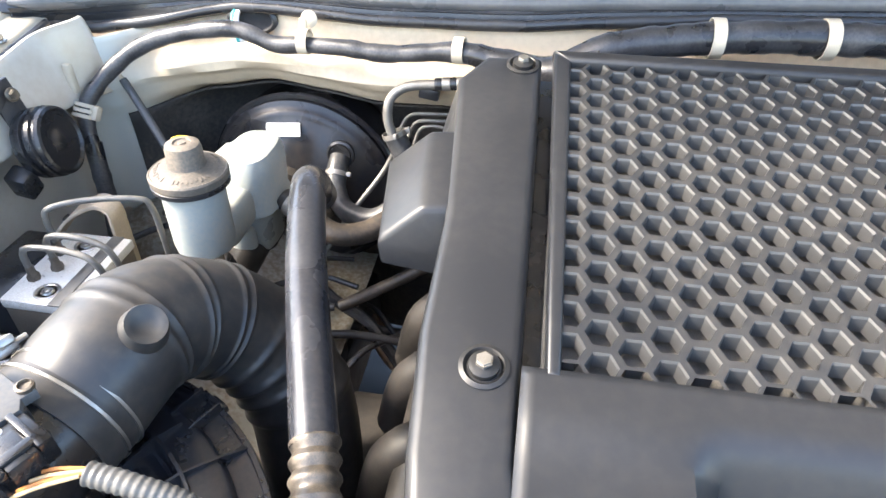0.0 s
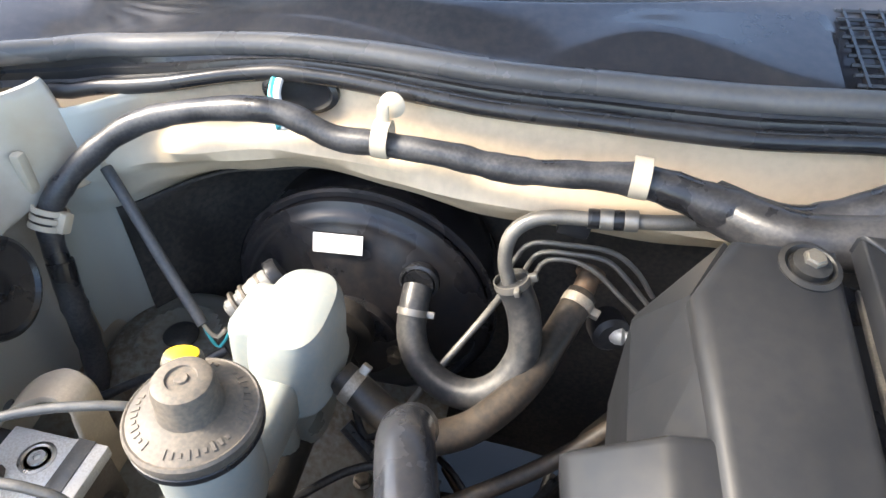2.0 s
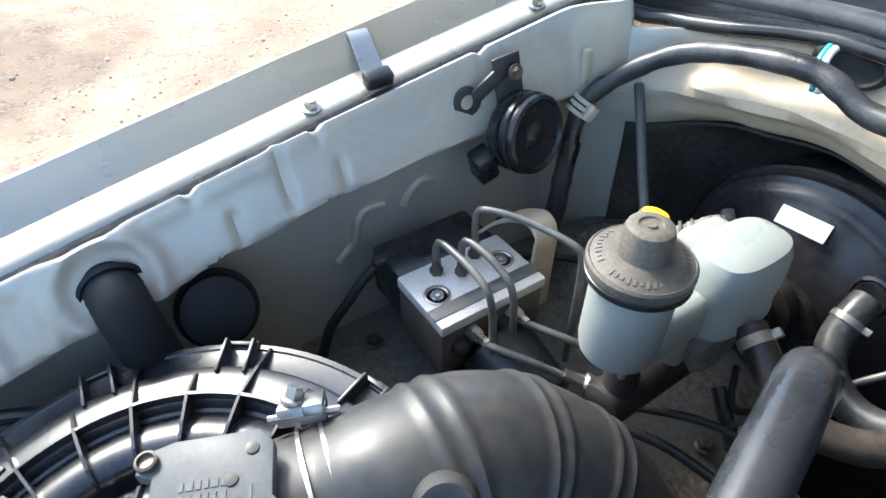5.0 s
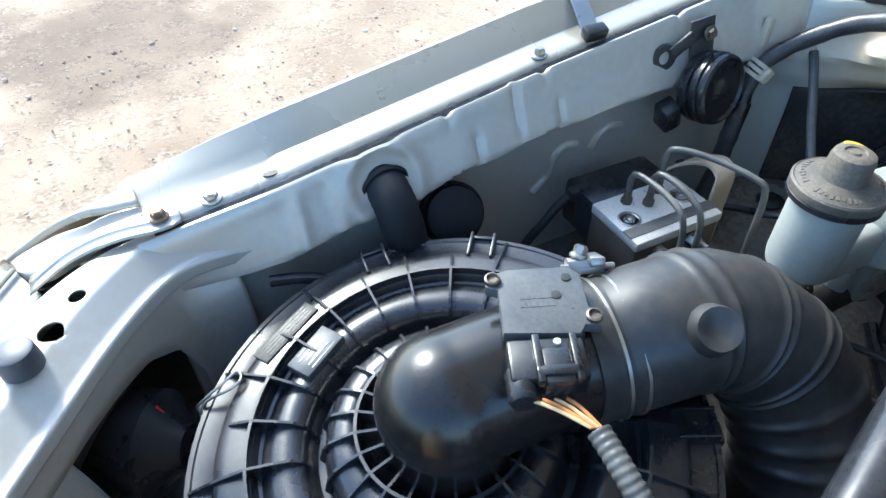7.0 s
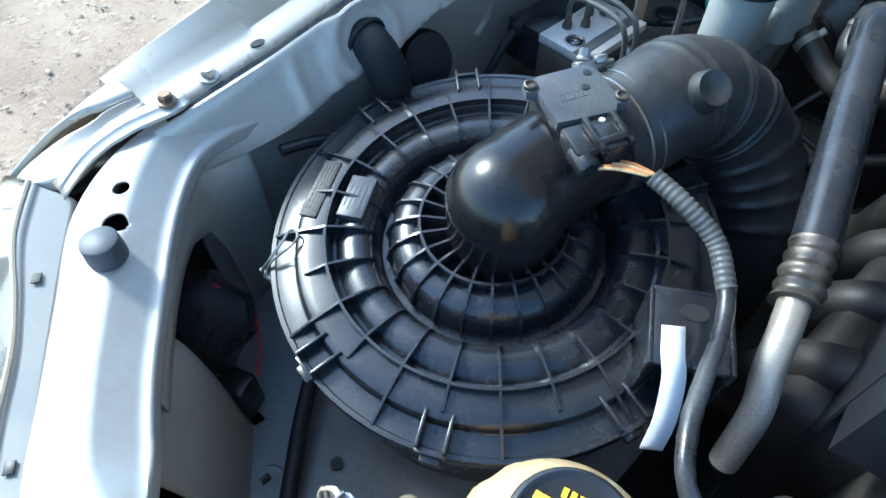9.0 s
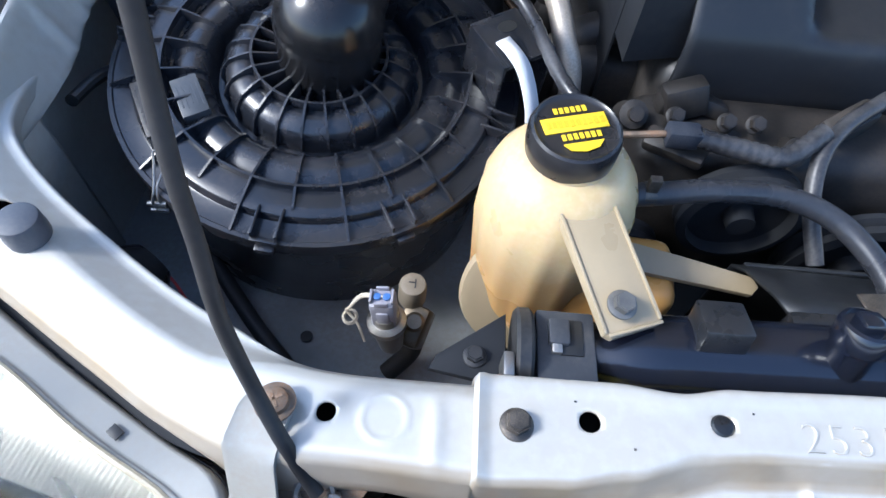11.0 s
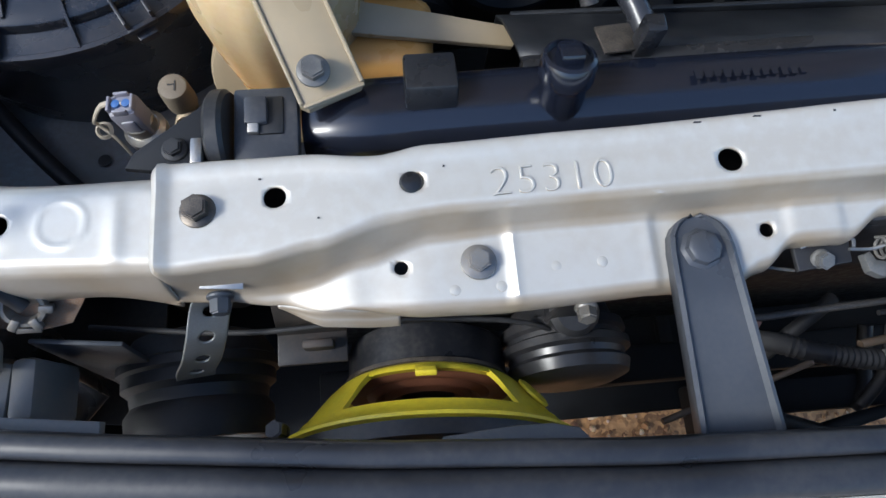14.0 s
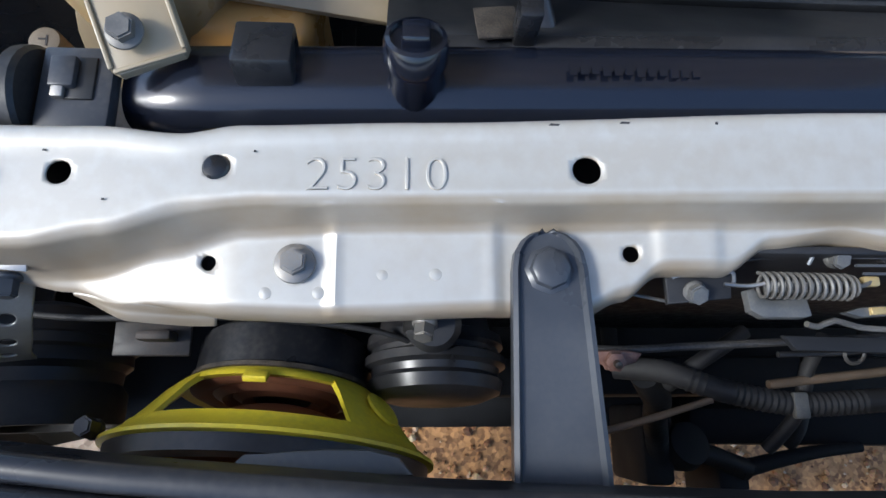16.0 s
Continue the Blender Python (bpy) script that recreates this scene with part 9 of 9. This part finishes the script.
def build_latch():
    root = thing("hood_latch", (0.38, -0.04, 0.90), "black hood latch with a coil spring and brass-coloured levers", "hood latch")
    part("plate", box(bmesh.new(), (0.150, 0.004, 0.11), Matrix.Translation((0.392, -0.022, 0.876)), 0.001), MATTE, root)
    part("upper_plate", prism(bmesh.new(), [(0.312, -0.047), (0.344, -0.044), (0.346, -0.026), (0.418, -0.020), (0.446, -0.044), (0.484, -0.045), (0.484, -0.012), (0.312, -0.012)], 0.003, Matrix.Translation((0, 0, 0.919)), 0.0008), MATTE, root)
    for k in range(3):
        part("rib", box(bmesh.new(), (0.030 - 0.002 * k, 0.0016, 0.0022), Matrix.Translation((0.420 + 0.002 * k, -0.0235 - 0.0042 * k, 0.9235)), 0.0006), ARM, root)
    # turned-up edges of the two ears, in pale grey for their highlight
    part("ear_highlight", tube(bmesh.new(), [(0.314, -0.0345, 0.925), (0.322, -0.0330, 0.929), (0.338, -0.0325, 0.930), (0.343, -0.0335, 0.928), (0.3445, -0.0375, 0.924)], 0.0010, 7), CLIP_GREY, root, "bright strip for the highlight on the edge")
    part("ear_highlight", tube(bmesh.new(), [(0.4555, -0.0440, 0.922), (0.4560, -0.0360, 0.926), (0.4600, -0.0325, 0.928), (0.4750, -0.0320, 0.928), (0.484, -0.0325, 0.927)], 0.0010, 7), CLIP_GREY, root, "bright strip for the highlight on the edge")
    part("hook_tab", tube(bmesh.new(), [(0.3850, -0.0270, 0.922), (0.3865, -0.0225, 0.925), (0.3862, -0.0190, 0.925)], 0.0010, 6), CLIP_GREY, root)
    turns = 14
    pts = []
    for k in range(turns * 10 + 1):
        a = 2 * math.pi * k / 10
        r = 0.0058 * min(1.0, 0.45 + 0.55 * (turns * 10 - k) / 12)
        pts.append((0.3525 + 0.048 * k / (turns * 10), -0.0395 - 0.001 * k / (turns * 10) + r * math.cos(a), 0.932 + r * math.sin(a)))
    part("coil_spring", tube(bmesh.new(), pts, 0.0009, 6, 0.003), OLD_STEEL, root, "steel coil spring")
    part("spring_hook", tube(bmesh.new(), [(0.4000, -0.0400, 0.933), (0.4045, -0.0392, 0.932), (0.4080, -0.0375, 0.931)], 0.0012, 7), OLD_STEEL, root)
    part("spring_anchor", box(bmesh.new(), (0.0085, 0.0050, 0.004), Matrix.Translation((0.4085, -0.0372, 0.9300)), 0.0012), GOLD, root, "yellow zinc anchor tab")
    part("spring_hook", tube(bmesh.new(), [(0.3530, -0.0395, 0.936), (0.3460, -0.0405, 0.934), (0.3350, -0.0395, 0.933)], 0.0010, 7), STEEL, root)
    part("spring_seat", prism(bmesh.new(), [(0.3515, -0.0400), (0.3560, -0.0385), (0.3585, -0.0435), (0.3640, -0.0445), (0.3820, -0.0435), (0.3835, -0.0525), (0.3790, -0.0535), (0.3585, -0.0535), (0.3525, -0.0500)], 0.005, Matrix.Translation((0, 0, 0.917)), 0.0016), SEAT_GREY, root, "dull grey spring seat")
    part("lever", prism(bmesh.new(), [(0.4020, -0.0500), (0.4110, -0.0475), (0.4240, -0.0465), (0.4330, -0.0490), (0.4250, -0.0515), (0.4110, -0.0525)], 0.004, Matrix.Translation((0, 0, 0.914)), 0.001), SEAT_GREY, root)
    part("lever_face", prism(bmesh.new(), [(0.4150, -0.0478), (0.4245, -0.0472), (0.4245, -0.0510), (0.4150, -0.0515)], 0.002, Matrix.Translation((0, 0, 0.918)), 0.0006), GOLD, root, "yellow zinc lever")
    part("lever", prism(bmesh.new(), [(0.4420, -0.0500), (0.4445, -0.0455), (0.4560, -0.0448), (0.4690, -0.0450), (0.4695, -0.0515), (0.4470, -0.0522)], 0.004, Matrix.Translation((0, 0, 0.914)), 0.001), GOLD, root, "yellow zinc lever")
    part("release_link", tube(bmesh.new(), [(0.386, -0.0550, 0.912), (0.393, -0.0560, 0.910), (0.402, -0.0530, 0.911), (0.416, -0.0560, 0.908), (0.446, -0.0575, 0.906), (0.456, -0.0575, 0.906)], 0.0016, 7), OLD_STEEL, root)
    part("striker_guide", prism(bmesh.new(), [(0.386, -0.058), (0.470, -0.060), (0.474, -0.064), (0.462, -0.068), (0.392, -0.066)], 0.004, Matrix.Translation((0, 0, 0.888)), 0.001), SOOT, root)
    for x, y, mat in ((0.3255, -0.0410, SEAT_GREY), (0.4690, -0.0395, SEAT_GREY), (0.399, -0.0230, SEAT_GREY)):
        bolt(root, (x, y, 0.9220), (0, -0.5, 1), mat, flange=0.0058, head=0.0044, high=0.005)
    part("cable", tube(bmesh.new(), [(0.294, -0.0385, 0.910), (0.303, -0.0405, 0.909), (0.320, -0.0430, 0.906)], 0.0010, 7), OLD_STEEL, root)


build_latch()


def build_strap():
    root = thing("perforated_strap", (-0.01, -0.05, 0.88), "bent zinc perforated strap hanging from a bolt", "metal strap")
    line = spline([(0.003, -0.028, 0.9200), (-0.002, -0.0315, 0.9100), (-0.009, -0.0375, 0.8970), (-0.014, -0.0505, 0.8865), (-0.021, -0.0600, 0.8710), (-0.029, -0.0650, 0.8560), (-0.0335, -0.0670, 0.8425)], 0.0008)
    acc = [0.0]
    for a, b in zip(line, line[1:]):
        acc.append(acc[-1] + (b - a).length)
    long, half = acc[-1], 0.0112
    bm = bmesh.new()
    bmesh.ops.create_grid(bm, x_segments=100, y_segments=24, size=0.5)
    for v in bm.verts:
        u = v.co.y * 2 * half
        s = (v.co.x + 0.5) * long
        v.co = Vector((s, u, 0))
    for c in (0.29, 0.465, 0.67, 0.855):
        punch(bm, (c * long, 0, 0), 0.0042)
    for v in bm.verts:
        j = min(range(len(acc)), key=lambda i: abs(acc[i] - v.co.x))
        k = min(max(j, 1), len(line) - 2)
        along = (line[k + 1] - line[k - 1]).normalized()
        side = Vector((0.82, 0.10, -0.50))
        side = (side - along * side.dot(along)).normalized()
        v.co = line[j] + along * (v.co.x - acc[j]) + side * v.co.y
    solid(part("band", bm, STRAP, root), 0.0012)
    bolt(root, (0.0015, -0.0345, 0.9165), (0.05, -0.97, 0.05), SLATE_DARK, flange=0.0070, head=0.0048, high=0.008)
    part("washer", box(bmesh.new(), (0.022, 0.006, 0.0015), Matrix.Translation((0.005, -0.0305, 0.9265)) @ pose(0, 0, 0, 20, 0, -5), 0.0005), STEEL, root)


build_strap()


def build_speaker():
    root = thing("yellow_loudspeaker", (0.11, -0.08, 0.72), "yellow basket loudspeaker with a black magnet behind the grille", "loudspeaker")
    m = axis_frame((0.1096, -0.0828, 0.800), (-0.056, -1.0, 0.223), (1, 0, 0))
    part("magnet", lathe(bmesh.new(), [(0.050, -0.030), (0.0535, -0.027), (0.0545, -0.022), (0.0545, -0.004), (0.052, -0.003)], m, 56), RUBBER_CAN, root, "black round magnet can")
    part("magnet_plate", lathe(bmesh.new(), [(0.053, -0.004), (0.0565, -0.003), (0.0568, -0.0005), (0.054, 0.001)], m, 56), OLD_BOLT, root, "grey steel ring")
    # basket: rim, back ring and arms between windows
    part("back_ring", lathe(bmesh.new(), [(0.040, 0.000), (0.0555, 0.000), (0.0575, 0.001), (0.0615, 0.004), (0.0625, 0.0065), (0.058, 0.006), (0.040, 0.004), (0.040, 0.000)], m, 72, closed_ends=False), YELLOW, root)
    part("rim", lathe(bmesh.new(), [(0.080, 0.030), (0.0855, 0.031), (0.0875, 0.034), (0.0935, 0.0385), (0.0970, 0.0405), (0.0970, 0.0425), (0.090, 0.044), (0.080, 0.034), (0.080, 0.030)], m, 80, closed_ends=False), YELLOW, root)
    part("gasket", lathe(bmesh.new(), [(0.080, 0.044), (0.0935, 0.0435), (0.0935, 0.052), (0.080, 0.053), (0.080, 0.044)], m, 72, closed_ends=False), DARK, root, "black foam gasket")
    for k in range(3):
        bm = bmesh.new()
        a0 = radians(90) + radians(60) + k * radians(120)
        secs = []
        for i in range(21):
            a = a0 + radians(46) * (i / 20 - 0.5)
            row = []
            for r, z in ((0.0615, 0.004), (0.069, 0.0115), (0.078, 0.023), (0.0855, 0.032), (0.0835, 0.034), (0.0765, 0.025), (0.067, 0.014), (0.0585, 0.006)):
                row.append(m @ Vector((r * math.cos(a), r * math.sin(a), z)))
            secs.append(row)
        loft(bm, secs, closed=True, cap=True)
        part("basket_arm", bm, YELLOW, root)
        if k < 2:
            continue
        bm = lathe(bmesh.new(), [(0.0115, 0.0), (0.0120, 0.0018), (0.0090, 0.0030)], axis_frame(m @ Vector((0.0745 * math.cos(a0), 0.0745 * math.sin(a0), 0.0175)), m.to_3x3() @ Vector((math.cos(a0), math.sin(a0), -0.8))), 22)
        part("pressed_disc", bm, YELLOW, root)
    part("cone", lathe(bmesh.new(), [(0.020, 0.012), (0.030, 0.015), (0.050, 0.024), (0.066, 0.032), (0.080, 0.038)], m, 56, closed_ends=False), CONE, root, "brown paper cone")
    part("spider", lathe(bmesh.new(), [(0.018, 0.006), (0.024, 0.009), (0.030, 0.006), (0.036, 0.009), (0.042, 0.006), (0.050, 0.008), (0.056, 0.0055)], m, 48, closed_ends=False), CONE, root, "brown ribbed spider")
    tm = m @ Matrix.Rotation(radians(92), 4, 'Z')
    part("terminal_tab", box(bmesh.new(), (0.008, 0.013, 0.004), tm @ Matrix.Translation((0.0655, 0, 0.0085)) @ pose(0, 0, 0, 0, -45, 0), 0.001), YELLOW, root)
    bolt(root, m @ Vector((-0.090, 0.040, 0.036)), (-0.2, 0.2, 1), DARK, flange=0.006, head=0.005, high=0.010)


build_speaker()


def build_horns():
    root = thing("grooved_horn", (0.20, -0.07, 0.80), "black grooved disc horn hanging from a bolted bracket", "horn")
    m = axis_frame((0.205, -0.052, 0.812), (0.0, -1, 0.12))
    part("body", lathe(bmesh.new(), [(0.020, -0.018), (0.034, -0.012), (0.036, -0.002), (0.042, 0.0), (0.043, 0.006), (0.040, 0.008), (0.040, 0.011), (0.044, 0.013), (0.044, 0.018), (0.040, 0.020), (0.039, 0.024), (0.042, 0.027), (0.040, 0.034), (0.030, 0.038)], m, 56), HORN, root)
    part("hanger", box(bmesh.new(), (0.018, 0.004, 0.066), Matrix.Translation((0.194, -0.050, 0.880)), 0.0015), DARK, root)
    bolt(root, (0.196, -0.054, 0.906), (-0.1, -0.9, 0.4), OLD_STEEL_CLAMP, flange=0.0065, head=0.0048, high=0.007)
    part("collar", lathe(bmesh.new(), [(0.014, 0), (0.016, 0.004), (0.016, 0.018), (0.012, 0.022)], axis_frame((0.202, -0.045, 0.845), (0, -0.2, 1)), 22), BLACK, root)
    root = thing("black_horn", (-0.05, -0.07, 0.76), "black round horn in the dark behind the seal", "horn")
    m = axis_frame((-0.052, -0.045, 0.775), (0.05, -1, 0.05))
    part("body", lathe(bmesh.new(), [(0.02, -0.02), (0.045, -0.012), (0.052, 0.0), (0.052, 0.022), (0.047, 0.026), (0.046, 0.034), (0.050, 0.040), (0.049, 0.060), (0.042, 0.060), (0.036, 0.040)], m, 56), MATTE, root)
    part("rim_ring", lathe(bmesh.new(), [(0.0520, 0.004), (0.0550, 0.006), (0.0550, 0.012), (0.0520, 0.014), (0.0520, 0.004)], m, 56, closed_ends=False), MATTE, root)
    bk = thing("sheet_bracket", (0.055, -0.05, 0.85), "dull grey sheet bracket below the radiator support", "bracket")
    bm = box(bmesh.new(), (0.045, 0.004, 0.035), Matrix.Translation((0.036, -0.032, 0.842)) @ pose(0, 0, 0, -35, 0, 0), 0.001)
    box(bm, (0.045, 0.030, 0.003), Matrix.Translation((0.036, -0.048, 0.828)), 0.001)
    part("plate", bm, SHEET_GREY, bk)
    part("lip", box(bmesh.new(), (0.020, 0.006, 0.014), Matrix.Translation((0.041, -0.052, 0.836)), 0.002), SHEET_GREY, bk)
    # condenser behind and dark members below
    bm = bmesh.new()
    box(bm, (0.80, 0.014, 0.40), Matrix.Translation((0.42, 0.012, 0.66)), 0.002)
    solo("condenser", bm, FINS, "dark finned condenser in front of the radiator", "condenser")
    runs = (([(-0.10, -0.03, 0.84), (0.0, -0.045, 0.862), (0.08, -0.045, 0.866), (0.16, -0.05, 0.858), (0.20, -0.06, 0.84), (0.23, -0.07, 0.80)], 0.0018),
            ([(0.416, -0.044, 0.80), (0.400, -0.054, 0.80), (0.383, -0.066, 0.79), (0.372, -0.078, 0.77)], 0.0055),
            ([(0.458, -0.050, 0.82), (0.456, -0.070, 0.80), (0.454, -0.094, 0.79), (0.446, -0.110, 0.78), (0.438, -0.122, 0.77)], 0.0048),
            ([(0.585, -0.045, 0.61), (0.580, -0.080, 0.60), (0.570, -0.112, 0.60), (0.562, -0.128, 0.59)], 0.0075),
            ([(0.40, -0.060, 0.64), (0.43, -0.090, 0.60), (0.44, -0.125, 0.60), (0.475, -0.135, 0.60), (0.515, -0.150, 0.60)], 0.010))
    for run, r in runs:
        solo("front_cable", tube(bmesh.new(), run, r, 10, 0.01), MATTE, "black cable in the dark gap behind the grille", "cable", group="front cables")
    hose = tube(bmesh.new(), [(0.335, -0.066, 0.77), (0.362, -0.070, 0.79), (0.396, -0.083, 0.80), (0.446, -0.092, 0.80), (0.500, -0.090, 0.80), (0.560, -0.086, 0.80)], 0.0078, 14, 0.0022, rf=lambda q: 1 + 0.06 * math.sin(q * 1400))
    ch = thing("corrugated_hose", (0.44, -0.09, 0.78), "black corrugated hose across the dark front gap", "hose")
    part("tube", hose, MATTE, ch)
    part("clip", box(bmesh.new(), (0.010, 0.017, 0.006), Matrix.Translation((0.444, -0.093, 0.806)), 0.0015), SEAT_GREY, ch, "worn grey clip")
    conduit = tube(bmesh.new(), [(0.360, -0.070, 0.76), (0.384, -0.085, 0.72), (0.404, -0.100, 0.66), (0.420, -0.118, 0.62), (0.428, -0.140, 0.60)], 0.0105, 14, 0.003, rf=lambda q: 1 + 0.05 * math.sin(q * 1100))
    solo("cable_conduit", conduit, SOOT, "black corrugated cable conduit hanging in the front gap", "cable conduit")
    solo("release_rod", tube(bmesh.new(), [(0.272, -0.060, 0.862), (0.305, -0.0625, 0.860), (0.350, -0.0605, 0.860), (0.405, -0.0580, 0.860), (0.460, -0.0555, 0.860), (0.530, -0.0525, 0.860)], 0.0024, 9, 0.008), ROD_GREY, "dull grey release rod below the hood latch", "rod")
    solo("release_rod", tube(bmesh.new(), [(0.402, -0.0650, 0.858), (0.446, -0.0635, 0.858), (0.512, -0.0560, 0.858)], 0.0018, 9, 0.008), MATTE, "thin black release rod below the hood latch", "rod")
    part_ring = lathe(bmesh.new(), [(0.0055, -0.001), (0.0072, 0.0), (0.0055, 0.001), (0.0048, 0.0), (0.0055, -0.001)], axis_frame((0.447, -0.0645, 0.860), (0, -0.35, 1)), 20, closed_ends=False)
    solo("rod_ring", part_ring, ROD_GREY, "dull metal ring on the release rod", "ring")
    for run, r, mat in (([(0.428, -0.0795, 0.80), (0.450, -0.0770, 0.80), (0.500, -0.0720, 0.80), (0.556, -0.0660, 0.80)], 0.0032, TAN_PIPE), ([(0.270, -0.1200, 0.80), (0.300, -0.1120, 0.80), (0.345, -0.1010, 0.80), (0.388, -0.0890, 0.80)], 0.0024, TAN_PIPE)):
        solo("thin_pipe", tube(bmesh.new(), run, r, 10, 0.01), mat, "dull thin metal pipe across the front gap", "pipe", group="thin pipes")
    bm = bmesh.new()
    box(bm, (0.85, 0.045, 0.05), Matrix.Translation((0.42, -0.055, 0.47)), 0.006)
    solo("lower_cross_member", bm, SOOT, "black lower cross member below the radiator", "car frame")
    stay = thing("tow_bracket", (0.45, -0.13, 0.55), "black forged bracket and arm across the front gap", "bracket")
    part("post", box(bmesh.new(), (0.030, 0.075, 0.10), Matrix.Translation((0.425, -0.125, 0.56)), 0.006), SOOT, stay)
    part("post", box(bmesh.new(), (0.032, 0.050, 0.08), Matrix.Translation((0.500, -0.165, 0.56)), 0.006), SOOT, stay)
    part("arm", tube(bmesh.new(), [(0.505, -0.150, 0.60), (0.54, -0.142, 0.60), (0.585, -0.134, 0.60), (0.63, -0.130, 0.60)], 0.009, 10, 0.01, rf=lambda s: 1.0 - 3.5 * s), SOOT, stay)
    part("eye", lathe(bmesh.new(), [(0.010, -0.016), (0.020, -0.014), (0.023, 0.0), (0.020, 0.014), (0.010, 0.016)], axis_frame((0.452, -0.128, 0.60), (0.2, 0.3, 1)), 20), SOOT, stay)
    lower = bmesh.new()
    box(lower, (0.55, 0.04, 0.06), Matrix.Translation((0.735, -0.108, 0.57)) @ pose(0, 0, 0, 12, 0, -1), 0.012)
    solo("lower_beam", lower, SOOT, "black lower beam in front of the radiator", "car frame")
    nut = thing("rusty_clip_nut", (0.303, -0.067, 0.86), "reddish rusted clip nut under the latch rod", "nut")
    m = axis_frame((0.3025, -0.0665, 0.864), (0, -0.45, 1))
    part("clip", prism(bmesh.new(), [(-0.0150, 0.003), (-0.0120, -0.003), (-0.006, -0.0045), (-0.004, -0.0075), (0.004, -0.0085), (0.007, -0.0050), (0.0130, -0.003), (0.0160, 0.002), (0.008, 0.0035), (-0.006, 0.0035)], 0.002, m, 0.0007), RED_RUST, nut)
    part("nut", lathe(bmesh.new(), [(0.0052, 0.0), (0.0058, 0.001), (0.0058, 0.004), (0.0040, 0.0052)], m @ Matrix.Translation((0, -0.0015, 0.002)), 6), RED_RUST, nut)
    part("stud", lathe(bmesh.new(), [(0.0022, 0.0), (0.0022, 0.006), (0.0012, 0.0066)], m @ Matrix.Translation((0, -0.0015, 0.005)), 12), OLD_BOLT, nut)
    pl = prism(bmesh.new(), [(0.505, -0.0935), (0.510, -0.0965), (0.570, -0.0965), (0.570, -0.0625), (0.505, -0.0625)], 0.004, Matrix.Translation((0, 0, 0.872)), 0.0012)
    solo("slate_plate", pl, ARM_LIGHT, "slate grey steel plate end beside the latch", "bracket")


build_horns()
